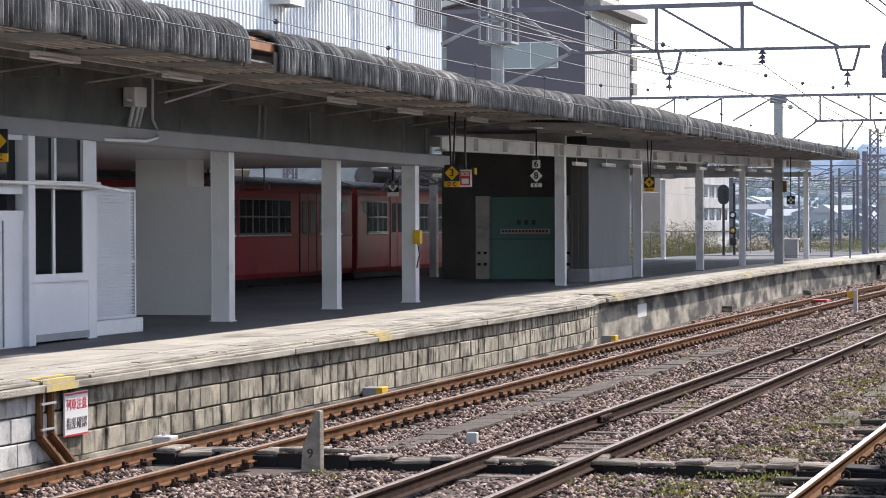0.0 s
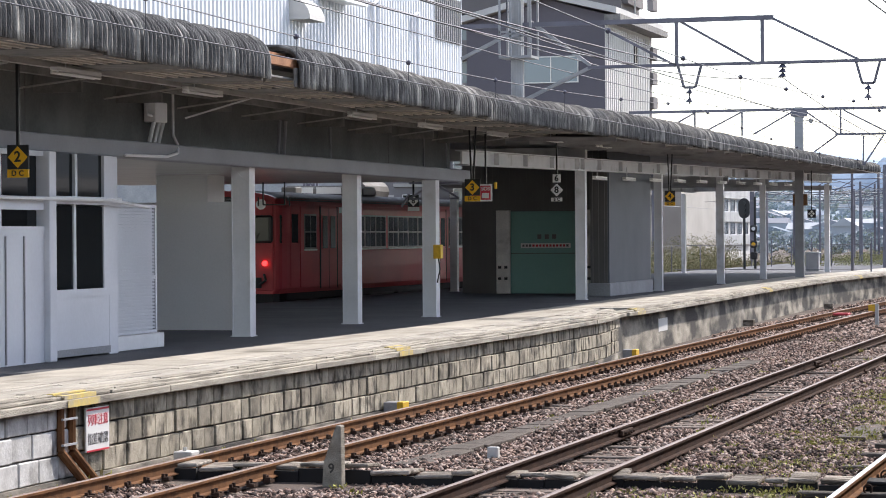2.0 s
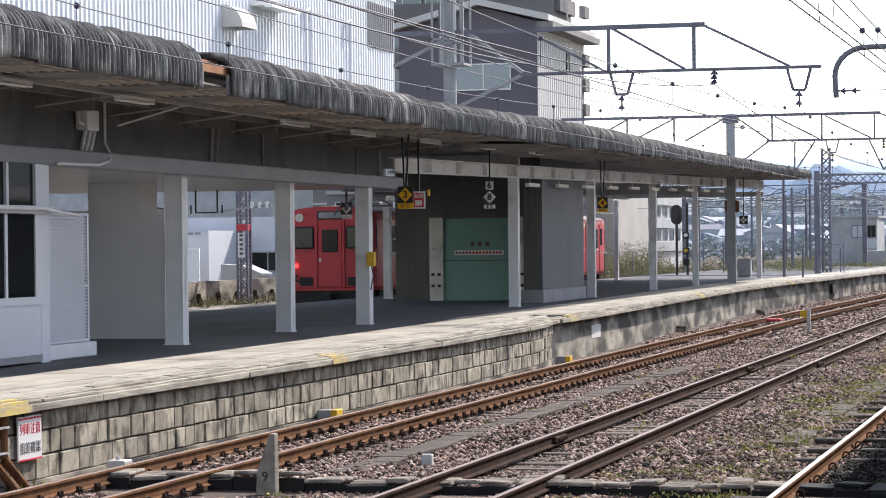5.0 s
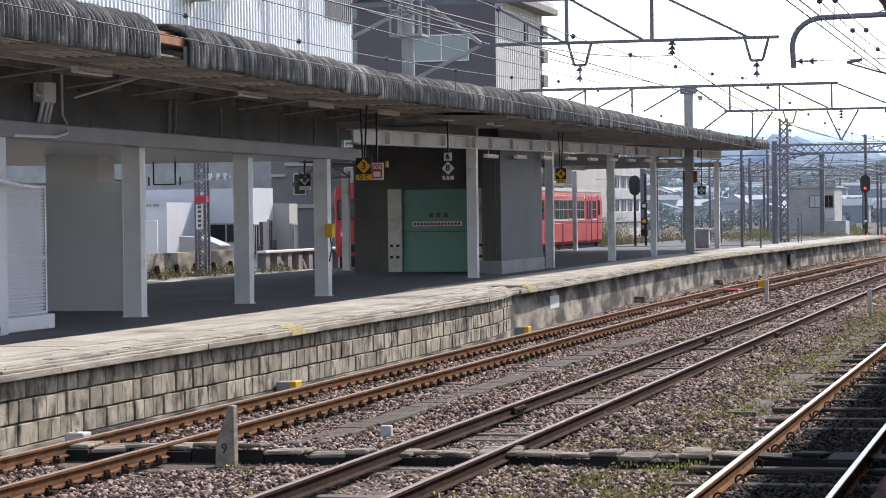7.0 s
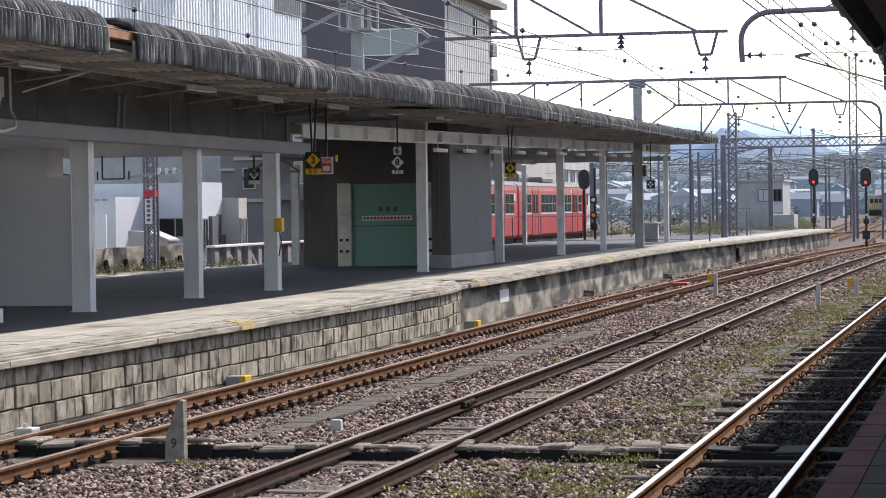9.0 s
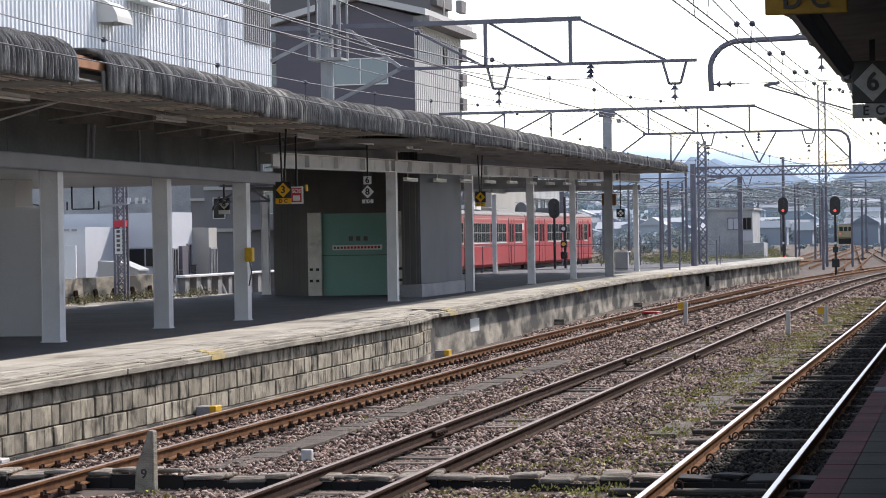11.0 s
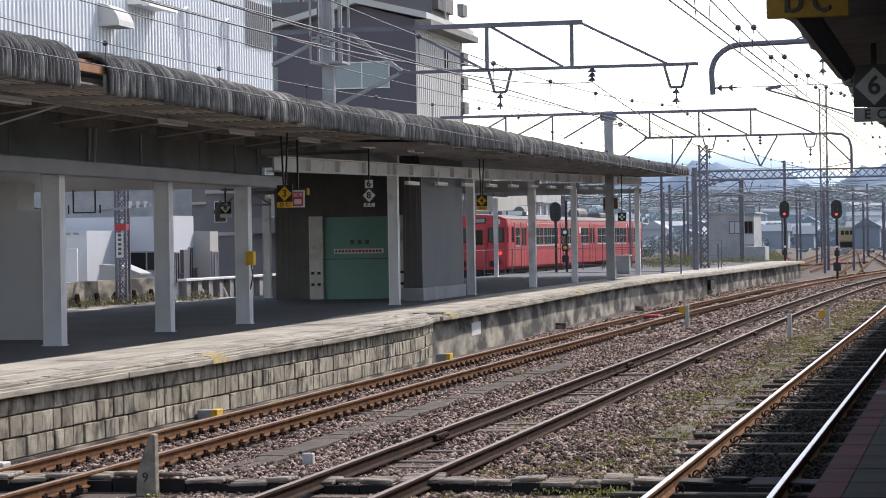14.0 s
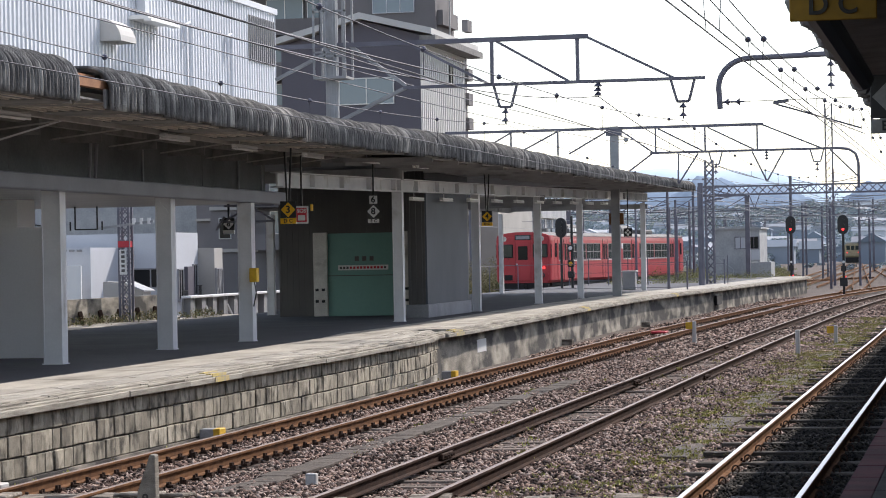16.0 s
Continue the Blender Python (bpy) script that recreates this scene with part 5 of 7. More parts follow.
for a, b in (((-38.4, 14.35), (-33.2, 15.7)), ((-33.2, 15.7), (-29.2, 14.72)), ):
    vs = [bm.verts.new((x, y, z)) for x, z, y in ((a[0], a[1], 133.4), (b[0], b[1], 133.4), (b[0], b[1], 146.5), (a[0], a[1], 146.5), (a[0], a[1] - 0.35, 133.4), (b[0], b[1] - 0.35, 133.4), (b[0], b[1] - 0.35, 146.5), (a[0], a[1] - 0.35, 146.5))]
    for f in ((0, 1, 2, 3), (7, 6, 5, 4), (0, 4, 5, 1), (2, 6, 7, 3), (1, 5, 6, 2), (0, 3, 7, 4)):
        bm.faces.new([vs[i] for i in f])
part("gable_roof", bm, M_PALE, dk, "pale metal roof edge")
part("gable", extrude([(-37.8, 13.7), (-30.0, 13.7), (-30.0, 14.4), (-33.2, 15.3), (-37.8, 14.1)], [(0, 134.05, 0), (0, 134.2, 0)]), M_SLATE, dk)
part("eave_end", nbox(-29.9, -29.0, 133.6, 146.8, 14.0, 14.35), M_TIMBER, dk)
window(dk, pose(-34.5, 133.98, 10.75), 3.0, 1.35)
window(dk, pose(-30.1, 0, 0) @ pose(0.2, 141.5, 12.2, 0, 0, 90), 0.5, 1.0, M_GLASSDARK, M_BLACK, 0)
part("fin_wall", nbox(-30.6, -30.1, 146.05, 147.4, GZ, 14.6), M_TAUPE, dk)
for k in range(9):
    part("fin", nbox(-30.1, -29.75, 146.1, 147.4, 4.0 + k * 1.45, 4.7 + k * 1.45), M_TAUPE, dk)

ap = thing("apartment_block", pose(0, 0, 0), "tall taupe apartment block with balconies", "building")
part("body", nbox(-54, -43, 172, 180, GZ, 40), M_TAUPE, ap)
part("tower", nbox(-43.0, -36.0, 166, 172, GZ, 40), M_TAUPE, ap)
for k in range(11):
    z = 3.0 + k * 3.0
    b = part("balcony", nbox(-50.5, -44.0, 169.5, 172, z, z + 1.1), M_TAUPE, ap)
    window(ap, pose(-49.5, 171.95, z + 1.2), 2.6, 1.5)
    window(ap, pose(-46.5, 171.95, z + 1.2), 1.8, 1.5)
    window(ap, pose(-53.3, 171.95, z + 0.9), 0.8, 1.4, M_GLASSDARK, M_PALE, 0)
    window(ap, pose(-51.6, 171.95, z + 0.9), 0.8, 1.4, M_GLASSDARK, M_PALE, 0)
    part("floor_band", nbox(-54, -50.5, 171.8, 172, z - 0.1, z + 0.15), M_BEIGE, ap)
    window(ap, pose(-40.3, 165.95, z + 0.9), 2.8, 1.7, M_BLUEGLASS, M_RENDERW, 2)
    part("side_balcony", nbox(-36.0, -35.6, 166.5, 171.5, z, z + 1.0), M_TAUPE, ap)
part("ladder_rail", nbox(-35.5, -35.4, 168, 168.1, 8, 40), M_PALE, ap)

# low town behind the back track
hs = thing("white_house", pose(0, 0, 0), "white rendered flat-roofed house behind the retaining wall", "house")
part("body", nbox(-46, -36.3, 110, 113.2, GZ, 3.6), M_RENDERW, hs)
part("side_wall", nbox(-36.3, -36.2, 110.02, 113.3, GZ, 3.62), M_RENDERW, hs)
part("annex", nbox(-36.2, -35.4, 113.32, 114.6, GZ, 2.89), M_BEIGE, hs)
part("wing", nbox(-43.2, -38.84, 106, 110, GZ, 2.98), M_RENDERW, hs)
for k in range(5):
    part("vent", nbox(-40.9 + k * 0.36, -40.66 + k * 0.36, 105.94, 106, 2.8, 2.9), M_PLINTH, hs)
for y, ww, z in ((110.25, 0.62, 0.55), (112.45, 0.5, 0.75)):
    w_ = window(hs, pose(-36.18, y, z, 0, 0, 90), ww, 1.35, M_GLASSDARK, M_PLINTH, 1)
    part("sill", nbox(-0.1, ww + 0.1, -0.25, 0, -0.12, -0.02), M_PLINTH, w_)
    for k in range(5):
        part("railing_bar", nbox(k * ww / 4 - 0.012, k * ww / 4 + 0.012, -0.24, -0.22, -0.1, 0.38), M_BLACK, w_)
    part("railing_top", nbox(-0.1, ww + 0.1, -0.25, -0.21, 0.38, 0.42), M_BLACK, w_)
part("bay_window", nbox(-36.2, -36.02, 111.2, 112.15, 0.3, 2.05), M_SLATE, hs, "dark projecting bay window")
for y in (113.45, 114.0):
    window(hs, pose(-35.38, y, 0.7, 0, 0, 90), 0.36, 1.2, M_GLASSDARK, M_PLINTH, 1)
window(hs, pose(-38.2, 109.97, 1.15), 1.6, 0.8, M_GLASSDARK, M_PLINTH, 1)
sd = thing("lean_to_shed", pose(0, 0, 0), "cream shed with pale sloping roof below the house", "shed")
part("body", extrude([(-36.1, GZ), (-34.35, GZ), (-34.35, 1.1), (-35.2, 1.45), (-36.1, 1.5)], [(0, 100, 0), (0, 101, 0)]), M_BEIGE, sd)
part("roof", extrude([(-35.25, 1.47), (-34.25, 1.06), (-34.25, 1.12), (-35.25, 1.53)], [(0, 99.8, 0), (0, 101.2, 0)]), M_CABIN, sd)
bw = thing("boundary_panel", pose(-40.2, 104, GZ), "white sunlit boundary panel before the house", "panel")
part("sheet", nbox(-1.6, 1.64, 0, 0.12, 0, 2.39, bevel=0.01), M_SIGNWHITE, bw)
gb = thing("grey_block", pose(0, 0, 0), "grey apartment block with rows of windows", "building")
part("body", nbox(-76.8, -62.0, 240, 256, GZ, 12.5), M_TAUPE, gb)
for r in range(4):
    for c in range(5):
        window(gb, pose(-74.6 + c * 2.5, 239.97, 1.3 + r * 2.9), 0.95, 1.5, M_GLASSDARK, M_PALE, 0)
    part("band", nbox(-76.8, -62, 239.6, 240, 0.5 + r * 2.9, 0.75 + r * 2.9), M_BEIGE, gb)
bb = thing("long_block", pose(0, 0, 0), "long pale blue-grey office block behind the white house", "building")
part("body", nbox(-110, -79.2, 250, 262, GZ, 10.6), M_CABIN, bb)
part("parapet", nbox(-110.2, -79.0, 249.8, 262.2, 10.6, 10.9), M_PALE, bb)
rw = thing("retaining_wall", pose(0, 0, 0), "stained concrete retaining wall with dark brackets", "wall")
part("body", nbox(-27.3, -27.0, 40, 80.5, GZ, 1.18), M_WALLCON, rw)
part("foot_strip", nbox(-27.0, -25.2, 40, 84, GZ, 0.42), M_WALLCON, rw)
for k in range(14):
    y = 58.5 + k * 1.75
    part("bracket", bar(bmesh.new(), (-26.85, y, 0.42), (-26.95, y + 0.1, 0.8), 0.11), M_CLIP, rw)
sf = thing("bridge_parapet", pose(0, 0, 0), "grey steel parapet with dark posts and pale panels", "parapet")
part("cap_rail", nbox(-26.38, -26.05, 80.7, 101, 1.04, 1.12, bevel=0.01), M_STEELPAINT, sf)
part("backing", nbox(-26.4, -26.36, 80.7, 101, -0.1, 1.04), M_RENDERW, sf, "pale panels")
for k in range(16):
    y = 80.9 + k * 1.25
    part("post", nbox(-26.35, -26.12, y, y + 0.42, -0.1, 1.04), M_PLINTH, sf, "dark grey post")
    if k % 2:
        part("brace", bar(bmesh.new(), (-26.15, y + 0.5, 0.75), (-26.0, y + 0.95, 0.1), 0.07), M_SIGNWHITE, sf)


def lattice_mast(name, x, y, z0, z1, w, label, material=M_CATENARY, bays=None):
    t = thing(name, pose(x, y, z0), label, "mast", "lattice masts")
    h = z1 - z0
    for sx in (-1, 1):
        for sy in (-1, 1):
            k = max(0.035, w * 0.085)
            part("leg", nbox(sx * w / 2 - k, sx * w / 2 + k, sy * w / 2 - k, sy * w / 2 + k, 0, h), material, t)
    n = bays or max(3, int(h / (w * 1.1)))
    bm = bmesh.new()
    for i in range(n):
        a, b = h * i / n, h * (i + 1) / n
        for sy in (-1, 1):
            bar(bm, (-w / 2, sy * w / 2, a), (w / 2, sy * w / 2, b), 0.035)
            bar(bm, (w / 2, sy * w / 2, a), (-w / 2, sy * w / 2, b), 0.035)
    tagged(part("lacing", bm, material, t), kind="stuff")
    return t


lb = lattice_mast("lattice_mast", -26.4, 75.3, GZ, 7.0, 0.32, "rusty lattice mast with white board of dark characters", M_CATENARY)
part("board", nbox(-0.12, 0.1, -0.26, -0.2, 2.1, 2.88), M_SIGNWHITE, lb, "white board with dark characters")
for k in range(5):
    part("writing_bar", nbox(-0.06, 0.05, -0.27, -0.262, 2.18 + k * 0.145, 2.27 + k * 0.145), M_DARKCLAD, lb)
part("red_band", nbox(-0.18, 0.18, -0.2, 0.18, 2.95, 3.15), M_RED, lb)
part("cross_arm", bar(bmesh.new(), (-0.9, -0.2, 3.55), (1.0, -0.2, 3.75), 0.07), M_MAST, lb)
for o in (0.35, 0.6, 0.85):
    part("insulator", nrod((o, -0.2, 3.66), (o, -0.2, 3.86), 0.06, 8), M_SIGNWHITE, lb)

# ---- beyond the platform's end ----
fence = thing("end_railing", pose(0, 0, 0), "thin grey railing along the platform's far end", "railing")
for y in (78, 84, 90, 96, 102.5, 109):
    part("post", nrod((-20.15, y, PZ), (-20.15, y, PZ + 1.1), 0.022, 8), M_CATENARY, fence)
for z in (1.08,):
    part("rail", nrod((-20.15, 77, PZ + z), (-20.15, 110, PZ + z), 0.013, 6), M_CATENARY, fence)
part("post", nrod((-11.95, 102.5, PZ), (-11.95, 102.5, PZ + 1.15), 0.035, 8), M_CATENARY, fence)
for z in (0.1, 1.1):
    part("rail", nrod((-20.15, 103, PZ + z), (-11.95, 102.5, PZ + z), 0.012, 6), M_CATENARY, fence)
part("post", nrod((-12.0, 118, PZ), (-12.0, 118, PZ + 1.15), 0.035, 8), M_CATENARY, fence)
wf = thing("wire_fence", pose(0, 0, 0), "thin grey wire fence at the platform's end", "fence")
for k in range(9):
    part("post", nrod((-19.6 + k * 0.95, 119.5, PZ - 0.2), (-19.6 + k * 0.95, 119.5, PZ + 1.35), 0.025, 6), M_CATENARY, wf)
for z in (0.25, 0.6, 0.95, 1.3):
    part("wire", nrod((-19.6, 119.5, PZ + z), (-12.0, 119.5, PZ + z), 0.008, 5), M_CATENARY, wf)
bn = thing("platform_cabinet", pose(-14.5, 103.8, PZ), "grey equipment cabinet at the platform's end", "cabinet")
part("case", nbox(-0.27, 0.27, -0.2, 0.2, 0.0, 0.75, bevel=0.02), M_BEAM, bn)
part("lid", nbox(-0.33, 0.33, -0.24, 0.24, 0.75, 0.8, bevel=0.01), M_SIGNWHITE, bn)


def signal(x, y, z0, zh, scale, lit, label, extra=True):
    s = thing("railway_signal", pose(x, y, z0), label, "signal", "railway signals")
    h = zh - z0
    part("post", nrod((0, 0, 0), (0, 0, h - 0.3 * scale), 0.06 * scale, 10), M_BLACK, s)
    bm = bmesh.new()
    w, hh = 0.25 * scale, 0.45 * scale
    ring = [(w * math.cos(a), hh - w + w * math.sin(a)) for a in np.linspace(0, math.pi, 9)] + [(w * math.cos(a), -(hh - w) + w * math.sin(a)) for a in np.linspace(math.pi, 2 * math.pi, 9)]
    va = [bm.verts.new((a, -0.05, h + b)) for a, b in ring]
    vb = [bm.verts.new((a, 0.1, h + b)) for a, b in ring]
    bm.faces.new(va), bm.faces.new(vb[::-1])
    for i in range(len(ring)):
        j = (i + 1) % len(ring)
        bm.faces.new((va[i], vb[i], vb[j], va[j]))
    bmesh.ops.recalc_face_normals(bm, faces=bm.faces)
    head = part("head", bm, M_BLACK, s, "black oval signal head")
    for k in (-1, 0, 1):
        part("hood", nrod((0, -0.06, h + k * 0.22 * scale), (0, -0.16, h + k * 0.22 * scale), 0.075 * scale, 10), M_BLACK, head)
    if lit:
        part("lens", nrod((0, -0.165, h - 0.22 * scale), (0, -0.18, h - 0.22 * scale), 0.06 * scale, 10), M_TAIL, head, "lit red lens")
    if extra:
        part("relay_box", nbox(-0.2, 0.2, -0.15, 0.15, 0.5, 0.95), M_BLACK, s)
        part("marker_plate", nbox(-0.14, 0.14, -0.1, -0.06, 1.3, 1.6), M_BLACK, s)
        for o, m_ in ((-0.09, M_SIGNYEL), (0.1, M_TAIL)):
            part("marker_lamp", nrod((o, -0.16, 1.02), (o, -0.2, 1.02), 0.032, 8), m_, s)
        part("marker_lamp", nrod((0, -0.11, 1.8), (0, -0.15, 1.8), 0.07, 8), M_SIGNWHITE, s)
    return s


signal(-18.7, 112.0, PZ - 0.9, 3.48, 1.0, False, "unlit black railway signal beside the back track", False)
dw = thing("dwarf_signal", pose(-18.3, 112.5, GZ), "dark post with stacked shunting indicators", "signal")
part("post", nrod((0, 0, 0), (0, 0, 4.2), 0.06, 8), M_BLACK, dw)
for z, m_ in ((2.6, M_SIGNWHITE), (1.9, M_SIGNYEL), (1.4, M_BLACK)):
    part("indicator", nbox(-0.2, 0.1, -0.12, 0.12, z, z + 0.32, bevel=0.04), M_BLACK, dw)
    part("lens", nrod((-0.05, -0.13, z + 0.16), (-0.05, -0.15, z + 0.16), 0.09, 10), m_, dw)
signal(-11.1, 147.5, GZ, 3.75, 1.15, True, "railway signal showing red at the platform's end")
signal(-7.5, 136.6, GZ, 3.6, 1.15, True, "railway signal showing red between the tracks")
st = thing("track_ladder", pose(-12.0, 146.5, GZ), "pale bent ladder rail beside the signal", "ladder")
part("rail", rod(rod(bmesh.new(), (0, 0, 0), (0.1, 0, 0.7), 0.03), (0.1, 0, 0.7), (0.3, 0, 0.2), 0.03), M_SIGNWHITE, st)

lattice_mast("lattice_mast", -12.87, 120.2, GZ, 6.65, 0.36, "greenish lattice mast at the platform's end", M_CATENARY)
lattice_mast("lattice_mast", -13.4, 225.0, GZ, 15.2, 0.6, "tall lattice mast in the yard", M_CATENARY)
for x, y, z1, r in ((-12.62, 114, 5.6, 0.16), (-12.95, 104.5, 5.3, 0.07), (-12.0, 160, 7.2, 0.12), (-17.5, 128, 5.0, 0.07), (-16.9, 140, 5.4, 0.09), (-16.0, 133, 4.4, 0.07), (-10.2, 175, 8.0, 0.1), (-9.2, 190, 6.0, 0.1), (-6.0, 200, 7.5, 0.12), (-3.2, 205, 8.0, 0.12), (-13.4, 190, 6.0, 0.09), (-20, 150, 6.0, 0.1), (-23.5, 160, 7.5, 0.12), (-26.5, 130, 6.5, 0.12), (-21, 190, 7, 0.1), (-8, 240, 8, 0.14), (-4.5, 260, 8, 0.14), (-12, 280, 8, 0.14)):
    t = thing("catenary_pole", pose(x, y, GZ), "dark slender yard pole", "pole", "yard poles")
    part("shaft", nrod((0, 0, 0), (0, 0, z1), r, 10, r * 0.75), M_CATENARY, t)
    if r > 0.08:
        part("bracket", bar(bar(bmesh.new(), (0, 0, z1 - 0.9), (1.6, 0, z1 - 0.6), 0.06), (0, 0, z1 - 0.2), (1.6, 0, z1 - 0.6), 0.04), M_CATENARY, t)
rng = random.Random(33)
for i in range(26):
    y = rng.uniform(150, 330)
    x = -y * rng.uniform(0.035, 0.125)
    t = thing("yard_pole", pose(x, y, GZ), "slender dark pole among the yard wires", "pole", "slender yard poles")
    h_ = rng.uniform(4.5, 7.5)
    part("shaft", nrod((0, 0, 0), (0, 0, h_), 0.055 + y * 0.0002, 6), M_CATENARY, t)
    part("cross_arm", bar(bmesh.new(), (-0.1, 0, h_ - 0.5), (rng.uniform(0.8, 2.0), 0, h_ - 0.3), 0.05), M_CATENARY, t)
for yt, x0, x1, zt, hh in ((140.0, -15.5, 3, 5.42, 0.46), (165, -27, -15.2, 4.93, 0.97), (215, -34, 12, 5.2, 0.7)):
    tg = thing("truss_gantry", pose(0, yt, zt), "dark lattice truss gantry spanning the yard", "gantry", "truss gantries")
    for z in (0, hh):
        part("chord", nbox(x0, x1, -0.06, 0.06, z - (0.05 if yt < 150 else 0.032), z + (0.05 if yt < 150 else 0.032)), M_CATENARY, tg)
    bm = bmesh.new()
    n = int((x1 - x0) / hh / (1 if yt < 150 else 1.7))
    for i in range(n):
        a, b = x0 + (x1 - x0) * i / n, x0 + (x1 - x0) * (i + 1) / n
        bar(bm, (a, 0, 0), (b, 0, hh), 0.05)
        if yt < 150:
            bar(bm, (a, 0, hh), (b, 0, 0), 0.05)
    tagged(part("lacing", bm, M_CATENARY, tg), kind="stuff")
    for x in (x0, x1):
        part("leg", nbox(x - 0.15, x + 0.15, -0.15, 0.15, GZ - zt, hh), M_CATENARY, tg)
    for x in np.arange(x0 + 3, x1, 4.2):
        h_ = part("hanger", bar(bar(bmesh.new(), (x - 0.3, 0, 0), (x, 0, -0.8), 0.04), (x + 0.3, 0, 0), (x, 0, -0.8), 0.04), M_CATENARY, tg)
yw = thing("yard_wires", pose(0, 0, 0), "many overhead wires crossing the far yard", "wires", kind="stuff")
rng = random.Random(21)
bm = bmesh.new()
for i in range(46):
    x = rng.uniform(-34, 8)
    y0 = rng.uniform(128, 180)
    y1 = y0 + rng.uniform(60, 140)
    z = rng.choice((4.3, 4.9, 5.2, 5.6, 6.2))
    rod(bm, (x, y0, z), (x + rng.uniform(-3, 5), y1, z + rng.uniform(-0.4, 0.4)), 0.012, 4)
for i in range(80):
    y = rng.uniform(130, 290)
    x = rng.uniform(-30, 0)
    w = rng.uniform(4, 16)
    z = rng.uniform(4.2, 6.0)
    rod(bm, (x, y, z), (x + w, y, z + rng.uniform(-0.45, 0.45)), 0.016, 4)
ob = part("wires", bm, M_MAST, yw)
ch = thing("signal_cabin", pose(-24.2, 230, GZ), "grey flat-roofed yard cabin with two windows", "building")
part("body", nbox(0, 4.1, 0, 8, 0, 4.5), M_CABIN, ch)
part("roof", nbox(-0.15, 4.25, -0.2, 8.2, 4.5, 4.68), M_CABIN, ch)
window(ch, pose(1.9, -0.02, 2.75), 0.9, 1.0, M_RENDERW, M_SLATE, 1)
window(ch, pose(3.2, -0.02, 2.75), 0.75, 1.0, M_GLASSDARK, M_SLATE, 1)
part("band", nbox(2.9, 4.12, -0.05, 0, 1.7, 2.6), M_RENDERW, ch)
part("shed", nbox(3.4, 5.6, -6, -2, 0, 1.5), M_CABIN, ch)
part("stair_wall", extrude([(-0.4, 0), (1.8, 0), (1.8, 0.9), (-0.4, 2.4)], [(0, -1.4, 0), (0, -1.2, 0)]), M_CABIN, ch)

# far train
ft = thing("far_railcar", pose(-21.9, 430, 0, 0, 0, 2.9), "ochre railcar far off in the yard", "railcar")
# ochre dulled by haze mixed into the paint colour
part("body", nbox(-1.35, 1.35, 0, 19, 0.95, 3.3, bevel=0.25), mat("hazed_ochre_paint", (0.4, 0.33, 0.2), rough=0.6, bump=0), ft)
part("roof", nbox(-1.2, 1.2, 0.2, 19, 3.3, 3.6, bevel=0.12), M_PALE, ft)
part("underframe", nbox(-1.2, 1.2, 0.3, 18.5, 0.02, 0.95), M_UNDER, ft)
for x in (-1.05, -0.3, 0.45):
    part("windscreen", nbox(x, x + 0.6, -0.02, 0.05, 2.2, 2.9), M_TRAINGLASS, ft)
for x in (-0.95, 0.95):
    part("tail_lamp", nrod((x, -0.01, 1.75), (x, -0.05, 1.75), 0.09, 8), M_TAIL, ft)

# hills and hazy town
def hill(name, cx, cy, w, h, seed, label, m=M_HILL, depth=300):
    rng = random.Random(seed)
    n, k = 60, 14
    pts = np.zeros((k, n, 3))
    ph = [rng.uniform(0, 6.28) for _ in range(5)]
    for j in range(n):
        u = j / (n - 1) * 2 - 1
        prof = max(0.0, (1 - u * u)) ** 1.2 * (1 + 0.12 * math.sin(4 * u + ph[0]) + 0.06 * math.sin(11 * u + ph[1]) + 0.025 * math.sin(31 * u + ph[2]) + 0.012 * math.sin(71 * u + ph[3]))
        for i in range(k):
            v = i / (k - 1)
            pts[i, j] = (cx + u * w, cy + (v - 0.5) * depth, GZ - 1 + h * prof * math.sin(math.pi * min(1, v * 1.02 + 0.0)) )
    ob = grid_mesh(name, pts, m, None, True)
    return tagged(ob, label, "hill", kind="structure")


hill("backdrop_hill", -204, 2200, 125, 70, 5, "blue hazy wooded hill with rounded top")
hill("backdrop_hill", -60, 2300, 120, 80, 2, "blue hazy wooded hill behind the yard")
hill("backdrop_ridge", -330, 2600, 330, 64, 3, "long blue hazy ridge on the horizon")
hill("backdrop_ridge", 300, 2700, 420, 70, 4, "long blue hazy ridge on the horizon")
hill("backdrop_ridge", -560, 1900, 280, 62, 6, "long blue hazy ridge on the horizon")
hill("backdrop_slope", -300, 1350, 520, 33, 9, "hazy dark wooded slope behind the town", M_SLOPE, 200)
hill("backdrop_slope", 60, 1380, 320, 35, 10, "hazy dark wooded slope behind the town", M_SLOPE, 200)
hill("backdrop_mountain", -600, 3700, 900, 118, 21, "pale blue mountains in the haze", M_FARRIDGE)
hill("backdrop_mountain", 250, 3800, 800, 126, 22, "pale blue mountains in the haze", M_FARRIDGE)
def rise(y):
    """The ground climbs gently behind the yard."""
    return GZ + max(0.0, y - 520.0) * 0.03


pts = np.zeros((24, 40, 3))
for i in range(24):
    for k in range(40):
        y = 520 + i * 33.0
        pts[i, k] = (-520 + k * 18.0, y, rise(y) - 0.02 + (1.2 * math.sin(k * 1.7 + i) if i else 0))
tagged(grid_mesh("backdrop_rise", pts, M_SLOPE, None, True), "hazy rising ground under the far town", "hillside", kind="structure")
town = thing("far_town", pose(0, 0, 0), "hazy low houses climbing the hillside beyond the yard", "houses", kind="stuff")
rng = random.Random(8)
walls, roofs = bmesh.new(), bmesh.new()
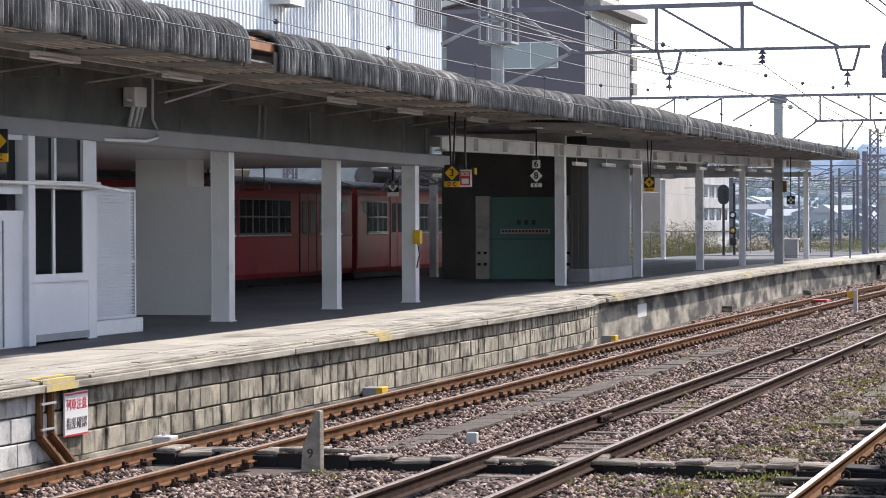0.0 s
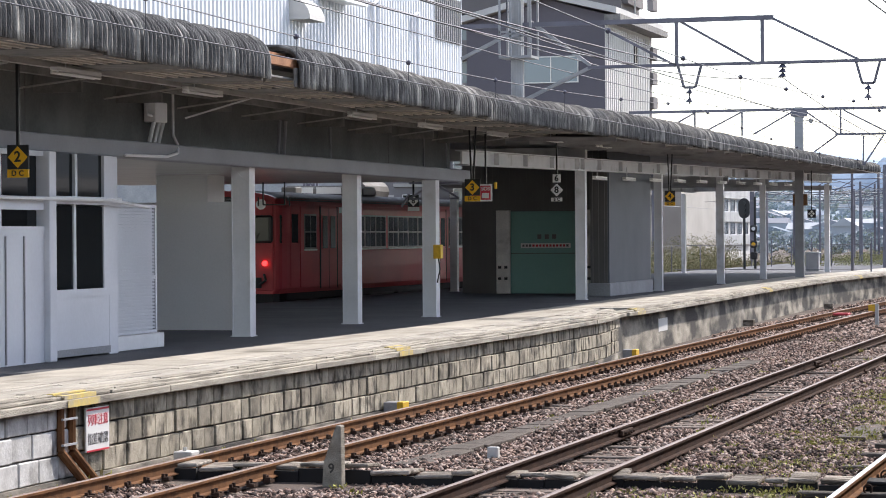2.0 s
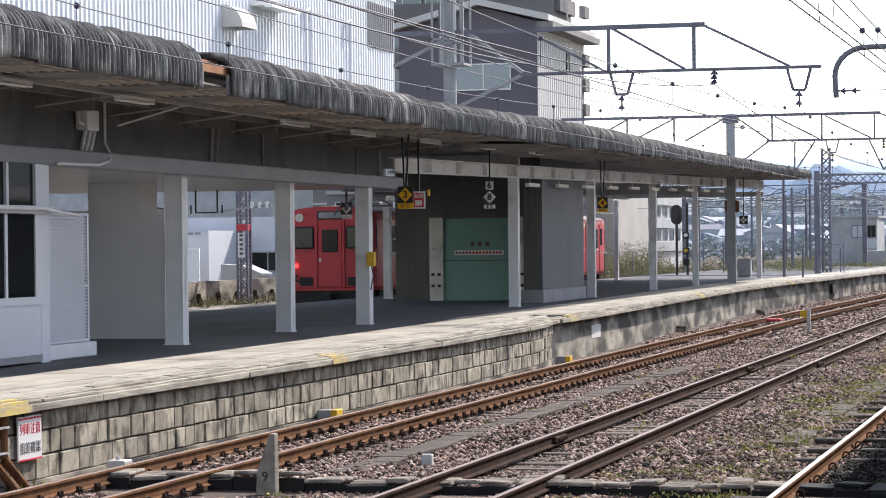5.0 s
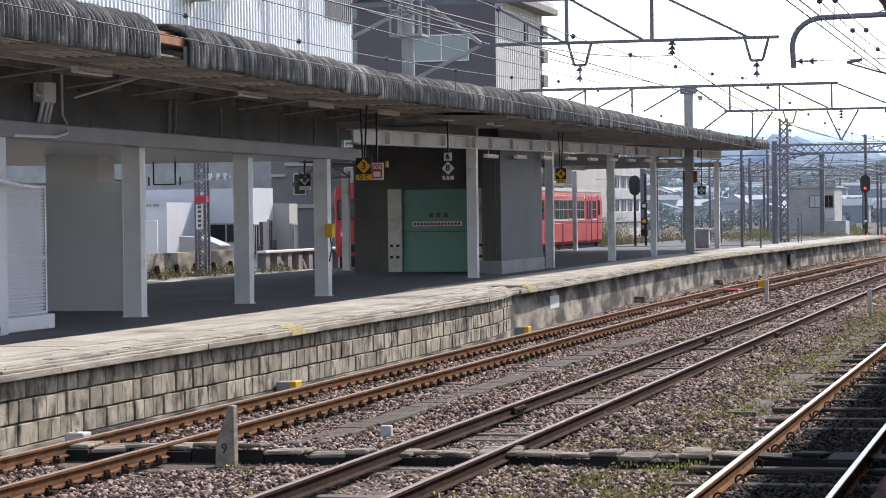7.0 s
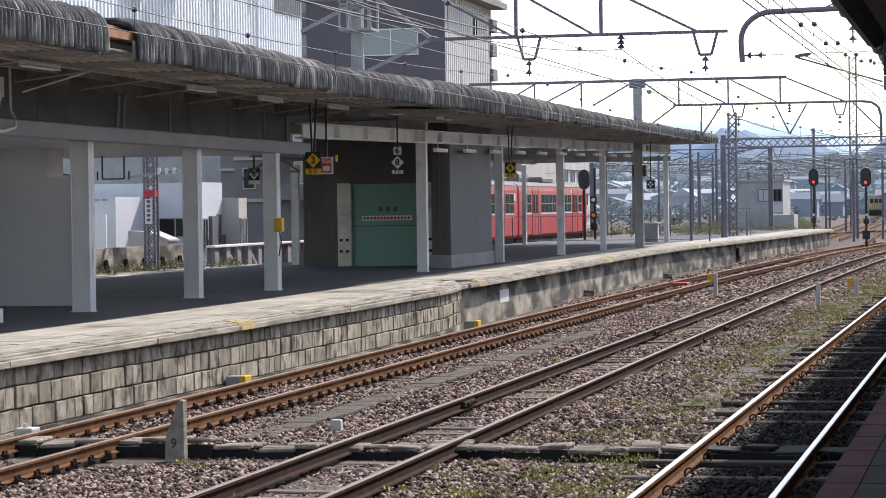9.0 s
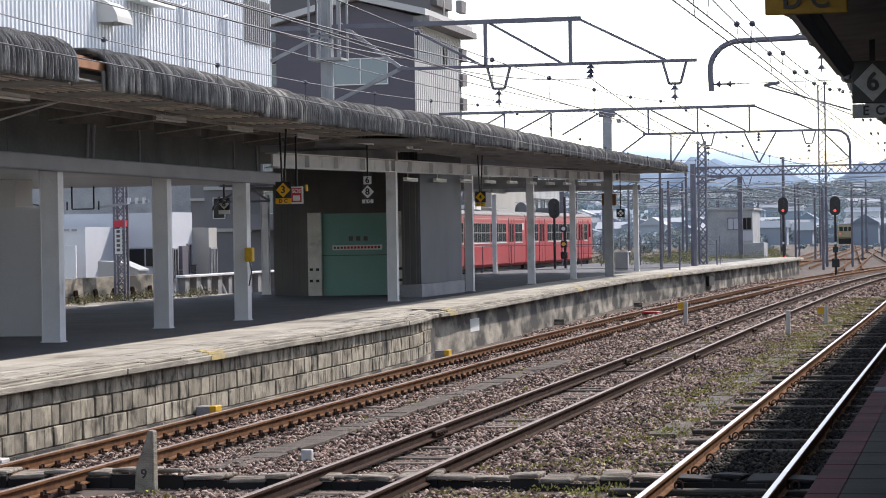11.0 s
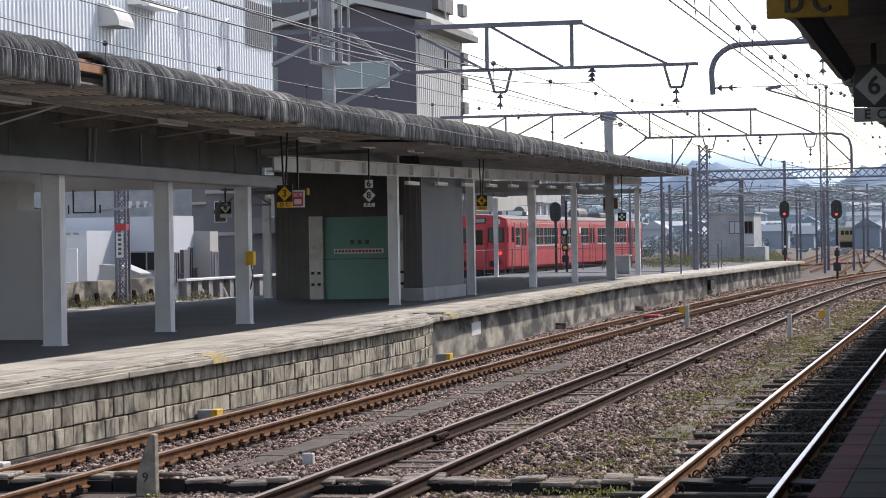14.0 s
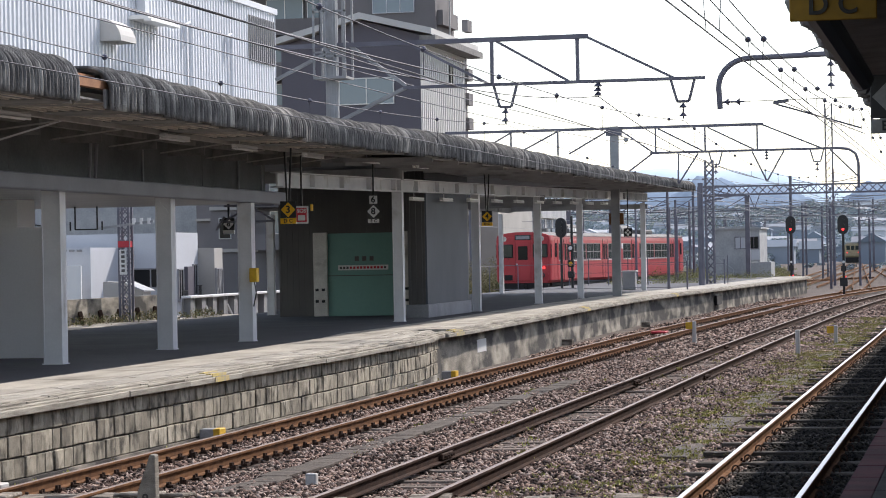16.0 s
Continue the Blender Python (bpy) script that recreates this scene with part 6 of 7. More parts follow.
for i in range(330):
    y = rng.uniform(420, 1150)
    x = -y * rng.uniform(-0.02, 0.3) - 8
    w, d, h, z = rng.uniform(3.5, 9.0), rng.uniform(5, 10), rng.uniform(2.2, 4.6), rise(y) - 0.5
    box(walls, x, x + w, y, y + d, z, z + h)
    e, r = 0.4, rng.uniform(0.8, 1.7)
    if rng.random() < 0.5:
        co = ((x - e, y - e, z + h), (x + w + e, y - e, z + h), (x + w + e, y + d + e, z + h), (x - e, y + d + e, z + h), (x - e, y + d / 2, z + h + r), (x + w + e, y + d / 2, z + h + r))
        fs = ((0, 1, 5, 4), (2, 3, 4, 5), (0, 4, 3), (1, 2, 5), (3, 2, 1, 0))
    else:
        co = ((x - e, y - e, z + h), (x + w + e, y - e, z + h), (x + w + e, y + d + e, z + h), (x - e, y + d + e, z + h), (x + w / 2, y - e, z + h + r), (x + w / 2, y + d + e, z + h + r))
        fs = ((0, 4, 5, 3), (1, 2, 5, 4), (0, 1, 4), (2, 3, 5), (3, 2, 1, 0))
    vs = [roofs.verts.new(c) for c in co]
    for f in fs:
        roofs.faces.new([vs[k] for k in f])
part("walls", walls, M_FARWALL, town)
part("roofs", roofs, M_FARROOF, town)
rng = np.random.default_rng(12)
# crowns that reach the ground, each a heap of leaf clumps
nt_, per_ = 700, 110
n = nt_ * per_
ty = rng.uniform(300, 1050, nt_)
tx = -ty * rng.uniform(-0.03, 0.31, nt_) - 6
tr_, th_ = rng.uniform(1.2, 3.2, nt_) * ty / 480, rng.uniform(1.6, 4.2, nt_) * ty / 520
yard_ = (ty < 445) & (tx / ty > -0.085)  # the open yard stays clear
th_, tr_ = np.where(yard_, 0.25, th_), np.where(yard_, 0.6, tr_)
ti = np.repeat(np.arange(nt_), per_)
q_ = rng.normal(0, 1, (n, 3))
q_ /= np.linalg.norm(q_, axis=1)[:, None]
q_ *= rng.uniform(0.55, 1.0, n)[:, None]
xx, yy = tx[ti] + q_[:, 0] * tr_[ti], ty[ti] + q_[:, 1] * tr_[ti]
zc = GZ + np.maximum(0, yy - 520) * 0.03 + th_[ti] * 0.5 * (1 + q_[:, 2])
V = np.zeros((n, 4, 3))
sz = rng.uniform(0.12, 0.34, n) * yy / 480
for k, (a, b) in enumerate(((-1, -0.4), (0.2, -0.9), (1, 0.3), (-0.3, 0.9))):
    V[:, k] = np.stack([xx + a * sz, yy + rng.uniform(-0.5, 0.5, n), zc + b * sz], 1)
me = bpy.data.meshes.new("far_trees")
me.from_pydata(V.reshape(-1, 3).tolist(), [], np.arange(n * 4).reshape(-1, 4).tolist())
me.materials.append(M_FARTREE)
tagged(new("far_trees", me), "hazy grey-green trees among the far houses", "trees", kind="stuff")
fl = thing("grey_flats", pose(0, 0, 0), "pale grey flats with window rows beyond the back track", "building")
part("body", nbox(-47.5, -41.2, 230, 250, GZ, 7.6), M_PALE, fl)
for r in range(3):
    part("band", nbox(-41.2, -40.9, 230, 250, 1.4 + r * 2.2, 2.3 + r * 2.2), M_CABIN, fl)
    for k in range(5):
        window(fl, pose(-41.18, 231 + k * 3.8, 2.4 + r * 2.2, 0, 0, 90), 2.4, 1.1, M_GLASSDARK, M_RENDERW, 2)
wl = thing("blank_hall", pose(0, 0, 0), "blank pale hall beyond the back track", "building")
part("body", nbox(-43, -36.6, 190, 205, GZ, 8.0), M_BEIGE, wl)
part("coping", nbox(-43.1, -36.5, 189.9, 205.1, 8.0, 8.2), M_PALE, wl)
# rails of the far yard
yt = thing("yard_rails", pose(0, 0, 0), "worn rails of the yard tracks fanning out", "rails", kind="stuff")
bm = bmesh.new()
for x0, x1, y0, y1 in ((-7.2, -13, 136, 330), (-7.2, -21.9, 150, 450), (-3.6, -8, 150, 380), (-3.6, -12.5, 142, 300), (-11, -17, 160, 390), (-13, -21, 165, 390), (-2.2, -3, 120, 400), (2, 0, 150, 400)):
    for s in (-0.54, 0.54):
        bar(bm, (x0 + s, y0, -0.06), (x1 + s, y1, -0.06), 0.06, 0.14)
part("rails", bm, M_RUST, yt)


# ---- the railcars ----
def car_body(L, cab):
    """Body shell from z 0.92 to the roof edge and over; y from 0 to L, the cab end at 0."""
    prof = []
    for x, z in ((1.28, 0.92), (1.385, 1.05), (1.4, 1.5), (1.4, 3.0), (1.36, 3.22)):
        prof.append((x, z))
    prof = [(-x, z) for x, z in prof][::-1] + prof
    prof = prof[5:] + [(-x, z) for x, z in prof[5:]][::-1]
    stations = [(0.0, 0.93, 0.0), (0.06, 0.965, 0), (0.2, 0.99, 0), (0.5, 1.0, 0), (L - 0.05, 1.0, 0), (L, 0.98, 0)]
    bm = bmesh.new()
    rings = [[bm.verts.new((x * s, y, z)) for x, z in prof] for y, s, _ in stations]
    n = len(prof)
    for a, b in zip(rings, rings[1:]):
        for i in range(n):
            bm.faces.new((a[i], a[(i + 1) % n], b[(i + 1) % n], b[i]))
    bm.faces.new(rings[0])
    bm.faces.new(rings[-1][::-1])
    bmesh.ops.recalc_face_normals(bm, faces=bm.faces)
    return bm


def railcar(name, label):
    L = 17.3
    c = thing(name, pose(0, 0, 0), label, "railcar", "railcars of the train")
    part("body", car_body(L, True), M_TRAIN, c, "vermilion painted body")
    # roof: barrel
    bm = bmesh.new()
    arc = [(1.36 * math.cos(a), 3.2 + 0.24 * math.sin(a)) for a in np.linspace(0, math.pi, 13)]
    rings = [[bm.verts.new((x * s, y, 3.2 + (z - 3.2) * t)) for x, z in arc] for y, s, t in ((0.05, 0.93, 0.55), (0.25, 0.97, 0.85), (0.7, 1, 1), (L, 1, 1))]
    for a, b in zip(rings, rings[1:]):
        for i in range(12):
            bm.faces.new((a[i], a[i + 1], b[i + 1], b[i]))
    bm.faces.new(rings[0]), bm.faces.new(rings[-1][::-1])
    bmesh.ops.recalc_face_normals(bm, faces=bm.faces)
    roof = part("roof", bm, M_TRAINROOF, c, "sooty grey barrel roof")
    cap = part("roof_brow", extrude([(1.3 * math.cos(a), 3.19 + 0.22 * math.sin(a)) for a in np.linspace(0, math.pi, 13)], [(0, -0.02, 0), (0, 0.3, 0)]), M_TRAIN, c)
    ac = part("air_conditioner", nbox(-0.9, 0.9, 6.6, 9.2, 3.36, 3.66, bevel=0.08), M_TRAINROOF, roof, "pale grilled roof unit")
    for k in range(2):
        part("grille", nbox(-0.75 + k * 0.8, -0.05 + k * 0.8, 6.57, 6.62, 3.44, 3.62), M_SIGNWHITE, ac)
        part("side_grille", nbox(0.88, 0.92, 6.8 + k * 1.2, 7.8 + k * 1.2, 3.44, 3.62), M_SIGNWHITE, ac)
    part("vent_tank", nrod((-0.3, 11.0, 3.6), (-0.3, 13.2, 3.6), 0.3, 12), M_TRAINROOF, roof)
    part("ventilator", nbox(-0.2, 0.2, 4.5, 5.0, 3.4, 3.6, bevel=0.03), M_TRAINROOF, roof)
    # cab front
    front = part("cab_front", nbox(-1.24, 1.24, -0.03, 0.02, 1.0, 3.15, bevel=0.02), M_TRAIN, c)
    for s in (-1, 1):
        w = part("windscreen", nbox(s * 0.86 - 0.37, s * 0.86 + 0.37, -0.06, 0.0, 2.15, 2.82, bevel=0.04), M_BLACK, front)
        part("glass", nbox(s * 0.84 - 0.31, s * 0.84 + 0.31, -0.07, -0.05, 2.2, 2.77, bevel=0.008), M_TRAINGLASS, w)
        part("wiper", bar(bmesh.new(), (s * 0.7, -0.09, 2.05), (s * 0.9, -0.09, 2.4), 0.02), M_BLACK, w)
        part("headlamp", nrod((s * 0.94, -0.06, 3.08), (s * 0.94, 0.2, 3.08), 0.125, 14), M_FRAME, front, "round headlamp")
        part("lens", nrod((s * 0.94, -0.07, 3.08), (s * 0.94, -0.065, 3.08), 0.09, 14), M_LENS, front)
        part("tail_lamp", nrod((s * 1.04, -0.05, 1.66), (s * 1.04, -0.09, 1.66), 0.062, 14), M_TAIL, front, "lit red tail lamp")
        part("jumper_cable", rod(rod(bmesh.new(), (s * 1.02, -0.08, 1.4), (s * 1.08, -0.12, 1.25), 0.03), (s * 1.08, -0.12, 1.25), (s * 0.9, -0.08, 1.15), 0.03), M_BLACK, front)
        part("step_grille", nbox(s * 0.74 - 0.2, s * 0.74 + 0.2, -0.05, -0.02, 1.06, 1.32), M_UNDER, front)
        sc = part("corner_glass", nbox(s * 1.36 - 0.025, s * 1.36 + 0.025, 0.1, 0.42, 2.15, 2.82), M_GLASSDARK, c, "dark wrap-round cab side glass")
    dr = part("end_door", nbox(-0.36, 0.36, -0.055, -0.02, 1.05, 2.95, bevel=0.015), M_TRAIN, front)
    part("door_window", nbox(-0.24, 0.24, -0.075, -0.05, 2.05, 2.72, bevel=0.015), M_GLASSDARK, dr)
    part("door_handle", nbox(-0.33, -0.27, -0.1, -0.055, 1.78, 1.88), M_FRAME, dr)
    for x in (-0.42, 0.42):
        part("door_pillar", nbox(x - 0.03, x + 0.03, -0.075, -0.02, 1.0, 3.0), M_TRAIN, front)
    db = part("destination_box", nbox(-0.4, 0.4, -0.06, -0.01, 3.02, 3.27, bevel=0.02), M_BLACK, front)
    part("blind", nbox(-0.34, 0.34, -0.066, -0.058, 3.06, 3.23), M_PLINTH, db)
    part("skirt", nbox(-1.2, 1.2, 0.05, 0.5, 0.55, 0.95), M_UNDER, c)
    part("coupler", nbox(-0.15, 0.15, -0.5, 0.4, 0.6, 0.85, bevel=0.03), M_UNDER, c)
    # sides
    for s in (-1, 1):
        def side(nm, y0, y1, z0, z1, m_, d=0.012, lab="", par=None):
            x = s * 1.4
            return part(nm, nbox(min(x, x + s * d), max(x, x + s * d), y0, y1, z0, z1, bevel=0.004), m_, par or c, lab)
        side("crew_door", 0.75, 1.35, 1.05, 3.05, M_TRAIN, 0.01)
        side("crew_window", 0.82, 1.28, 2.15, 2.85, M_GLASSDARK, 0.014)
        side("door_post", 1.45, 1.5, 1.05, 3.05, M_TRAIN, 0.02)
        for y, n in ((1.75, 1), (4.7, 4), (8.6, 4), (14.55, 2)):
            for k in range(n):
                y0 = y + k * 0.93
                w = side("window", y0, y0 + 0.9, 1.98, 2.86, M_WINFRAME, 0.016, "pale-framed sliding window")
                for o in (0.045, 0.47):
                    side("glass", y0 + o, y0 + o + 0.385, 2.03, 2.4, M_TRAINGLASS, 0.02, "", w)
                    side("glass", y0 + o, y0 + o + 0.385, 2.44, 2.82, M_TRAINGLASS, 0.02, "", w)
                side("sill", y0 - 0.02, y0 + 0.92, 1.95, 1.985, M_SIGNWHITE, 0.03, "", w)
        for y in (3.0, 13.0):
            d = side("double_door", y, y + 1.25, 1.02, 3.02, M_TRAIN, 0.008)
            side("door_edge", y - 0.09, y, 1.0, 3.06, M_UNDER, 0.014, "", d)
            side("door_edge", y + 1.25, y + 1.31, 1.0, 3.06, M_UNDER, 0.014, "", d)
            side("door_gap", y + 0.61, y + 0.64, 1.0, 3.02, M_UNDER, 0.012, "", d)
            for o in (0.13, 0.74):
                side("door_glass", y + o, y + o + 0.38, 2.0, 2.82, M_TRAINGLASS, 0.018, "", d)
        side("marker_plate", 16.4, 16.75, 2.55, 2.85, M_SIGNWHITE, 0.012)
        side("rain_strip", 0.4, L, 3.08, 3.1, M_TRAIN, 0.018)
        side("route_board", 4.45, 4.65, 2.9, 3.05, M_SIGNWHITE, 0.012)
        side("gutter", 0.5, L, 3.17, 3.21, M_TRAINROOF, 0.02)
        side("sill_line", 0.3, L, 1.9, 1.93, M_TRAIN, 0.01)
    part("underframe", nbox(-1.2, 1.2, 1.0, L - 0.3, 0.75, 0.95), M_UNDER, c)
    for y0, y1 in ((4.9, 7.1), (7.5, 9.6), (10.0, 12.2)):
        part("equipment_box", nbox(-1.25, 1.25, y0, y1, 0.4, 0.78, bevel=0.03), M_UNDER, c)
    for yb_ in (2.7, L - 2.7):
        b = part("bogie", nbox(-1.0, 1.0, yb_ - 1.5, yb_ + 1.5, 0.4, 0.72, bevel=0.04), M_UNDER, c)
        for yy in (yb_ - 1.05, yb_ + 1.05):
            for x in (-0.54, 0.54):
                part("wheel", nrod((x - 0.06, yy, 0.433), (x + 0.06, yy, 0.433), 0.43, 20), M_UNDER, b)
    return c


car_a = railcar("railcar", "vermilion diesel railcar with lit red tail lamps")
car_b = copy_thing(car_a, pose(TRAIN_X, 100, 0))
tagged(car_b, "vermilion diesel railcar leading the train")
part("gangway", nbox(-0.55, 0.55, 17.25, 17.75, 1.0, 3.1, bevel=0.03), M_UNDER, car_a, "black gangway bellows between the cars")


def train_x(y):
    return TRAIN_X + max(0.0, y - 113.0) ** 2 * 0.00134


def motions():
    """The train draws out of the station; y is its tail's place along the track."""
    tail = smooth_along([(0.0, 46.9), (1.0, 51.6), (2.0, 56.9), (3.5, 63.3), (4.2, 66.9), (6.3, 77.0), (7.0, 80.2), (8.0, 84.9), (9.0, 89.5), (10.0, 94.3), (12.5, 105.1), (14.0, 111.5), (16.0, 121.1)])
    rows_a, rows_b = [], []
    for i in range(33):
        t = i * 0.5
        y = tail(t)
        for rows, a, b, flip in ((rows_a, y + 2.7, y + 14.6, False), (rows_b, y + 17.7 + 2.7, y + 17.7 + 14.6, True)):
            xa, xb = train_x(a), train_x(b)
            turn = -math.degrees(math.atan2(xb - xa, b - a))
            cx, cy = (xa + xb) / 2, (a + b) / 2
            d = Vector((-math.sin(radians(turn)), math.cos(radians(turn)), 0)) * 8.65
            if flip:
                rows.append((t, pose(cx + d.x, cy + d.y, 0, 0, 0, turn + 180)))
            else:
                rows.append((t, pose(cx - d.x, cy - d.y, 0, 0, 0, turn)))
    walk(car_a, rows_a)
    walk(car_b, rows_b)

# ---- weeds and bushes ----
def leaf_cloud(name, spots, m, label, seed=1):
    """Many small bent leaves round the given spots: (x, y, z, spread, height, count, leaf length)."""
    rng = np.random.default_rng(seed)
    V, F = [], []
    for x, y, z, r, h, n, ll in spots:
        n = int(n)
        a = rng.uniform(0, 2 * np.pi, n)
        rr = r * np.sqrt(rng.uniform(0, 1, n))
        px, py = x + rr * np.cos(a), y + rr * np.sin(a) * 1.4
        pz = z + h * rng.uniform(0, 1, n) * (1 - 0.6 * (rr / max(r, 1e-3)) ** 2)
        d = rng.normal(0, 1, (n, 3))
        d[:, 2] = np.abs(d[:, 2]) + 0.3
        d /= np.linalg.norm(d, axis=1)[:, None]
        e = np.cross(d, rng.normal(0, 1, (n, 3)))
        e /= np.linalg.norm(e, axis=1)[:, None] + 1e-6
        l = ll * rng.uniform(0.5, 1.3, n)[:, None]
        c = np.stack([px, py, pz], 1)
        quad = np.stack([c, c + d * l * 0.5 + e * l * 0.22, c + d * l, c + d * l * 0.5 - e * l * 0.22], 1)
        b = len(V) * 4
        V.extend(quad)
    V = np.array(V).reshape(-1, 3)
    k = np.arange(len(V)).reshape(-1, 4)
    me = bpy.data.meshes.new(name)
    me.from_pydata(V.tolist(), [], k.tolist())
    me.materials.append(m)
    return tagged(new(name, me), label, "plants", kind="stuff")


rng = random.Random(17)
spots = []
for i in range(980):
    x, y = rng.uniform(-5.0, -3.2), 19 + 71 * rng.random() ** 0.8
    if rng.random() < 0.5:
        x = rng.uniform(-4.4, -3.4)
    spots.append((x, y, GZ + 0.03, rng.uniform(0.06, 0.3), rng.uniform(0.02, 0.05), rng.randint(12, 60), rng.uniform(0.02, 0.045)))
for i in range(36):
    spots.append((rng.uniform(-5.0, -2.9), rng.uniform(20.3, 23.0), GZ + 0.03, rng.uniform(0.06, 0.22), 0.06, 22, 0.05))
for i in range(60):
    spots.append((rng.uniform(-8.2, -4.8), rng.uniform(19, 60), GZ + 0.03, 0.08, 0.05, 16, 0.05))
for i in range(40):
    spots.append((-10.35 + rng.uniform(-0.1, 0.1), rng.uniform(20, 48), GZ + 0.05, 0.1, 0.05, 10, 0.04))
spots.append((-10.2, 23.0, GZ + 0.02, 0.15, 0.12, 60, 0.07))
leaf_cloud("weeds", spots, M_LEAF, "sparse yellow-green weeds in the gravel")
spots = []
for i in range(110):
    y = rng.uniform(97, 150)
    spots.append((rng.uniform(-27.5, -24.6), y, GZ, rng.uniform(0.5, 1.3), rng.uniform(1.2, 2.8), 760, 0.09))
for i in range(26):
    spots.append((rng.uniform(-27, -25.3), rng.uniform(58, 84), 0.4, 0.5, 0.3, 120, 0.09))
for i in range(60):
    spots.append((rng.uniform(-25.5, -19.5), rng.uniform(128, 185), GZ, rng.uniform(0.5, 1.4), rng.uniform(0.7, 1.9), 520, 0.1))
leaf_cloud("bushes", spots, M_BUSH, "dry green and straw bushes beside the back track", 4)
spots = []
for i in range(44):
    spots.append((rng.uniform(-19, -11.4), rng.uniform(121, 150), PZ - 0.1 if rng.random() < 0.6 else GZ, rng.uniform(0.4, 1.0), rng.uniform(0.3, 0.9), 330, 0.08))
for i in range(130):
    y = rng.uniform(152, 330)
    spots.append((-y * rng.uniform(0.075, 0.125), y, GZ, rng.uniform(0.6, 2.0), rng.uniform(0.2, 0.6), 260, 0.12))
leaf_cloud("weeds", spots, M_YARDWEED, "straw-coloured weeds at the platform's overgrown end", 6)

# ---- pieces: ballast, blocks, coping, paving ----
def stones(name, n, x0, x1, y0, y1, s0, s1, seed, z=GZ, m=M_STONE, label="loose brown and grey crushed-stone ballast"):
    """Crushed stones as small lopsided octahedra resting in the bed."""
    rng = np.random.default_rng(seed)
    u = rng.uniform(0, 1, n)
    y = y0 + (y1 - y0) * u**1.5
    x = rng.uniform(x0, x1, n)
    base = np.array([(1, 0, 0), (0, 1, 0), (-1, 0, 0), (0, -1, 0), (0, 0, 1), (0, 0, -1)], float)
    tri = np.array([(0, 1, 4), (1, 2, 4), (2, 3, 4), (3, 0, 4), (1, 0, 5), (2, 1, 5), (3, 2, 5), (0, 3, 5)])
    s = rng.uniform(s0, s1, n)[:, None, None] * rng.uniform(0.55, 1.3, (n, 6, 1))
    v = base[None] * s
    v *= np.array((1.35, 0.8, 0.75))
    a = rng.uniform(0, 6.28, n)
    ca, sa = np.cos(a)[:, None], np.sin(a)[:, None]
    t = rng.uniform(-0.6, 0.6, n)[:, None]
    vx = v[:, :, 0] * ca - v[:, :, 1] * sa
    vy = v[:, :, 0] * sa + v[:, :, 1] * ca
    vz = v[:, :, 2] + vx * t
    hump = 0.02 * np.sin(x * 2.3) + 0.02 * np.sin(y * 1.1 + x)
    P = np.stack([vx + x[:, None], vy + y[:, None], vz + z + 0.01 + hump[:, None] + rng.uniform(-0.01, 0.02, n)[:, None]], -1)
    P[:, :, 2] -= np.where((y > 23.0) & (y < 23.9), 0.04, 0.0)[:, None]
    P = P.reshape(-1, 3)
    F = (tri[None] + (np.arange(n) * 6)[:, None, None]).reshape(-1, 3)
    me = bpy.data.meshes.new(name)
    me.vertices.add(len(P))
    me.vertices.foreach_set("co", P.ravel())
    me.loops.add(len(F) * 3)
    me.loops.foreach_set("vertex_index", F.ravel().astype(np.int32))
    me.polygons.add(len(F))
    me.polygons.foreach_set("loop_start", np.arange(0, len(F) * 3, 3, dtype=np.int32))
    me.update(calc_edges=True)
    me.materials.append(m)
    return tagged(new(name, me), label, "ballast", kind="stuff")


stones("ballast", 190000, -10.42, -2.74, 17.5, 62, 0.016, 0.042, 1)
stones("ballast", 46000, -10.9, -2.74, 60, 130, 0.035, 0.07, 2)
# blackened strip, from the edge of the canopy's shadow inward
stones("ballast", 30000, -2.74, -1.0, 14, 75, 0.018, 0.04, 7, GZ + 0.012, M_SHADESTONE, "ballast of the near track, blackened for the canopy's shade")
stones("ballast", 9000, -27, -20.6, 45, 140, 0.06, 0.1, 3, GZ)

# stone blocks of the platform's face
rng = random.Random(4)
courses = [(0.615, 0.412), (0.408, 0.163), (0.159, -0.078)]
part("joint_backing", extrude([(-0.31, GZ - 0.05), (-0.13, GZ - 0.05), (-0.13, 0.615), (-0.31, 0.615)], [(EDGE(y), y, 0) for y in np.arange(17, 50.1, 0.5)]), M_MORTAR, plat)
part("footing", extrude([(-0.16, GZ - 0.05), (-0.06, GZ - 0.05), (-0.07, -0.08), (-0.16, -0.08)], [(EDGE(y), y, 0) for y in np.arange(17, 50.1, 0.5)]), M_WALLCON, plat, "rough concrete footing")
widths = (0.25, 0.3, 0.35)
for ci, (zt, zb) in enumerate(courses):
    meshes = []
    for w in (*widths, 0.44):
        b = nbox(-0.05, 0.0, -w / 2 + 0.007, w / 2 - 0.007, zb + 0.006, zt - 0.006, bevel=0.01)
        me = bpy.data.meshes.new("block")
        b.to_mesh(me)
        b.free()
        me.materials.append(M_BLOCK if w < 0.4 else M_BLOCKW)
        meshes.append(me)
    y = 19.0 + ci * 0.13
    while y < 49.4:
        k = rng.randrange(3) if y > 22.35 else 3
        w = (*widths, 0.44)[k]
        o = new("block", meshes[k])
        o.parent = plat
        yc = y + w / 2
        sl = (EDGE(yc + 0.15) - EDGE(yc - 0.15)) / 0.3
        o.location = (EDGE(yc) - 0.095 + rng.uniform(-0.012, 0.012), yc, rng.uniform(-0.003, 0.003))
        o.rotation_euler = (0, 0, -math.atan(sl) + rng.uniform(-0.02, 0.02))
        y += w
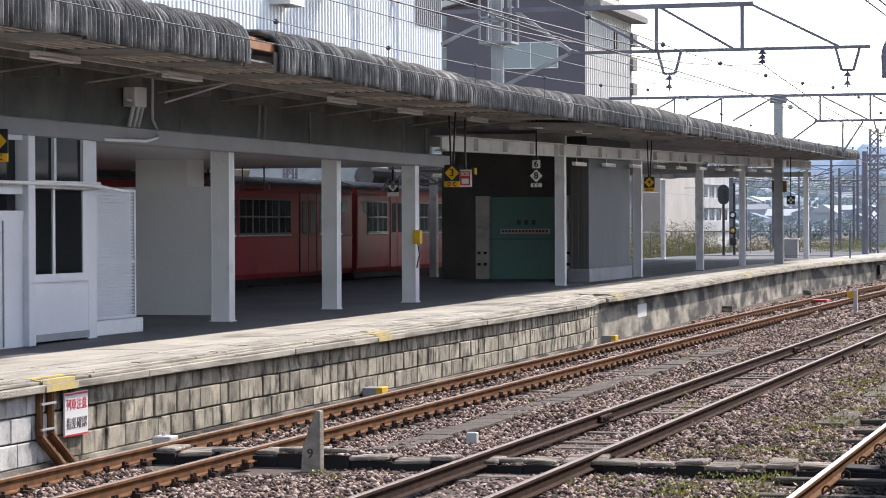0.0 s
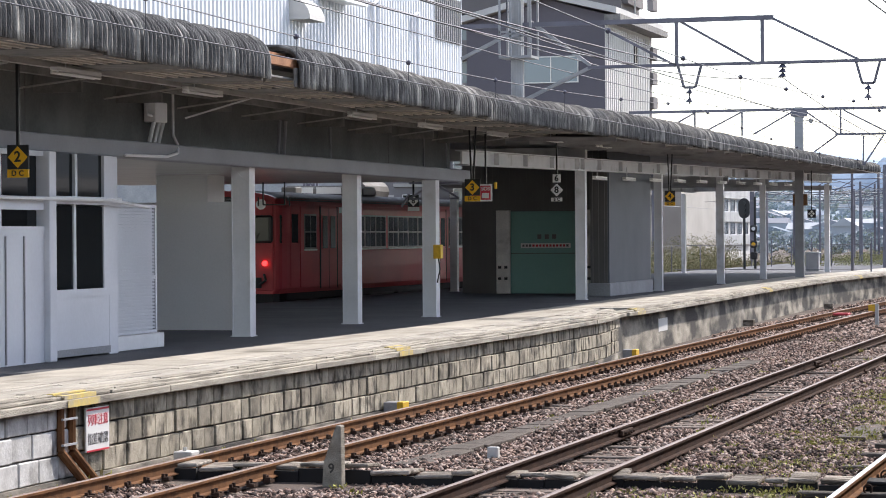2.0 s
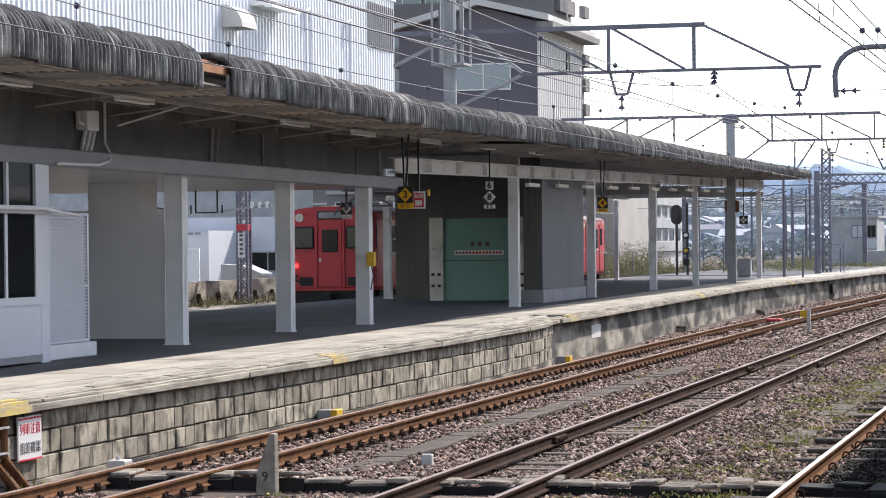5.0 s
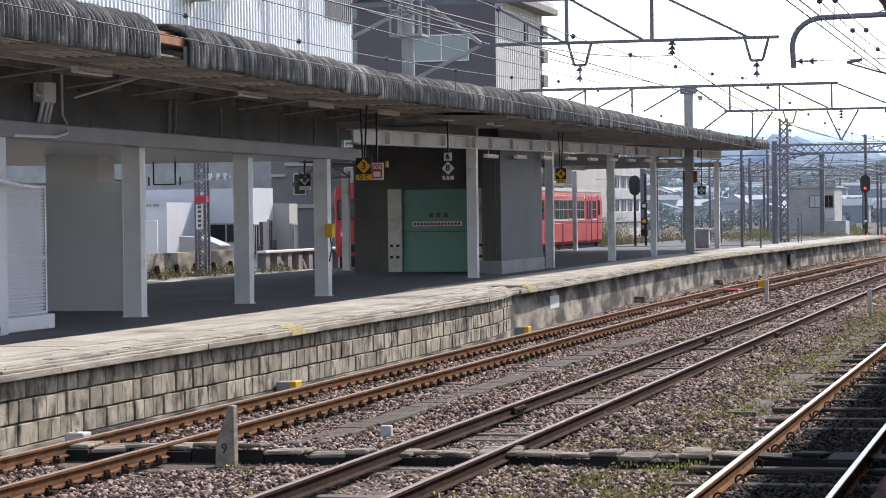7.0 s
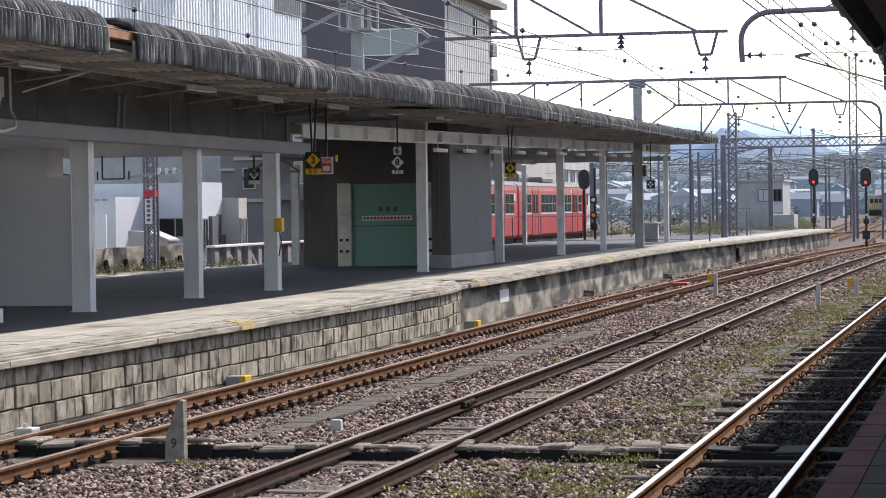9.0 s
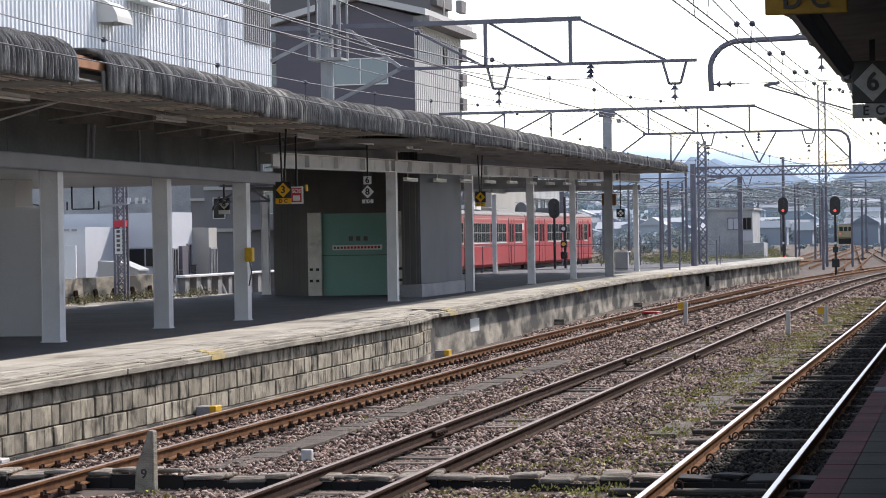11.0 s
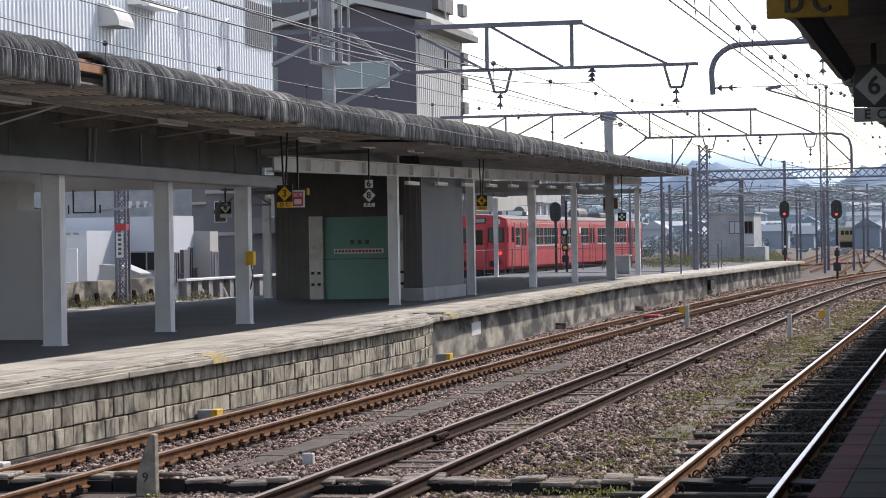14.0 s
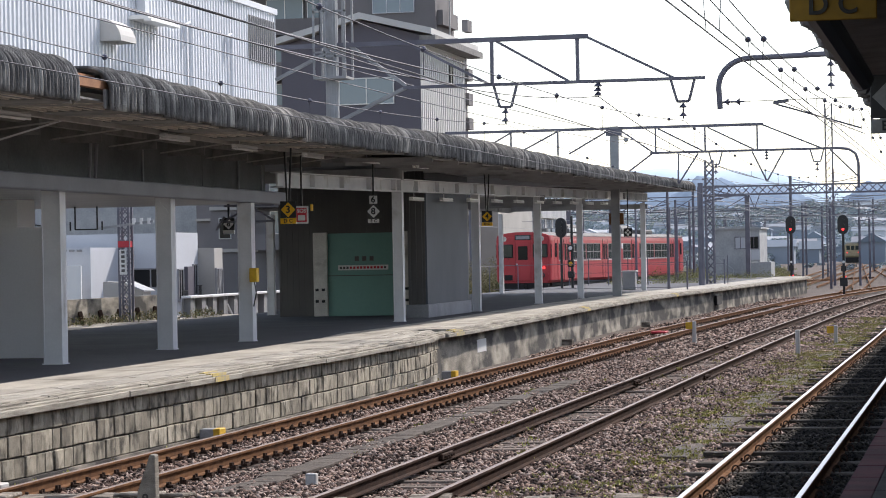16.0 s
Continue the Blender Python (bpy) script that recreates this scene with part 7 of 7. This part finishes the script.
# plastered wall of the far half
part("concrete_face", extrude([(-0.32, GZ - 0.05), (-0.17, GZ - 0.05), (-0.21, PZ - 0.14), (-0.32, PZ - 0.14)], [(EDGE(y), y, 0) for y in np.arange(49.5, 147, 1.5)]), M_WALLCON, plat, "stained plastered concrete face")
# black box on the face paints the darkness of a recess
part("wall_recess", nbox(EDGE(106) - 0.2, EDGE(106) - 0.09, 104.6, 106.4, 0.05, 0.45), M_SHADEBLACK, plat)

# coping stones and paving slabs
def run_pieces(name, x0, x1, z0, z1, L, y0, y1, m, seed, bev=0.012, jitter=0.006, gap=0.005, rough=0.003):
    rng = random.Random(seed)
    b = nbox(x0, x1, -L / 2 + gap, L / 2 - gap, z0, z1, bevel=bev)
    me = bpy.data.meshes.new(name)
    b.to_mesh(me)
    b.free()
    me.materials.append(m)
    y = y0
    while y < y1:
        yc = y + L / 2
        sl = (EDGE(yc + 0.3) - EDGE(yc - 0.3)) / 0.6
        o = new(name, me)
        o.parent = plat
        o.location = (EDGE(yc) + rng.uniform(-jitter, jitter), yc, rng.uniform(-rough, rough * 0.6))
        o.rotation_euler = (0, 0, -math.atan(sl))
        y += L


run_pieces("coping_slab", -0.35, 0.0, PZ - 0.138, PZ - 0.062, 2.3, 18.0, 146.5, M_COPING, 1, 0.008, 0.008, 0.003)
for k, (x0, x1, z1, L) in enumerate(((-0.13, -0.05, -0.03, 1.37), (-0.215, -0.145, -0.012, 0.93), (-0.34, -0.23, 0.0, 1.13))):
    run_pieces("edge_stone", x0, x1, PZ - 0.061, PZ + z1, L, 18.0 + 0.2 * k, 50.0, M_COPING, 5 + k, 0.006, 0.01, 0.003, 0.008)
    run_pieces("edge_stone", x0, x1, PZ - 0.061, PZ + z1, L * 1.7, 51.5, 146.5, M_COPING, 15 + k, 0.006, 0.004, 0.004, 0.003)
for k, (x0, x1, L) in enumerate(((-0.46, -0.355, 0.83), (-0.58, -0.47, 1.21), (-0.69, -0.59, 0.97), (-0.81, -0.7, 1.33), (-0.93, -0.82, 1.07))):
    run_pieces("paving_strip", x0, x1, PZ - 0.135, PZ - 0.002, L, 18.0 + 0.13 * k, 50.0, M_PAVE, 20 + k, 0.004, 0.004, 0.003, 0.006)
run_pieces("paving_slab", -0.94, -0.35, PZ - 0.135, PZ - 0.003, 0.6, 51.5, 146.5, M_PAVE, 2, 0.003, 0.002, 0.002)
run_pieces("paving_strip", -2.02, -0.95, PZ - 0.135, PZ + 0.004, 1.2, 18.0, 146.5, M_PAVE, 3, 0.002, 0.002, 0.001)

motions()
